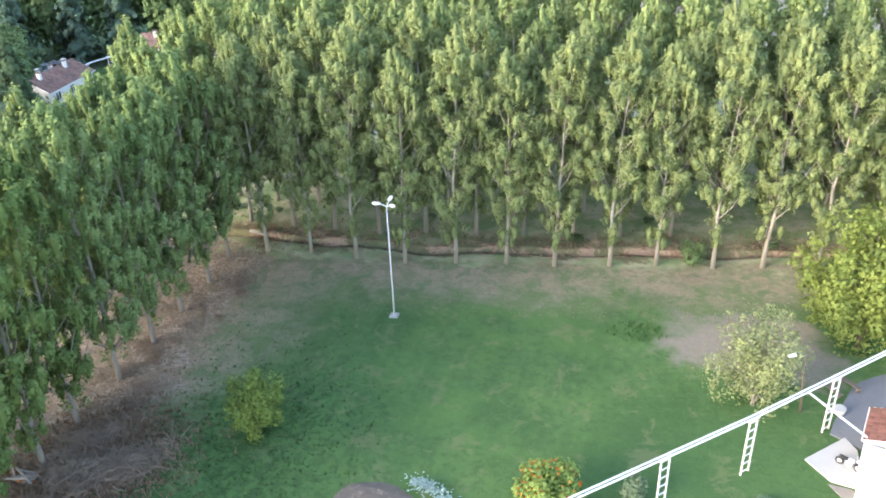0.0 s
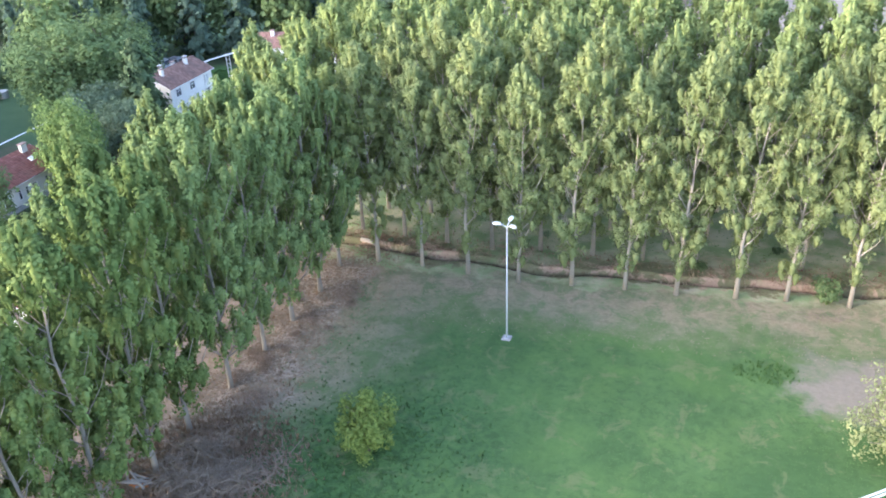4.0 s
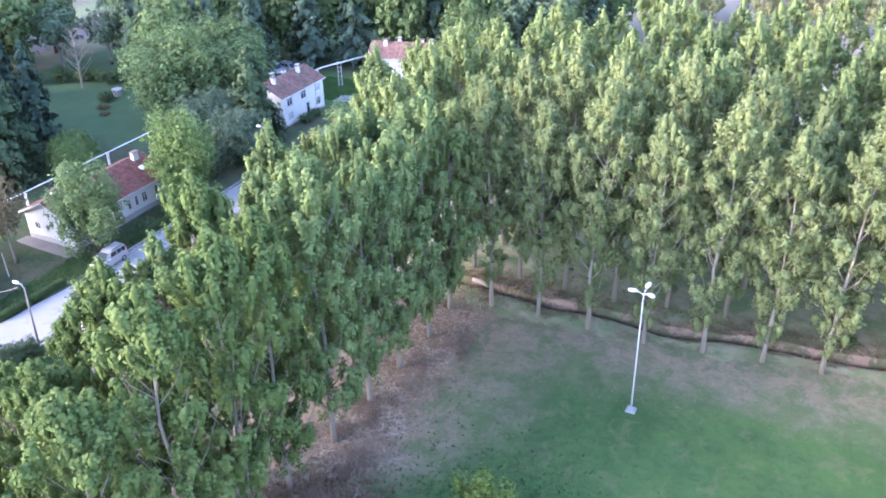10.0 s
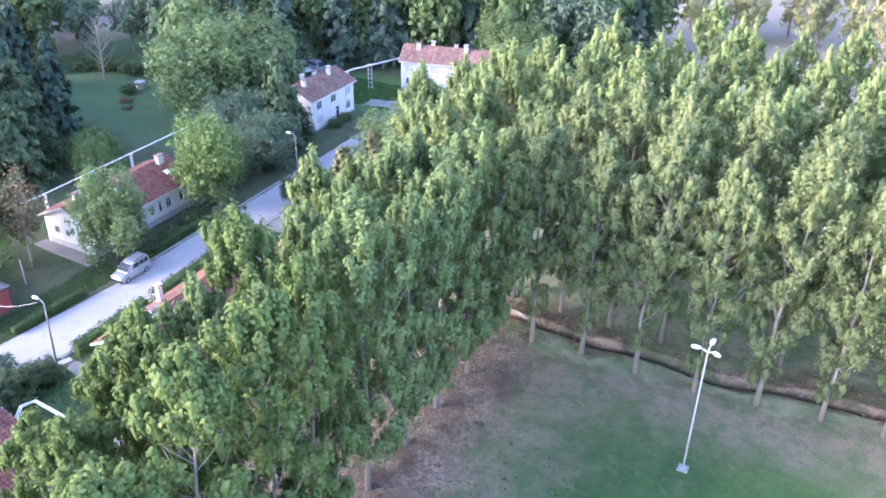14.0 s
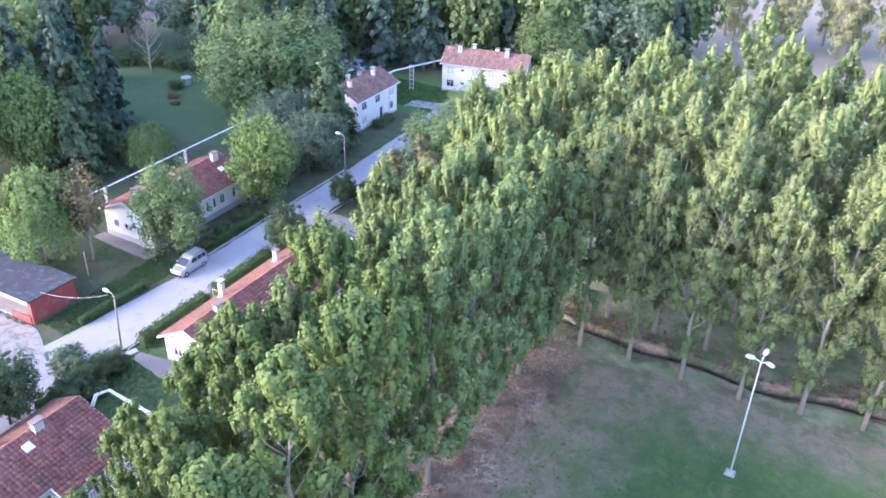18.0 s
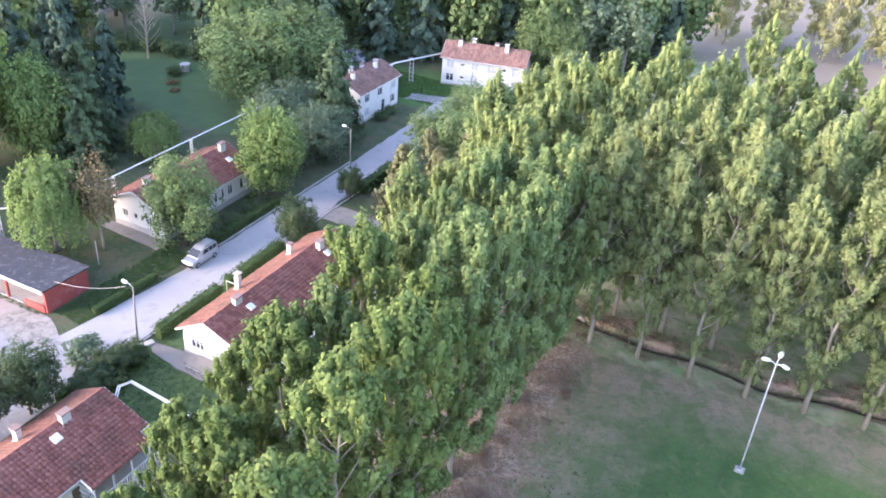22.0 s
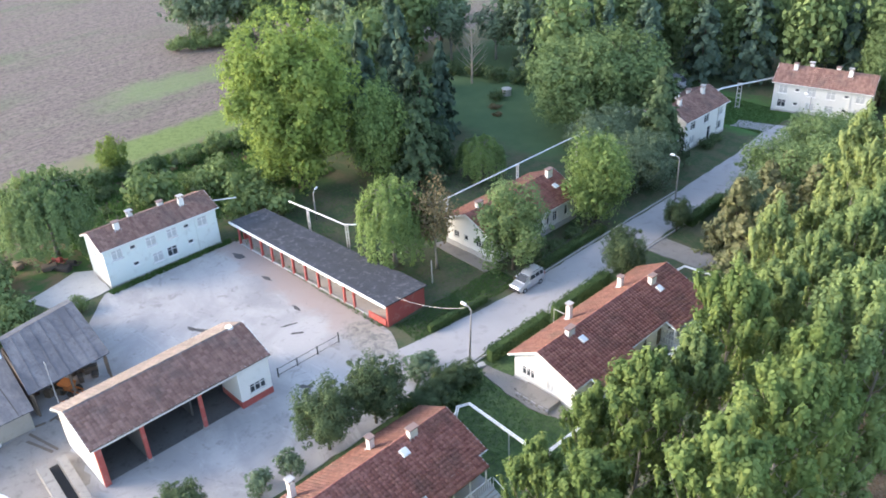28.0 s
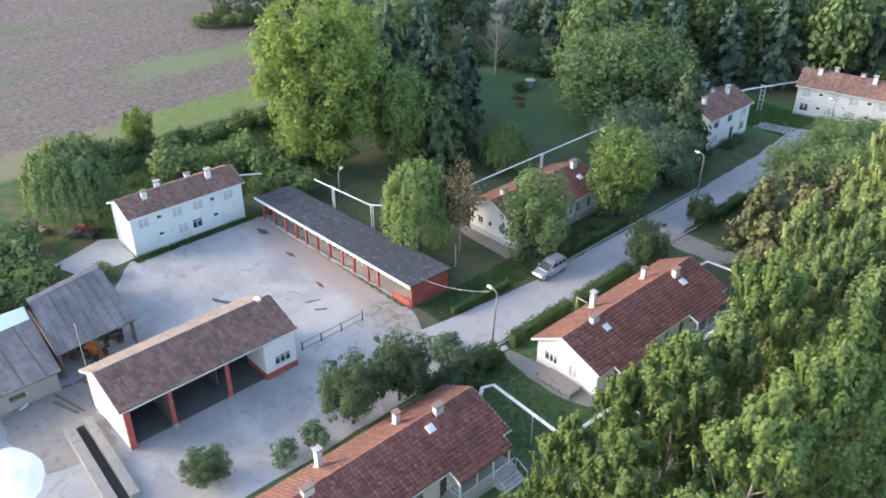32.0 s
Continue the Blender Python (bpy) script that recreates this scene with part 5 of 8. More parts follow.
def poplar(seed, H, R, base, material, limbs=17, shoots=6, per=44, size=0.33, label="tall slender poplar with pale trunk in a planted row", name="poplar_tree", bark=None, group="poplar belt", wide=0.4, low=8, tip=0.66, girth=0.5, core=True, reach=1.0):
    """A poplar: steep limbs round a straight trunk, each carrying a family of upright leafy shoots."""
    rng = np.random.default_rng(seed)
    pts, rad = trunk_geo(H * 0.93, 0.21, 0.03, rng, 0.5, steps=9)
    tr = Geo().tube(pts, rad, 8)
    lm = Geo()
    cs, os, inner = [], [], []

    def shoot(foot, L, r, lean, n):
        p, d = candle(rng, max(6, int(n * rng.uniform(0.75, 1.25))), foot, L, r, lean)
        cs.append(p)
        os.append(d + np.array([lean[0], lean[1], 0.0]))
        if core and L > 1.35 and r > 0.3:
            # the dense inside of the shoot
            turn = rng.uniform(0, 6.28)
            for h, w in ((0.1, 0.12), (0.45, 0.42), (0.72, 0.55), (0.92, 0.14)):
                for j in range(5):
                    a = turn + 1.2566 * j
                    inner.append((foot[0] + lean[0] * h + w * r * math.cos(a), foot[1] + lean[1] * h + w * r * math.sin(a), foot[2] + L * h))

    cap = max(4, round(limbs * 0.33))
    for i in range(limbs):
        az = i * 2.4 + rng.uniform(-0.45, 0.45)
        if i < cap:
            # the domed top
            u = math.sqrt((i + 0.5) / cap) * tip
            r, zt = R * u, H - 2.3 - 4.9 * u + rng.uniform(-0.7, 0.5)
            k = zt / H
        else:
            k = 0.86 - 0.86 * (i - cap + rng.uniform(0.1, 0.9)) / (limbs - cap)
            prof = 0.62 + 0.38 * k / wide if k < wide else 1.0 - 0.2 * ((k - wide) / (1 - wide)) ** 1.8
            r = R * prof * rng.uniform(0.74, 1.1)
            zt = base + 0.3 + (H - 3.8 - base) * k
        c, s = math.cos(az), math.sin(az)
        o = np.array(at_height(pts, max(base * 0.6, zt - 1.25 * r - 0.4)))
        end = np.array([o[0] + 0.86 * r * c, o[1] + 0.86 * r * s, zt])
        mid = o + (end - o) * np.array([0.6, 0.6, 0.45])
        w = 1.25 - 0.7 * k
        lm.tube([o, mid, end, end + np.array([0.08 * c, 0.08 * s, 1.3])], [0.065 * w, 0.045 * w, 0.024, 0.008], 4, False)
        for j in range(shoots):
            f = 1.0 if j == 0 else 1 - 0.6 * rng.uniform(0, 1) ** 1.4
            q = (o * (1 - f) ** 2 + mid * 2 * f * (1 - f) + end * f * f) if f < 1 else end
            spread_by = 0.0 if j == 0 else rng.uniform(0.4, 1.0) * (0.4 + 0.2 * r)
            e = rng.uniform(0, 6.28)
            foot = q + np.array([spread_by * math.cos(e), spread_by * math.sin(e), rng.uniform(-0.7, 0.3)])
            if j and j % 2:
                lm.tube([q, (q + foot) / 2 + np.array([0, 0, 0.1]), foot + np.array([0, 0, 0.9])], [0.022, 0.016, 0.006], 3, False)
            L = reach * rng.uniform(1.4, 2.6) * (0.8 + 0.2 * f) * (1.12 if j == 0 else 1.0)
            g = girth * rng.uniform(0.7, 1.35) * (1.1 - 0.25 * k)
            splay = (0.24 - 0.2 * k) * L * f
            shoot(foot, L, g, (splay * c + rng.normal(0, 0.15), splay * s + rng.normal(0, 0.15)), per * L * g / (2.0 * girth * reach))
    # the leader and its companions
    top = np.array(at_height(pts, H * 0.86))
    for j in range(5):
        e = j * 1.9
        d = 0.0 if j == 0 else 0.55
        shoot(top + np.array([d * math.cos(e), d * math.sin(e), 0.0 if j == 0 else rng.uniform(-1.2, -0.2)]), H * 0.12 if j == 0 else rng.uniform(2.0, 3.0), girth * 0.95, (0, 0), per * 0.8)
    # thin leafy twigs along the lower trunk
    for i in range(low):
        z = rng.uniform(base * 0.28, base + 0.8)
        a = rng.uniform(0, 6.28)
        q = rng.uniform(0.25, 1.9) * (0.35 + 0.65 * z / base)
        o = np.array(at_height(pts, max(0.5, z - 0.5 * q)))
        foot = np.array([o[0] + q * math.cos(a), o[1] + q * math.sin(a), z])
        lm.tube([o, foot, foot + np.array([0, 0, 0.5])], [0.02, 0.012, 0.005], 3, False)
        shoot(foot, rng.uniform(0.9, 1.7), girth * 1.15, (0, 0), per * 0.42)
    c, o = np.concatenate(cs), np.concatenate(os)
    hearts = np.array([(b + q * 5 + j, b + q * 5 + (j + 1) % 5, b + q * 5 + 5 + (j + 1) % 5, b + q * 5 + 5 + j) for b in range(0, len(inner), 20) for q in range(3) for j in range(5)]).reshape(-1, 4)
    crown = leaf_mesh("crown", c, size, o, rng, material, 1.15, 0.6, None, (np.array(inner).reshape(-1, 3), hearts))
    return tree_thing(name, label, "tree", tr, lm, crown, bark or BARK, group)


def broadleaf(seed, H, R, base, material, lobes=26, per=170, size=0.42, r0=0.22, lobe=0.36, bark=None, name="tree", label="round leafy green garden tree", group="", sparse=0.4):
    rng = np.random.default_rng(seed)
    pts, rad = trunk_geo(H * 0.7, r0, r0 * 0.3, rng, 0.5)
    tr = Geo().tube(pts, rad, 8)
    lm = Geo()
    cz, hz = (H + base) / 2, (H - base) / 2
    cs, os = [], []
    for i in range(lobes):
        k = (i + 0.5) / lobes
        z = 1 - 2 * k
        a = i * 2.39996 + rng.uniform(-0.3, 0.3)
        q = math.sqrt(max(0, 1 - z * z))
        f = rng.uniform(0.35, 0.98)
        lr = lobe * R * rng.uniform(0.5, 1.3)
        c = np.array([R * f * q * math.cos(a), R * f * q * math.sin(a), cz + hz * f * z])
        o = np.array(at_height(pts, max(base * 0.8, min(H * 0.66, c[2] - 0.5 * R))))
        lm.tube([o, (o + c) / 2 + np.array([0, 0, 0.15 * R]), c], [r0 * 0.35, r0 * 0.22, 0.02], 5, False)
        n = int(per * max(0.35, 1.1 * (lr / (lobe * R)) ** 2))
        p, d = shell(rng, n, c, (lr * 0.88, lr * 0.88, lr * rng.uniform(0.9, 1.9)), sparse)
        p += rng.normal(0, 0.16 * lr, p.shape)
        cs.append(p)
        os.append(d + np.array([0.4 * math.cos(a) * q, 0.4 * math.sin(a) * q, 0.4]))
    for i in range(lobes):
        z = rng.uniform(-0.7, 1)
        a = rng.uniform(0, 6.28)
        q = math.sqrt(max(0, 1 - z * z))
        f = rng.uniform(0.9, 1.12)
        p, d = shell(rng, max(5, per // 9), (R * f * q * math.cos(a), R * f * q * math.sin(a), max(0.5, cz + hz * f * z)), (0.11 * R, 0.11 * R, 0.13 * R), 0.1)
        cs.append(p)
        os.append(d + np.array([0, 0, 0.4]))
    p, d = shell(rng, per * 2, (0, 0, cz), (R * 0.55, R * 0.55, hz * 0.6), 0.2)
    cs.append(p)
    os.append(d)
    c, o = np.concatenate(cs), np.concatenate(os)
    return tree_thing(name, label, "tree", tr, lm, leaf_mesh("crown", c, size, o, rng, material), bark or BARK_DARK, group)


def conifer(seed, H, R, material, size=0.45, per=26, base=0.08, name="conifer", label="dark conical spruce tree", step=0.5, slim=1.0):
    rng = np.random.default_rng(seed)
    pts, rad = trunk_geo(H, 0.2, 0.02, rng, 0.1)
    tr = Geo().tube(pts, rad, 7)
    lm = Geo()
    cs, os = [], []
    z = H * base
    while z < H * 0.98:
        k = z / H
        ln = R * (1 - k) ** slim * rng.uniform(0.8, 1.15) + 0.15
        for j in range(6):
            a = rng.uniform(0, 6.28)
            l2 = ln * rng.uniform(0.7, 1.1)
            tip = np.array([l2 * math.cos(a), l2 * math.sin(a), z - 0.18 * l2])
            lm.tube([(0, 0, z), tip], [0.035, 0.01], 4, False)
            m = max(5, int(per * (0.35 + l2 / R)))
            t = rng.uniform(0.25, 1.0, (m, 1))
            p = np.array([0, 0, z]) + (tip - np.array([0, 0, z])) * t + rng.normal(0, 0.16, (m, 3)) * (0.5 + l2 / R)
            p[:, 2] -= rng.uniform(0, 0.3, m)
            cs.append(p)
            os.append(np.tile([math.cos(a), math.sin(a), 0.4], (m, 1)))
        z += step
    c, o = np.concatenate(cs), np.concatenate(os)
    return tree_thing(name, label, "tree", tr, lm, leaf_mesh("crown", c, size, o, rng, material, 1.6), BARK_DARK)


def willow(seed, H, R, material, strands=150, per=34, size=0.36, label="weeping willow with a rounded hanging crown"):
    rng = np.random.default_rng(seed)
    pts, rad = trunk_geo(H * 0.65, 0.26, 0.1, rng, 0.4)
    tr = Geo().tube(pts, rad, 8)
    lm = Geo()
    cs, os = [], []
    top = np.array(pts[-1])
    for i in range(strands):
        a = rng.uniform(0, 6.28)
        q = math.sqrt(rng.uniform(0.02, 1))
        x, y = R * q * math.cos(a), R * q * math.sin(a)
        zt = H * (0.62 + 0.38 * math.sqrt(max(0, 1 - q * q)) * rng.uniform(0.85, 1.0))
        zb = max(0.7, zt - rng.uniform(0.35, 0.62) * H * (0.55 + 0.5 * q))
        if i % 4 == 0:
            lm.tube([top * 0.9, (top + np.array([x, y, zt])) / 2 + np.array([0, 0, 0.1 * H]), (x, y, zt)], [0.08, 0.05, 0.012], 4, False)
        t = rng.uniform(0, 1, (per, 1))
        p = np.array([x, y, zt + rng.normal(0, 0.35)]) + t * np.array([0.14 * x, 0.14 * y, zb - zt]) + rng.normal(0, 0.17, (per, 3))
        cs.append(p)
        os.append(np.tile([math.cos(a), math.sin(a), 0.25], (per, 1)))
    c, o = np.concatenate(cs), np.concatenate(os)
    return tree_thing("willow_tree", label, "tree", tr, lm, leaf_mesh("crown", c, size, o, rng, material, 1.6), BARK_GREY)


def bush(seed, R, H, material, n=700, size=0.3, name="bush", label="low green leafy bush", stems=True):
    rng = np.random.default_rng(seed)
    b = thing(name, label, "bush")
    st = Geo()
    cs, os = [], []
    for i in range(9):
        a = i * 2.4
        r = R * rng.uniform(0.25, 0.6)
        c = np.array([r * math.cos(a), r * math.sin(a), H * rng.uniform(0.4, 0.65)])
        st.tube([(0.1 * math.cos(a), 0.1 * math.sin(a), -0.1), c], [0.04, 0.015], 5, False)
        p, d = shell(rng, n // 9, c, (R * 0.45, R * 0.45, H * 0.42), 0.4)
        p[:, 2] = np.maximum(p[:, 2], 0.05)
        cs.append(p)
        os.append(d + np.array([0, 0, 0.4]))
    part("stems", st, BARK_DARK, b)
    part("foliage", leaf_mesh("foliage", np.concatenate(cs), size, np.concatenate(os), rng, material), None, b)
    return b


def hedge(x0, y0, x1, y1, h, w, seed, label="clipped dark green roadside hedge"):
    rng = np.random.default_rng(seed)
    L = math.dist((x0, y0), (x1, y1))
    hd = thing("hedge", label, "hedge", at=pose(x0, y0, 0, 0, 0, math.degrees(math.atan2(y1 - y0, x1 - x0))))
    part("core", Geo().bev(0.1, -w / 2 + 0.1, -0.1, L - 0.1, w / 2 - 0.1, h - 0.12, 0.1), HEDGE, hd)
    n = int(L * (2 * h + w) * 44)
    face = rng.uniform(0, 2 * h + w, n)
    x = rng.uniform(0, L, n)
    bump = 0.1 * np.sin(x * 2.1 + seed) + 0.09 * np.sin(x * 5.3 + 2 * seed) + rng.normal(0, 0.11, n)
    y = np.where(face < h, -w / 2 - bump, np.where(face < h + w, face - h - w / 2, w / 2 + bump))
    z = np.where(face < h, face, np.where(face < h + w, h + bump, face - h - w))
    o = np.stack([0 * x, np.where(face < h, -1, np.where(face < h + w, 0, 1)), np.where((face >= h) & (face < h + w), 1, 0.3)], 1)
    part("foliage", leaf_mesh("foliage", np.stack([x, y, z], 1), 0.18, o, rng, HEDGE, 1.25, 0.9), None, hd)
    return hd


STOCK = {}


def plant(kind, x, y, s=1.0, sz=None, turn=None, label="", lean=0.0):
    """Places a plant of a kind: the first one itself, then copies on the same meshes."""
    make, used = STOCK[kind]
    turn = random.uniform(0, 360) if turn is None else turn
    z = lift(x, y) if -150 < x < 60 and 0 < y < 150 else -0.02
    m = pose(x, y, z, lean, 0, turn) @ Matrix.Diagonal((s, s, sz or s, 1))
    if used:
        ob = copy_thing(used[0], m)
    else:
        ob = make()
        ob.matrix_basis = m
        used.append(ob)
    return tagged(ob, label)


def stock(kind, make):
    STOCK[kind] = (make, [])


for i in range(5):
    stock(f"pop{i}", lambda i=i: poplar(100 + i, 25.0, 3.1 + 0.2 * (i % 3), 6.4 + 0.9 * (i % 3), POPLAR, 32 + i % 2, 6, 56, 0.235, wide=0.42, low=24, girth=0.58, reach=0.75))
for i in range(4):
    stock(f"west{i}", lambda i=i: poplar(140 + i, 24.5, 3.4 + 0.12 * (i % 3), 4.8 + 0.7 * (i % 2), POPLAR_DEEP, 30 + i % 2, 6, 64, 0.26, "tall poplar with a dense plumed crown in a belt", bark=BARK_GREY, wide=0.4, low=12, girth=0.47))
    stock(f"edge{i}", lambda i=i: poplar(160 + i, 24.5, 4.5 + 0.15 * (i % 3), 4.6 + 0.6 * (i % 2), POPLAR_DEEP, 34 + i % 2, 6, 64, 0.26, "tall poplar spreading low over the meadow edge", bark=BARK_GREY, wide=0.3, low=9, girth=0.48))
    stock(f"young{i}", lambda i=i: poplar(180 + i, 24.5, 3.7 + 0.15 * (i % 3), 4.0 + 0.6 * (i % 2), POPLAR_DARK, 32 + i % 2, 6, 64, 0.26, "deep green poplar in the southern part of the belt", bark=BARK_GREY, wide=0.34, low=14, girth=0.48))
for i in range(3):
    stock(f"nw{i}", lambda i=i: poplar(150 + i, 24.5, 3.2, 6.4, POPLAR_MID, 25, 6, 44, 0.3, "tall poplar with a dense plumed crown in a belt", bark=BARK_GREY, wide=0.42, low=4, girth=0.5))
    stock(f"back{i}", lambda i=i: poplar(190 + i, 25.6, 2.9, 7.5, POPLAR_MID, 22, 5, 34, 0.32, wide=0.45, low=4, girth=0.55, core=True, reach=0.75))
stock("thin", lambda: poplar(171, 21.0, 3.0, 1.5, POPLAR_FAR, 30, 5, 40, 0.36, "tall yellowing poplar beyond the belt", "poplar_tree", BARK, "far poplars", 0.3, 4, 0.6, 0.8, True, 0.6))

# northern belt: five rows that follow the ditch
rnd = random.Random(4)
for k in range(7):
    for i in range(-4, 17):
        x = -36.0 + 5.2 * i + rnd.uniform(-0.3, 0.3) + (0.8 * k if k else 0)
        y = row_line(x) + 6.05 * k + rnd.uniform(-0.3, 0.3) + (0.6 if k and x > -20 else 0)
        if x < -37 and k == 0 or x < -50.2 - 0.17 * (y - 74) or (k == 0 and i == -1) or (k > 3 and x < -42) or (k > 4 and x < -34):
            continue
        s = rnd.uniform(0.93, 1.06) * (1.0 if x > -38 else 0.98)
        plant((f"pop{rnd.randrange(5)}" if k < 2 else f"back{rnd.randrange(3)}") if x > -40 else f"nw{rnd.randrange(3)}", x, y, s, s * (1.0 if x > -40 else 0.99), rnd.uniform(0, 360), "", rnd.uniform(-1, 1))
# western belt: two to three columns
for x, ys in ((-39.3, (71.8, 66.5, 61.2, 55.9, 50.2, 44.7, 39.6, 34.3, 29.0, 23.8, 18.5)), (-45.1, (73.5, 68.2, 62.9, 57.5)), (-45.7, (52.2, 47.0, 41.8, 37.4, 31.6, 25.8, 20.5)), (-48.4, (74.6, 69.3, 64.0, 58.8))):
    for y in ys:
        s = rnd.uniform(0.93, 1.05)
        tall = s * float(np.interp(y, (18, 30, 37, 43, 55, 75), (20.8, 23.4, 25.1, 25.6, 24.8, 24.1))) / 24.5
        if x < -45.5:
            tall *= float(np.interp(y, (31, 38, 41), (0.83, 0.85, 1.0)))
        s *= 0.98
        if x < -48:
            s, tall = 0.88 * s, 0.95 * tall
        plant(f"young{rnd.randrange(4)}" if y < 46 + rnd.uniform(-9, 5) else f"edge{rnd.randrange(4)}" if x > -40 and y < 69 else f"west{rnd.randrange(4)}" if x > -46.4 and y < 69 else f"nw{rnd.randrange(3)}", x + rnd.uniform(-0.3, 0.3), y + rnd.uniform(-0.3, 0.3), s, tall, rnd.uniform(0, 360), "", rnd.uniform(-1, 1))
# shorter poplars at the belt's south-west foot
rnd2 = random.Random(77)
for x, y, top in ((-49.2, 37.4, 18.6), (-49.9, 32.3, 17.2), (-49.6, 27.2, 16.2), (-49.5, 22.0, 15.5)):
    plant(f"young{rnd2.randrange(4)}", x, y, 0.68, top / 24.5, rnd2.uniform(0, 360), "shorter young poplar at the foot of the belt", rnd2.uniform(-1, 1))
# far row
for i in range(14):
    plant("thin", -49 + i * 3.1 + rnd.uniform(-2.2, 2.2), 187 + i * 0.6 + rnd.uniform(-5, 5), rnd.uniform(0.85, 1.2), rnd.uniform(1.0, 1.4))

stock("plane", lambda: broadleaf(11, 23.5, 7.7, 1.8, PLANE, 120, 260, 0.42, 0.5, 0.23, name="plane_tree", label="huge bright green spreading plane tree"))
stock("round", lambda: broadleaf(12, 12.0, 4.0, 1.4, GREEN, 40, 240, 0.30, 0.22, 0.36, label="round mid-green tree in a garden"))
stock("fresh", lambda: broadleaf(13, 10.0, 4.1, 1.2, FRESH, 40, 240, 0.30, 0.22, 0.36, label="round fresh-green tree in a garden"))
stock("grey", lambda: broadleaf(14, 9.3, 4.8, 0.8, GREYLEAF, 44, 230, 0.30, 0.22, 0.34, label="broad grey-green tree beside the road"))
stock("dull", lambda: broadleaf(15, 13.5, 6.4, 1.0, GREEN, 60, 210, 0.36, 0.3, 0.32, label="wide olive-green tree on the park lawn"))
stock("far", lambda: broadleaf(16, 15.0, 5.6, 2.0, GREEN, 38, 66, 0.8, 0.3, 0.36, label="tall dark broadleaf tree in the wood edge"))
stock("fargrey", lambda: broadleaf(17, 14.0, 4.6, 3.5, GREYLEAF, 26, 95, 0.55, 0.24, 0.33, label="thin grey-green tree in the wood edge", bark=BARK_GREY))
stock("brown", lambda: broadleaf(18, 11.0, 2.7, 3.4, RUSTY, 26, 62, 0.3, 0.16, 0.4, name="tree", label="thinning russet-topped tree with pale trunk", bark=BARK))
stock("small", lambda: broadleaf(19, 7.8, 2.7, 1.2, YARDLEAF, 44, 330, 0.17, 0.12, 0.3, label="small grey-green tree beside the yard"))
stock("mini", lambda: broadleaf(20, 2.8, 1.2, 0.5, GREYLEAF, 14, 80, 0.22, 0.05, 0.4, label="young shrub-like tree by the wall"))
stock("cone", lambda: conifer(21, 10.5, 3.0, FIRM, 0.34, 105, name="cypress", label="pointed dark green cypress near the road", step=0.42, slim=0.72))
stock("bcone", lambda: conifer(24, 10.0, 3.6, BROWNISH, 0.4, 34, name="cypress", label="broad brown-tinged cypress behind the bungalow", slim=0.8))
stock("fir", lambda: conifer(33, 11.5, 4.3, FIRM, 0.36, 44, 0.06, label="broad pointed green fir in the park", step=0.45, slim=0.7))
stock("spruce", lambda: conifer(22, 18.0, 4.6, DEEP, 0.6, 26, 0.1, label="tall dark green spruce tree", step=0.7))
stock("spruce2", lambda: conifer(23, 14.0, 4.0, DEEP, 0.55, 26, 0.08, label="dark spruce in the park", step=0.6, slim=0.8))
stock("willow", lambda: willow(25, 10.5, 4.0, FRESH, 240, 50, 0.27))
stock("willow2", lambda: willow(26, 9.5, 4.9, GREEN, 330, 60, 0.25, "deep green weeping willow at the field edge"))
stock("shrub", lambda: bush(27, 2.0, 1.9, SCRUB, 700, 0.28, label="dark green tangled bramble bush"))
stock("gbush", lambda: bush(28, 2.4, 3.0, GREEN, 800, 0.34, label="green leafy bush in thicket"))
stock("ybush", lambda: broadleaf(29, 7.6, 3.0, 0.2, OLIVE, 40, 150, 0.25, 0.1, 0.33, name="bush", label="upright yellow-green leafy bush"))
stock("rbush", lambda: bush(30, 1.7, 1.3, RUSSET, 500, 0.26, label="dry russet low bush"))
stock("wbush", lambda: bush(31, 2.2, 2.4, GREYLEAF, 700, 0.3, label="pale grey-green leafy bush"))

# big tree and the park behind the shed
plant("plane", -117.2, 61.6, 1.1, 1.05, 40)
for k, x, y, s, sz in (("fresh", -109.5, 70.0, 1.0, 1.45), ("fir", -105.5, 72.8, 1.15, 1.1), ("fir", -112.0, 73.0, 1.1, 1.25), ("fir", -109.0, 77.0, 1.1, 1.2), ("spruce", -119.0, 82.5, 1.0, 1.05), ("spruce2", -116, 87.5, 0.95, 1.05), ("spruce", -124, 79, 1.0, 1.0), ("spruce2", -113.5, 79, 1.0, 1.1),
                       ("spruce", -128.0, 88.0, 0.95, 1.0), ("far", -131, 80, 1.0, 1.1), ("far", -126, 72, 0.85, 0.95), ("fargrey", -137.5, 79.0, 1.0, 0.9), ("far", -137, 90, 0.9, 0.95),
                       ("dull", -101.8, 102.0, 1.25, 1.02), ("dull", -99.5, 109.5, 1.1, 0.95), ("grey", -92.0, 95.5, 0.9, 0.8), ("grey", -83.0, 92.5, 1.0, 1.0), ("grey", -91.0, 99.5, 0.9, 0.95), ("cone", -85.2, 99.9, 1.4, 1.36), ("grey", -83.9, 95.4, 0.95, 0.8), ("grey", -96, 97, 0.7, 0.6),
                       ("round", -81.3, 65.3, 0.98, 0.86), ("fresh", -81.2, 80.5, 1.0, 0.82), ("brown", -88.0, 59.5, 0.95, 1.02), ("grey", -84.5, 86.5, 0.75, 0.75)):
    plant(k, x, y, s, sz)
plant("willow", -92.0, 56.6, 1.0, 1.05)
plant("willow", -100.5, 80.0, 0.8, 0.55, label="small yellow-green weeping tree on the lawn")
plant("willow2", -125.3, 30.0, 1.1, 1.16)
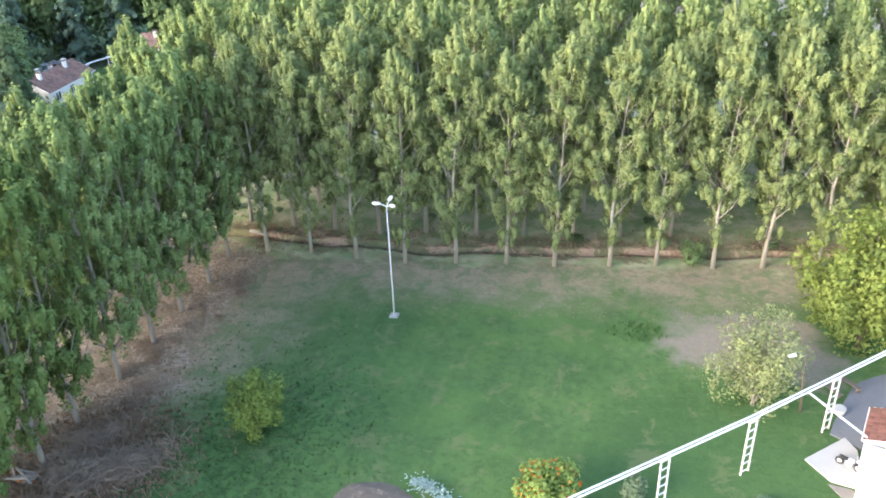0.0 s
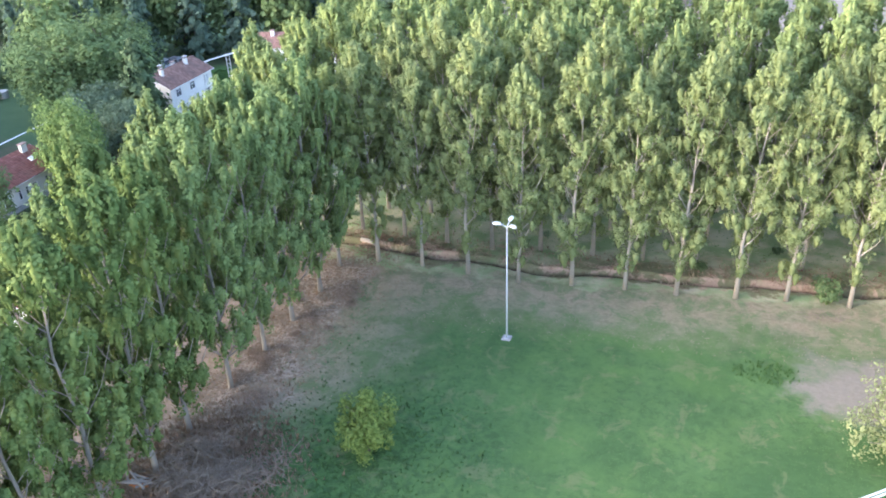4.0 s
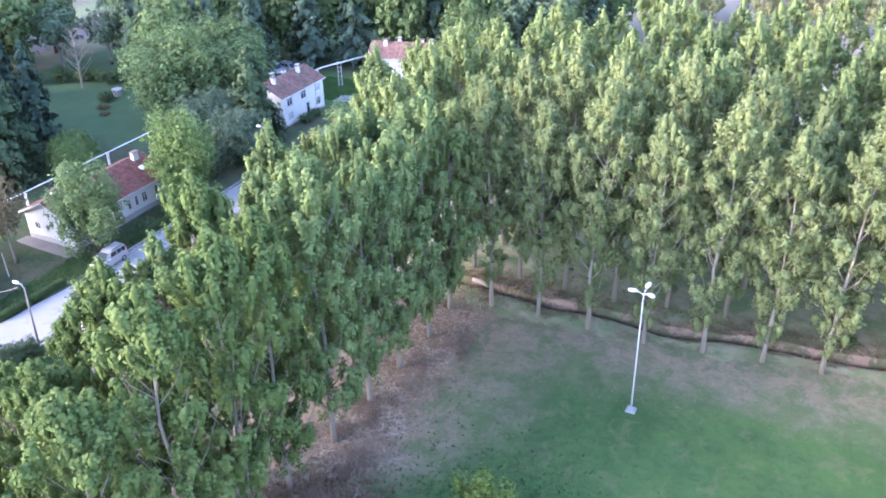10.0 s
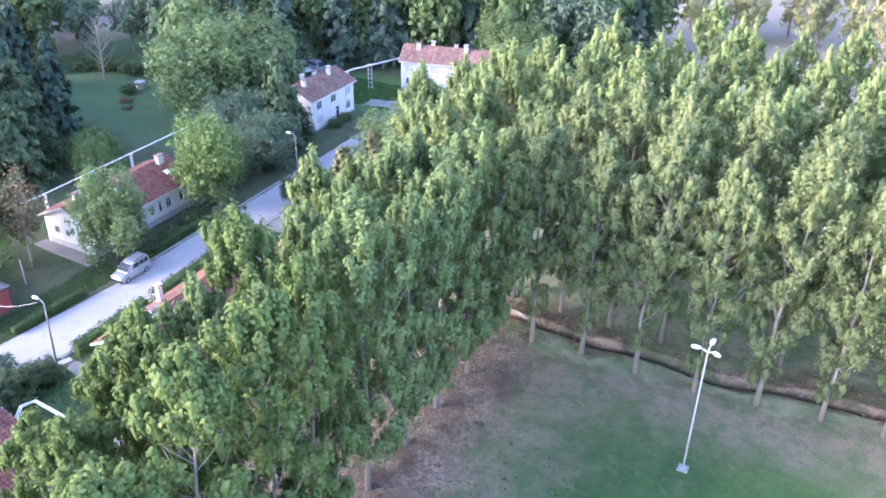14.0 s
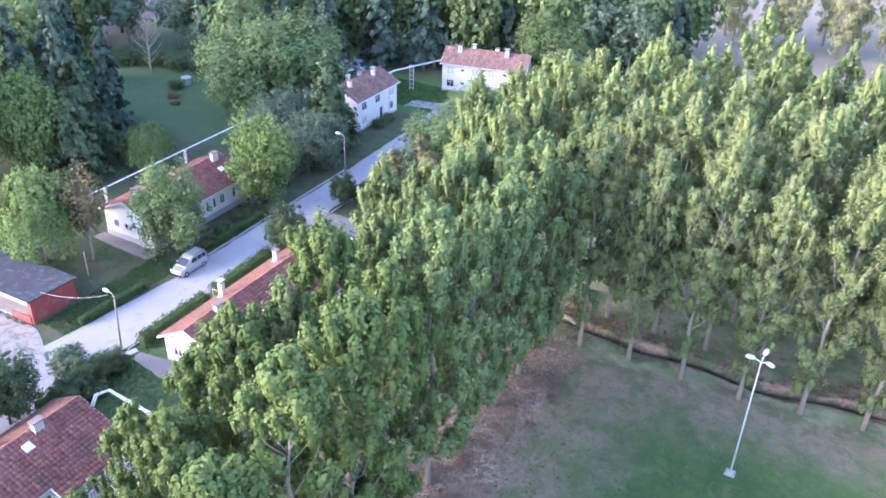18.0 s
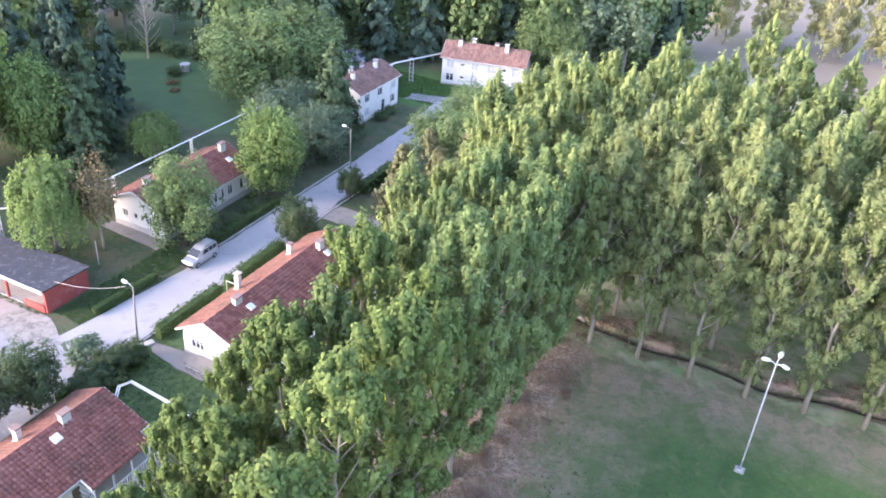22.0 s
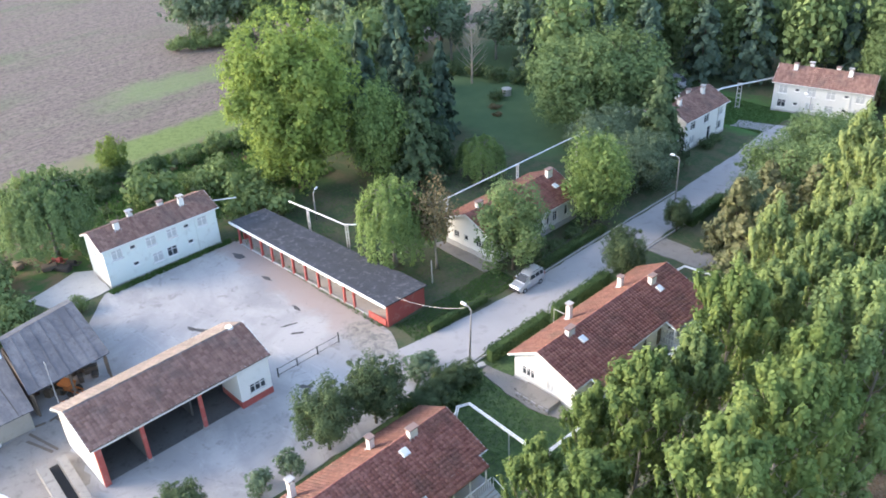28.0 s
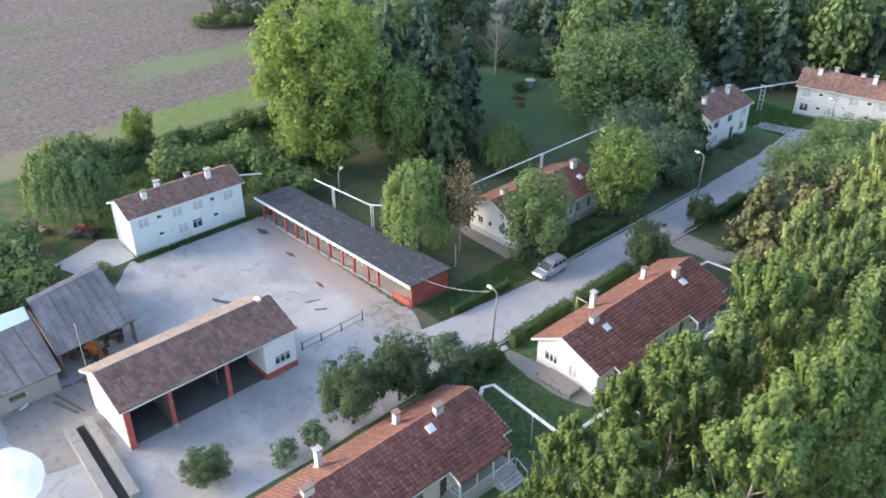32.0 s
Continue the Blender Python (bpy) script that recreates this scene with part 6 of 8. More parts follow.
# wood edge to the north and west
for x, y, k in ((-134, 119, "fargrey"), (-128.5, 121.5, "fargrey"), (-140, 113, "fargrey"), (-146, 108, "far"), (-152, 104, "far"), (-143, 101, "spruce2"), (-158, 100, "fargrey"), (-122, 124, "fargrey"), (-117, 128, "far"), (-114, 121, "spruce2"), (-111, 131, "far"), (-106, 127, "spruce"), (-103, 135, "far"), (-98, 132, "spruce"),
                (-95, 141, "far"), (-91.5, 137.5, "spruce"), (-88, 146, "far"), (-84, 143, "far"), (-79.5, 146.5, "spruce2"), (-76, 152, "far"), (-71, 147, "far"), (-68, 155, "far"), (-64.5, 149.5, "fargrey"), (-60, 158, "far"), (-58.5, 152, "fargrey"), (-109, 140, "far"), (-100, 147, "far"), (-92, 152, "far"), (-84, 156, "far"),
                (-76, 162, "far"), (-68, 165, "far"), (-120, 136, "far"), (-131, 133, "far"), (-60, 168, "fargrey"), (-54, 172, "far"), (-107, 117, "spruce2"), (-113, 112.5, "far"), (-101.5, 121, "spruce2"), (-66, 141, "round"), (-62, 134, "grey"), (-71, 140.5, "round"), (-53, 160, "spruce2"), (-150, 120, "far"), (-160, 116, "fargrey"), (-168, 108, "far"), (-178, 112, "far"), (-188.6, 81.5, "gbush"), (-187, 84, "gbush"), (-185.4, 86.5, "gbush"), (-184, 89, "gbush"), (-182.5, 91, "gbush"), (-181, 93.5, "gbush"), (-189, 85, "fargrey"), (-186.5, 89, "fargrey"), (-184, 94, "fargrey"), (-191, 88, "gbush"), (-188, 92, "gbush"), (-186, 97, "far"), (-180, 98, "far"), (-176, 104, "far"), (-148, 96, "spruce"), (-136, 97, "spruce2"), (-154, 110, "spruce"), (-132, 126, "far"), (-125, 117, "spruce2"), (-142, 132, "fargrey")):
    s = rnd.uniform(0.9, 1.15)
    plant(k, x, y, s, s * rnd.uniform(0.9, 1.12))
# right of the road
for k, x, y, s, sz in (("bcone", -65.2, 85.6, 1.1, 1.0), ("bcone", -61.5, 80.0, 1.0, 0.9), ("bcone", -60.8, 86.5, 1.1, 1.05), ("bcone", -64.6, 91.5, 1.05, 1.0), ("bcone", -60.5, 94.0, 1.1, 1.0), ("bcone", -65.5, 98.0, 1.0, 0.9), ("grey", -66.5, 92.5, 0.75, 0.95), ("round", -69.0, 101.5, 1.05, 0.7), ("dull", -67.5, 110.5, 0.62, 0.6), ("dull", -61.0, 98, 0.7, 0.75), ("grey", -63, 88.5, 0.8, 0.95), ("small", -71.2, 72.4, 0.85, 0.8), ("small", -72.4, 85.2, 0.74, 0.7), ("round", -66.5, 118.5, 0.8, 0.6),
                       ("small", -73.4, 32.6, 1.2, 1.1), ("small", -73.0, 37.6, 1.2, 1.12), ("mini", -73.3, 28.4, 0.95, 1.0), ("mini", -73.5, 25.6, 1.05, 0.85), ("small", -76.0, 19.6, 0.85, 0.45), ("mini", -75.0, 45.2, 1.6, 0.8), ("small", -71.0, 44.8, 0.7, 0.48), ("small", -70.7, 42.4, 0.8, 0.44), ("small", -70.9, 46.9, 0.62, 0.4)):
    plant(k, x, y, s, sz)
# hedges
for x0, y0, x1, y1, h, w, sd in ((-71.6, 50.9, -71.7, 59.9, 1.5, 1.1, 1), (-71.6, 60.8, -71.7, 70.3, 1.6, 1.2, 2), (-72.0, 87.2, -72.4, 95.5, 1.3, 1.2, 3), (-79.6, 50.3, -79.2, 58.6, 0.9, 0.9, 4), (-72.0, 39.5, -72.0, 47.6, 1.2, 1.1, 5), (-79.2, 68.0, -79.0, 79.5, 0.9, 1.0, 6)):
    hedge(x0, y0, x1, y1, h, w, sd)
# scrub west of the mint house and round the yard
for i in range(34):
    x, y = rnd.uniform(-140, -119), rnd.uniform(33, 66)
    if x > -121 and y < 47:
        continue
    s = rnd.uniform(0.4, 0.95)
    plant(rnd.choice(["shrub", "shrub", "wbush", "gbush", "rbush"]), x, y, s)
for k, x, y, s in (("gbush", -128, 44.8, 1.9), ("gbush", -125.0, 53.0, 1.6), ("ybush", -142.2, 45.8, 0.75), ("gbush", -115.5, 50.5, 1.3), ("gbush", -118.5, 54.5, 1.6), ("gbush", -113.0, 54.6, 1.3), ("gbush", -118.0, 19.5, 1.5), ("gbush", -114.0, 20.5, 1.2), ("gbush", -111, 26.6, 0.6), ("gbush", -121, 18, 1.6), ("gbush", -123.5, 22.0, 1.3), ("gbush", -112.8, 15, 1.6), ("gbush", -110.0, 19.3, 1.1),
                   ("shrub", -79.8, 68.5, 0.9), ("shrub", -80.5, 72.0, 0.9), ("shrub", -80.8, 75.5, 0.9), ("rbush", -79.4, 64.0, 0.9), ("rbush", -79.8, 69.8, 0.9), ("shrub", -83.0, 112.0, 0.8), ("shrub", -82.8, 109.0, 0.9), ("wbush", -78.0, 128.0, 0.8), ("wbush", -75.0, 128.5, 0.9), ("rbush", -117.0, 100.5, 1.7), ("rbush", -114.5, 98.5, 1.4), ("shrub", -119.5, 103.5, 1.0),
                   ("shrub", -70.9, 47.5, 0.9), ("shrub", -70.4, 44.3, 1.0), ("gbush", -71.2, 73.8, 0.6), ("shrub", -71.0, 75.0, 0.8), ("shrub", -130.5, 110.0, 1.6), ("shrub", -126.0, 110.5, 1.6), ("shrub", -122, 112, 1.5), ("shrub", -134.5, 108.0, 1.6), ("shrub", -118.0, 114.0, 1.5), ("shrub", -138, 104, 1.6)):
    plant(k, x, y, s, s * 0.55 if k == "rbush" else None)
for i in range(26):
    y = rnd.uniform(36, 74)
    plant(rnd.choice(["gbush", "shrub", "wbush"]), -141.5 + 0.2 * (y - 40) + rnd.uniform(-1.2, 1.2), y, rnd.uniform(0.7, 1.15))

# meadow plants
plant("ybush", -24.3, 46.4, 1.0, 1.0, 20, "upright yellow-green bush alone in the meadow")
yt = broadleaf(61, 13.2, 6.2, 0.8, YELLOW, 60, 260, 0.32, 0.3, 0.32, label="large yellow-green tree at the meadow corner")
yt.matrix_basis = pose(22.9, 67.5, 0) @ Matrix.Diagonal((0.93, 0.93, 0.95, 1))
pt = broadleaf(62, 8.8, 3.8, 0.3, PALELEAF, 44, 130, 0.21, 0.16, 0.36, bark=BARK_GREY, label="pale thin-leaved tree with an open crown")
pt.matrix_basis = pose(13.4, 57.6, 0)
ot = broadleaf(63, 3.4, 2.4, 0.5, PLANE, 22, 110, 0.26, 0.09, 0.36, label="small shrub tree covered with orange blossom")
rngf = np.random.default_rng(5)
fp, fd = shell(rngf, 190, (0, 0, 2.1), (2.3, 2.3, 1.5), 0.85)
fp = fp[fp[:, 2] > 1.4]
part("blossom", leaf_mesh("blossom", fp, 0.26, fd[:len(fp)] * 0 + np.array([0, 0, 1.0]), rngf, FLOWER), None, ot)
ot.matrix_basis = pose(-1.2, 43.3, 0)
plant("mini", 4.6, 45.2, 0.8, 0.9, label="thin yellowing sapling in the meadow")
plant("wbush", 13.6, 46.4, 0.9, 0.6)
plant("gbush", 9.0, 79.6, 0.7, 0.8)

# low bushes between the rear rows
for i in range(34):
    x = rnd.uniform(-46, 30)
    plant(rnd.choice(["shrub", "wbush", "wbush"]), x, row_line(x) + rnd.choice([4.6, 9.2, 15.2, 21.0]) + rnd.uniform(-1, 1), rnd.uniform(0.3, 0.6))

# dead bare tree in the park
dead = thing("dead_tree", "bare pale dead tree on the park lawn", "tree", at=pose(-128.3, 106.6, 0))
part("trunk", Geo().tube([(0, 0, -0.1), (0.1, 0, 3), (0.0, 0.2, 6), (0.2, 0.1, 10.5)], [0.22, 0.18, 0.12, 0.03], 8), BARK, dead)
br = Geo()
for i in range(26):
    z = 1.8 + i * 0.32
    a = i * 2.4
    r = 3.4 * (1 - i / 34)
    p1 = (r * 0.6 * math.cos(a), r * 0.6 * math.sin(a), z + r * 0.55)
    br.tube([(0.05, 0.05, z), p1, (r * math.cos(a + 0.2), r * math.sin(a + 0.2), z + r * 1.1)], [0.06, 0.04, 0.012], 5)
    br.tube([p1, (r * math.cos(a - 0.5), r * math.sin(a - 0.5), z + r * 1.0)], [0.03, 0.01], 4)
part("bough", br, BARK, dead)


# ---- ground cover ----
def blades(name, label, n, place, material, h, seed, wide=0.05, cat="grass", leaves=3):
    rng = np.random.default_rng(seed)
    pts = place(rng, n)
    k = leaves
    p = np.repeat(pts, k, 0)
    m = len(p)
    a = rng.uniform(0, 6.28, m)
    hh = h * rng.uniform(0.5, 1.3, m)
    lean = rng.uniform(0.1, 0.8, m) * hh
    dirv = np.stack([np.cos(a), np.sin(a), 0 * a], 1)
    side = np.stack([-np.sin(a), np.cos(a), 0 * a], 1) * (wide * rng.uniform(0.6, 1.4, m))[:, None]
    base = p + rng.normal(0, 0.06, (m, 3)) * np.array([1, 1, 0])
    tip = base + dirv * lean[:, None] + np.stack([0 * a, 0 * a, hh], 1)
    v = np.stack([base - side, base + side, tip], 1).reshape(-1, 3)
    ob = new(name, arrays(name, v, np.arange(3 * m).reshape(m, 3), material))
    return tagged(ob, label, cat, kind="stuff")


def on_ground(x, y):
    return np.array([lift(float(a), float(b)) for a, b in zip(x, y)])


def spread(x0, x1, y0, y1, keep=None):
    def f(rng, n):
        x, y = rng.uniform(x0, x1, n), rng.uniform(y0, y1, n)
        if keep:
            m = keep(x, y, rng)
            x, y = x[m], y[m]
        return np.stack([x, y, on_ground(x, y) - 0.02], 1)
    return f


ROWN = lambda x: 74.3 + np.maximum(0, x + 20) * 0.155
blades("grass", "lush green meadow grass", 20000, spread(-34, 26, 36, 76, lambda x, y, r: (y < ROWN(x) - 4 - r.uniform(0, 9, len(x))) & ((x - 13.5) ** 2 / 60 + (y - 66) ** 2 / 28 > r.uniform(0.6, 1.4, len(x)))), GRASS, 0.08, 1, 0.03)
blades("tall_grass", "tall weedy grass in the meadow", 5000, spread(-34, -6, 36, 56, lambda x, y, r: r.uniform(0, 1, len(x)) < np.exp(-((x + 24) / 7) ** 2 - ((y - 43) / 8) ** 2) * 1.2), GRASS, 0.12, 2, 0.04)
blades("tall_grass", "dark rank weeds on the shaded side of the meadow", 9000, spread(-37, -12, 34, 62, lambda x, y, r: r.uniform(0, 1, len(x)) < np.exp(-((x + 26) / 7) ** 2 - ((y - 46) / 9) ** 2) * (0.55 + 0.45 * np.sin(x * 1.7 + 0.6 * y) * np.sin(y * 1.9 - 0.5 * x))), WEED, 0.16, 22, 0.07)
blades("grass_clump", "dark green clump of tall grass", 330, spread(0.5, 7.5, 64.2, 68.2, lambda x, y, r: ((x - 4) / 3.3) ** 2 + ((y - 66.2) / 1.9) ** 2 < r.uniform(0.4, 1, len(x))), GRASS, 0.3, 3, 0.05)
blades("dry_grass", "dry pale grass along the tree rows", 6000, spread(-38, 40, 60, 82, lambda x, y, r: (y > ROWN(x) - 10) & (y < ROWN(x) + 2)), DRYGRASS, 0.1, 4, 0.04)
blades("dead_fern", "rust-brown dead fern along the ditch", 6000, spread(-43, 44, 74, 92, lambda x, y, r: (y > ROWN(x) + 3.6) & (y < ROWN(x) + 6.2 + r.uniform(0, 2, len(x)))), RUST, 0.32, 5, 0.05)
blades("dead_fern", "tufts of dry fern hanging over the ditch", 2600, spread(-43, 44, 74, 90, lambda x, y, r: (abs(y - ROWN(x) - 2.9) < 1.1) & (np.sin(x * 0.9) + np.sin(x * 0.37 + 2.0) + r.normal(0, 0.3, len(x)) > 0.5)), DRYGRASS, 0.45, 45, 0.06)
blades("dead_fern", "dull brown litter beside the western poplars", 3000, spread(-42, -33.5, 38, 78, lambda x, y, r: r.uniform(0, 1, len(x)) < 0.8), DRYGRASS, 0.1, 6, 0.06)
blades("leaf_litter", "pale dry leaf litter under the poplars", 9000, spread(-56, -36, 20, 74), DRYGRASS, 0.12, 7, 0.06, "litter")
lr = np.random.default_rng(44)
lx = np.where(lr.uniform(0, 1, 11000) < 0.7, lr.normal(-37.6, 2.6, 11000), lr.uniform(-54, -36, 11000))
ly = lr.uniform(24, 80, 11000)
lp = np.stack([lx, ly, on_ground(lx, ly) + lr.uniform(0.0, 0.06, 11000)], 1)
fallen = new("fallen_leaves", leaf_mesh("fallen_leaves", lp, 0.17, np.tile([0, 0, 1.0], (11000, 1)), lr, RUST))
tagged(fallen, "rust-brown fallen leaves under the western poplars", "litter", kind="stuff")
blades("undergrowth", "green undergrowth behind the ditch", 4500, spread(-50, 44, 82, 108, lambda x, y, r: y > ROWN(x) + 8), GRASS, 0.1, 8, 0.09)
blades("lawn_grass", "shaded lawn grass by the houses", 5000, spread(-72, -57.5, 40, 51, lambda x, y, r: (x > -71) & (y > 41)), GRASS, 0.12, 9, 0.04)
blades("lawn_grass", "rough lawn grass beside the road", 5000, spread(-83, -79, 48.5, 64), GRASS, 0.14, 10, 0.04)
blades("tall_grass", "rank green grass between the brambles", 9000, spread(-142, -118, 32, 68), GRASS, 0.5, 14, 0.09)
blades("lawn_grass", "bright lawn grass before the white house", 7000, spread(-92, -79, 118.5, 129), GRASS, 0.14, 15, 0.06)
blades("lawn_grass", "thin shaded grass behind the shed", 5000, spread(-113, -79.5, 54.5, 80), GRASS, 0.12, 12, 0.05)
blades("weeds", "weeds along the front of the open shed", 700, spread(-112, -84, 47.2, 47.9), GRASS, 0.25, 13, 0.06, "weeds")
blades("weeds", "weeds along the foot of the mint house", 1500, spread(-112.3, -111.3, 30.5, 46.5), GRASS, 0.35, 11, 0.07, "weeds")


# ---- lamps ----
def flood_mast(x, y, turn):
    m = thing("flood_mast", "tall white lamp mast with three heads", "lamp mast", at=pose(x, y, 0.0, 0, 0, turn))
    part("base", Geo().bev(-0.42, -0.42, -0.25, 0.42, 0.42, 0.12, 0.05), CONCRETE, m)
    part("base_plate", Geo().bev(-0.25, -0.25, 0.12, 0.25, 0.25, 0.16, 0.01), STEEL, m)
    part("pole", Geo().tube([(0, 0, 0.16), (0, 0, 6.0), (0, 0, 11.7)], [0.085, 0.066, 0.05], 12), STEELW, m, smooth=True)
    for k in range(3):
        a = radians(120 * k + 83)
        c, s = math.cos(a), math.sin(a)
        arm = part("arm", Geo().tube([(0, 0, 11.55), (0.3 * c, 0.3 * s, 11.8), (0.6 * c, 0.6 * s, 11.9)], 0.045, 8), LAMPW, m, smooth=True)
        hd = Geo()
        n = 10
        rings = [(0.0, 0.06), (0.15, 0.17), (0.5, 0.21), (0.8, 0.15), (0.9, 0.03)]
        v, f = [], []
        for d, r in rings:
            for i in range(n):
                w = 2 * math.pi * i / n
                v.append(((0.5 + 0.85 * d) * c - r * math.cos(w) * s, (0.5 + 0.85 * d) * s + r * math.cos(w) * c, 11.97 + 0.09 * d + 0.75 * r * math.sin(w)))
        for i in range(len(rings) - 1):
            f += [(i * n + j, i * n + (j + 1) % n, (i + 1) * n + (j + 1) % n, (i + 1) * n + j) for j in range(n)]
        f += [tuple(range(n))[::-1], tuple(range((len(rings) - 1) * n, len(rings) * n))]
        hd.add(v, f)
        part("lamp_head", hd, LAMPW, arm, smooth=True)
    return m


flood_mast(-18.6, 64.5, 0)


def street_lamp(x, y, h, turn, lean, label, stuff=None):
    m = thing("street_lamp", label, "street lamp", "street lamps", at=pose(x, y, 0, 0, lean, turn))
    part("pole", Geo().tube([(0, 0, -0.2), (0, 0, h * 0.6), (0, 0, h)], [0.11, 0.09, 0.06], 10), stuff or POLEM, m, smooth=True)
    part("arm", Geo().tube([(0, 0, h - 0.1), (0.3, 0, h + 0.2), (0.8, 0, h + 0.25)], 0.035, 8), STEEL, m)
    hd = part("lamp_head", Geo().bev(0.7, -0.14, h + 0.17, 1.35, 0.14, h + 0.36, 0.06), LAMPW, m)
    part("diffuser", Geo().bev(0.8, -0.1, h + 0.12, 1.28, 0.1, h + 0.17, 0.02), PIPE, hd)
    return m


street_lamp(-73.15, 49.8, 6.3, 180, -4, "grey steel street lamp leaning over the road")
street_lamp(-76.9, 91.9, 6.0, 180, 0, "grey steel street lamp by the far hedge")
street_lamp(17.0, 57.5, 5.6, 200, 6, "thin leaning wooden garden lamp post", WOOD)
street_lamp(-108.3, 57.2, 3.8, 120, 0, "short white lamp post behind the shed")
street_lamp(-74.4, 122.5, 5.8, 160, 0, "pale street lamp before the white house")
post = part("garden_post", Geo().tube([(0, 0, -0.1), (0, 0, 3.0)], [0.08, 0.06], 8), KERB)
post.matrix_basis = pose(-86.1, 57.0, 0)
tagged(post, "plain grey concrete post on the lawn", "post")
mastp = thing("antenna_mast", "thin bare antenna mast beside the barn", "mast", at=pose(-94.6, 17.8, 0))
part("pole", Geo().tube([(0, 0, -0.1), (0, 0, 6.8)], [0.06, 0.03], 8), STEEL, mastp)
part("bracket", Geo().tube([(-0.3, 0, 6.6), (0.3, 0, 6.6)], 0.02, 6), STEEL, mastp)


def wire(name, label, a, b, sag, r=0.018, material=None):
    pts = []
    for i in range(13):
        k = i / 12
        pts.append((a[0] + (b[0] - a[0]) * k, a[1] + (b[1] - a[1]) * k, a[2] + (b[2] - a[2]) * k - sag * 4 * k * (1 - k)))
    w = part(name, Geo().tube(pts, r, 5), material or CABLE)
    return tagged(w, label, "cable")


wire("power_cable", "pale power cable from shed to street lamp", (-83.5, 49.5, 3.0), (-73.6, 49.8, 6.1), 0.5, 0.022, KERB)
wire("power_cable", "thin black cable between street lamps", (-73.6, 49.8, 6.2), (-77.3, 91.9, 5.9), 0.8)
wire("power_cable", "thin cable from street lamp to garden", (-77.6, 91.9, 5.8), (-84, 92, 5.0), 0.4)


# ---- district heating pipes on lattice posts ----
def lattice_post(x, y, h, turn, label="pale ladder-like concrete pipe support", w=0.3):
    p = thing("pipe_support", label, "pipe support", "pipe supports", at=pose(x, y, 0, 0, 0, turn))
    for s in (-1, 1):
        part("upright", Geo().bev(s * w - 0.06, -0.06, -0.2, s * w + 0.06, 0.06, h, 0.015), LATTICE, p)
    n = max(3, round(h / 0.7))
    for i in range(n):
        z = 0.3 + (h - 0.45) * i / (n - 1)
        part("rung", Geo().bev(0.05 - w, -0.045, z - 0.04, w - 0.05, 0.045, z + 0.04, 0.01), LATTICE, p)
    part("cross_beam", Geo().bev(-w - 0.2, -0.09, h, w + 0.2, 0.09, h + 0.1, 0.02), LATTICE, p)
    return p


def pipe_run(label, pts, gap=0.26, r=0.07):
    """Two clad pipes side by side along a line, with cladding bands."""
    run = thing("heating_pipe", label, "pipe", "heating pipes")
    pts = [Vector(p) for p in pts]
    sides = []
    for i in range(len(pts)):
        d = Vector((0, 0, 0))
        if i:
            d += (pts[i] - pts[i - 1]).normalized()
        if i < len(pts) - 1:
            d += (pts[i + 1] - pts[i]).normalized()
        sides.append(Vector((-d.y, d.x, 0)).normalized())
    for s in (-1, 1):
        ln = [p + q * (s * gap / 2) for p, q in zip(pts, sides)]
        part("pipe", Geo().tube(ln, r, 10), PIPE, run, smooth=True)
        for a, b in zip(ln, ln[1:]):
            n = int((b - a).length / 3)
            for i in range(n):
                c = a + (b - a) * ((i + 0.5) / max(1, n))
                u = (b - a).normalized() * 0.05
                part("cladding_band", Geo().tube([c - u, c + u], r + 0.012, 10), STEEL, run)
    return run


pipe_run("pair of white heating pipes high over the meadow", [(-9.5, 30.1, 5.25), (1.6, 40.2, 5.25), (12.2, 49.6, 5.25), (22.2, 59.0, 5.25), (33.0, 69.2, 5.25)])
pipe_run("white branch pipe down to the small house", [(16.3, 53.4, 5.1), (20.4, 51.8, 2.95)], 0.11, 0.045)
for x, y in ((6.4, 44.5), (12.3, 49.6), (18.6, 55.6), (26.5, 63.2)):
    lattice_post(x, y, 5.0, 45, w=0.38)
pipe_run("white heating pipes along the northern trees", [(-60.0, 96.0, 4.2), (-47.0, 97.7, 4.2), (-34.0, 98.9, 4.2), (-8.7, 100.3, 4.2), (7.0, 100.6, 4.2), (40.0, 103.0, 4.2)], 0.3, 0.1)
for x, y in ((-50.2, 97.2), (-45.0, 97.9), (-36.0, 98.7), (-20.0, 99.7), (-4.0, 100.4), (12, 100.9)):
    lattice_post(x, y, 4.0, 85, "white pipe support among the poplars")
pipe_run("white heating pipes behind the bungalow garden", [(-65.2, 39.9, 3.2), (-66.4, 41.6, 3.3), (-66.0, 42.6, 3.3), (-58.4, 42.2, 3.3), (-57.3, 42.9, 3.3), (-57.1, 50.0, 3.3), (-57.3, 66.0, 3.3), (-58.0, 75.0, 3.3), (-64.6, 74.2, 3.3), (-65.0, 71.5, 3.3)], 0.2, 0.065)
for x, y, t in ((-57.3, 42.6, 45), (-57.1, 52.0, 0), (-57.2, 61.0, 0), (-58.0, 74.6, 45)):
    lattice_post(x, y, 3.1, t)
pole = part("pipe_prop", Geo().tube([(0, 0, -0.1), (0, 0, 3.2)], 0.06, 8), STEEL)
pole.matrix_basis = pose(-61.0, 42.2, 0)
tagged(pole, "thin steel prop under the pipes", "prop")
pole = part("pipe_prop", Geo().tube([(0, 0, -0.1), (0, 0, 3.2)], 0.06, 8), STEEL)
pole.matrix_basis = pose(-61.6, 74.5, 0)
tagged(pole, "thin steel prop under the pipes", "prop")
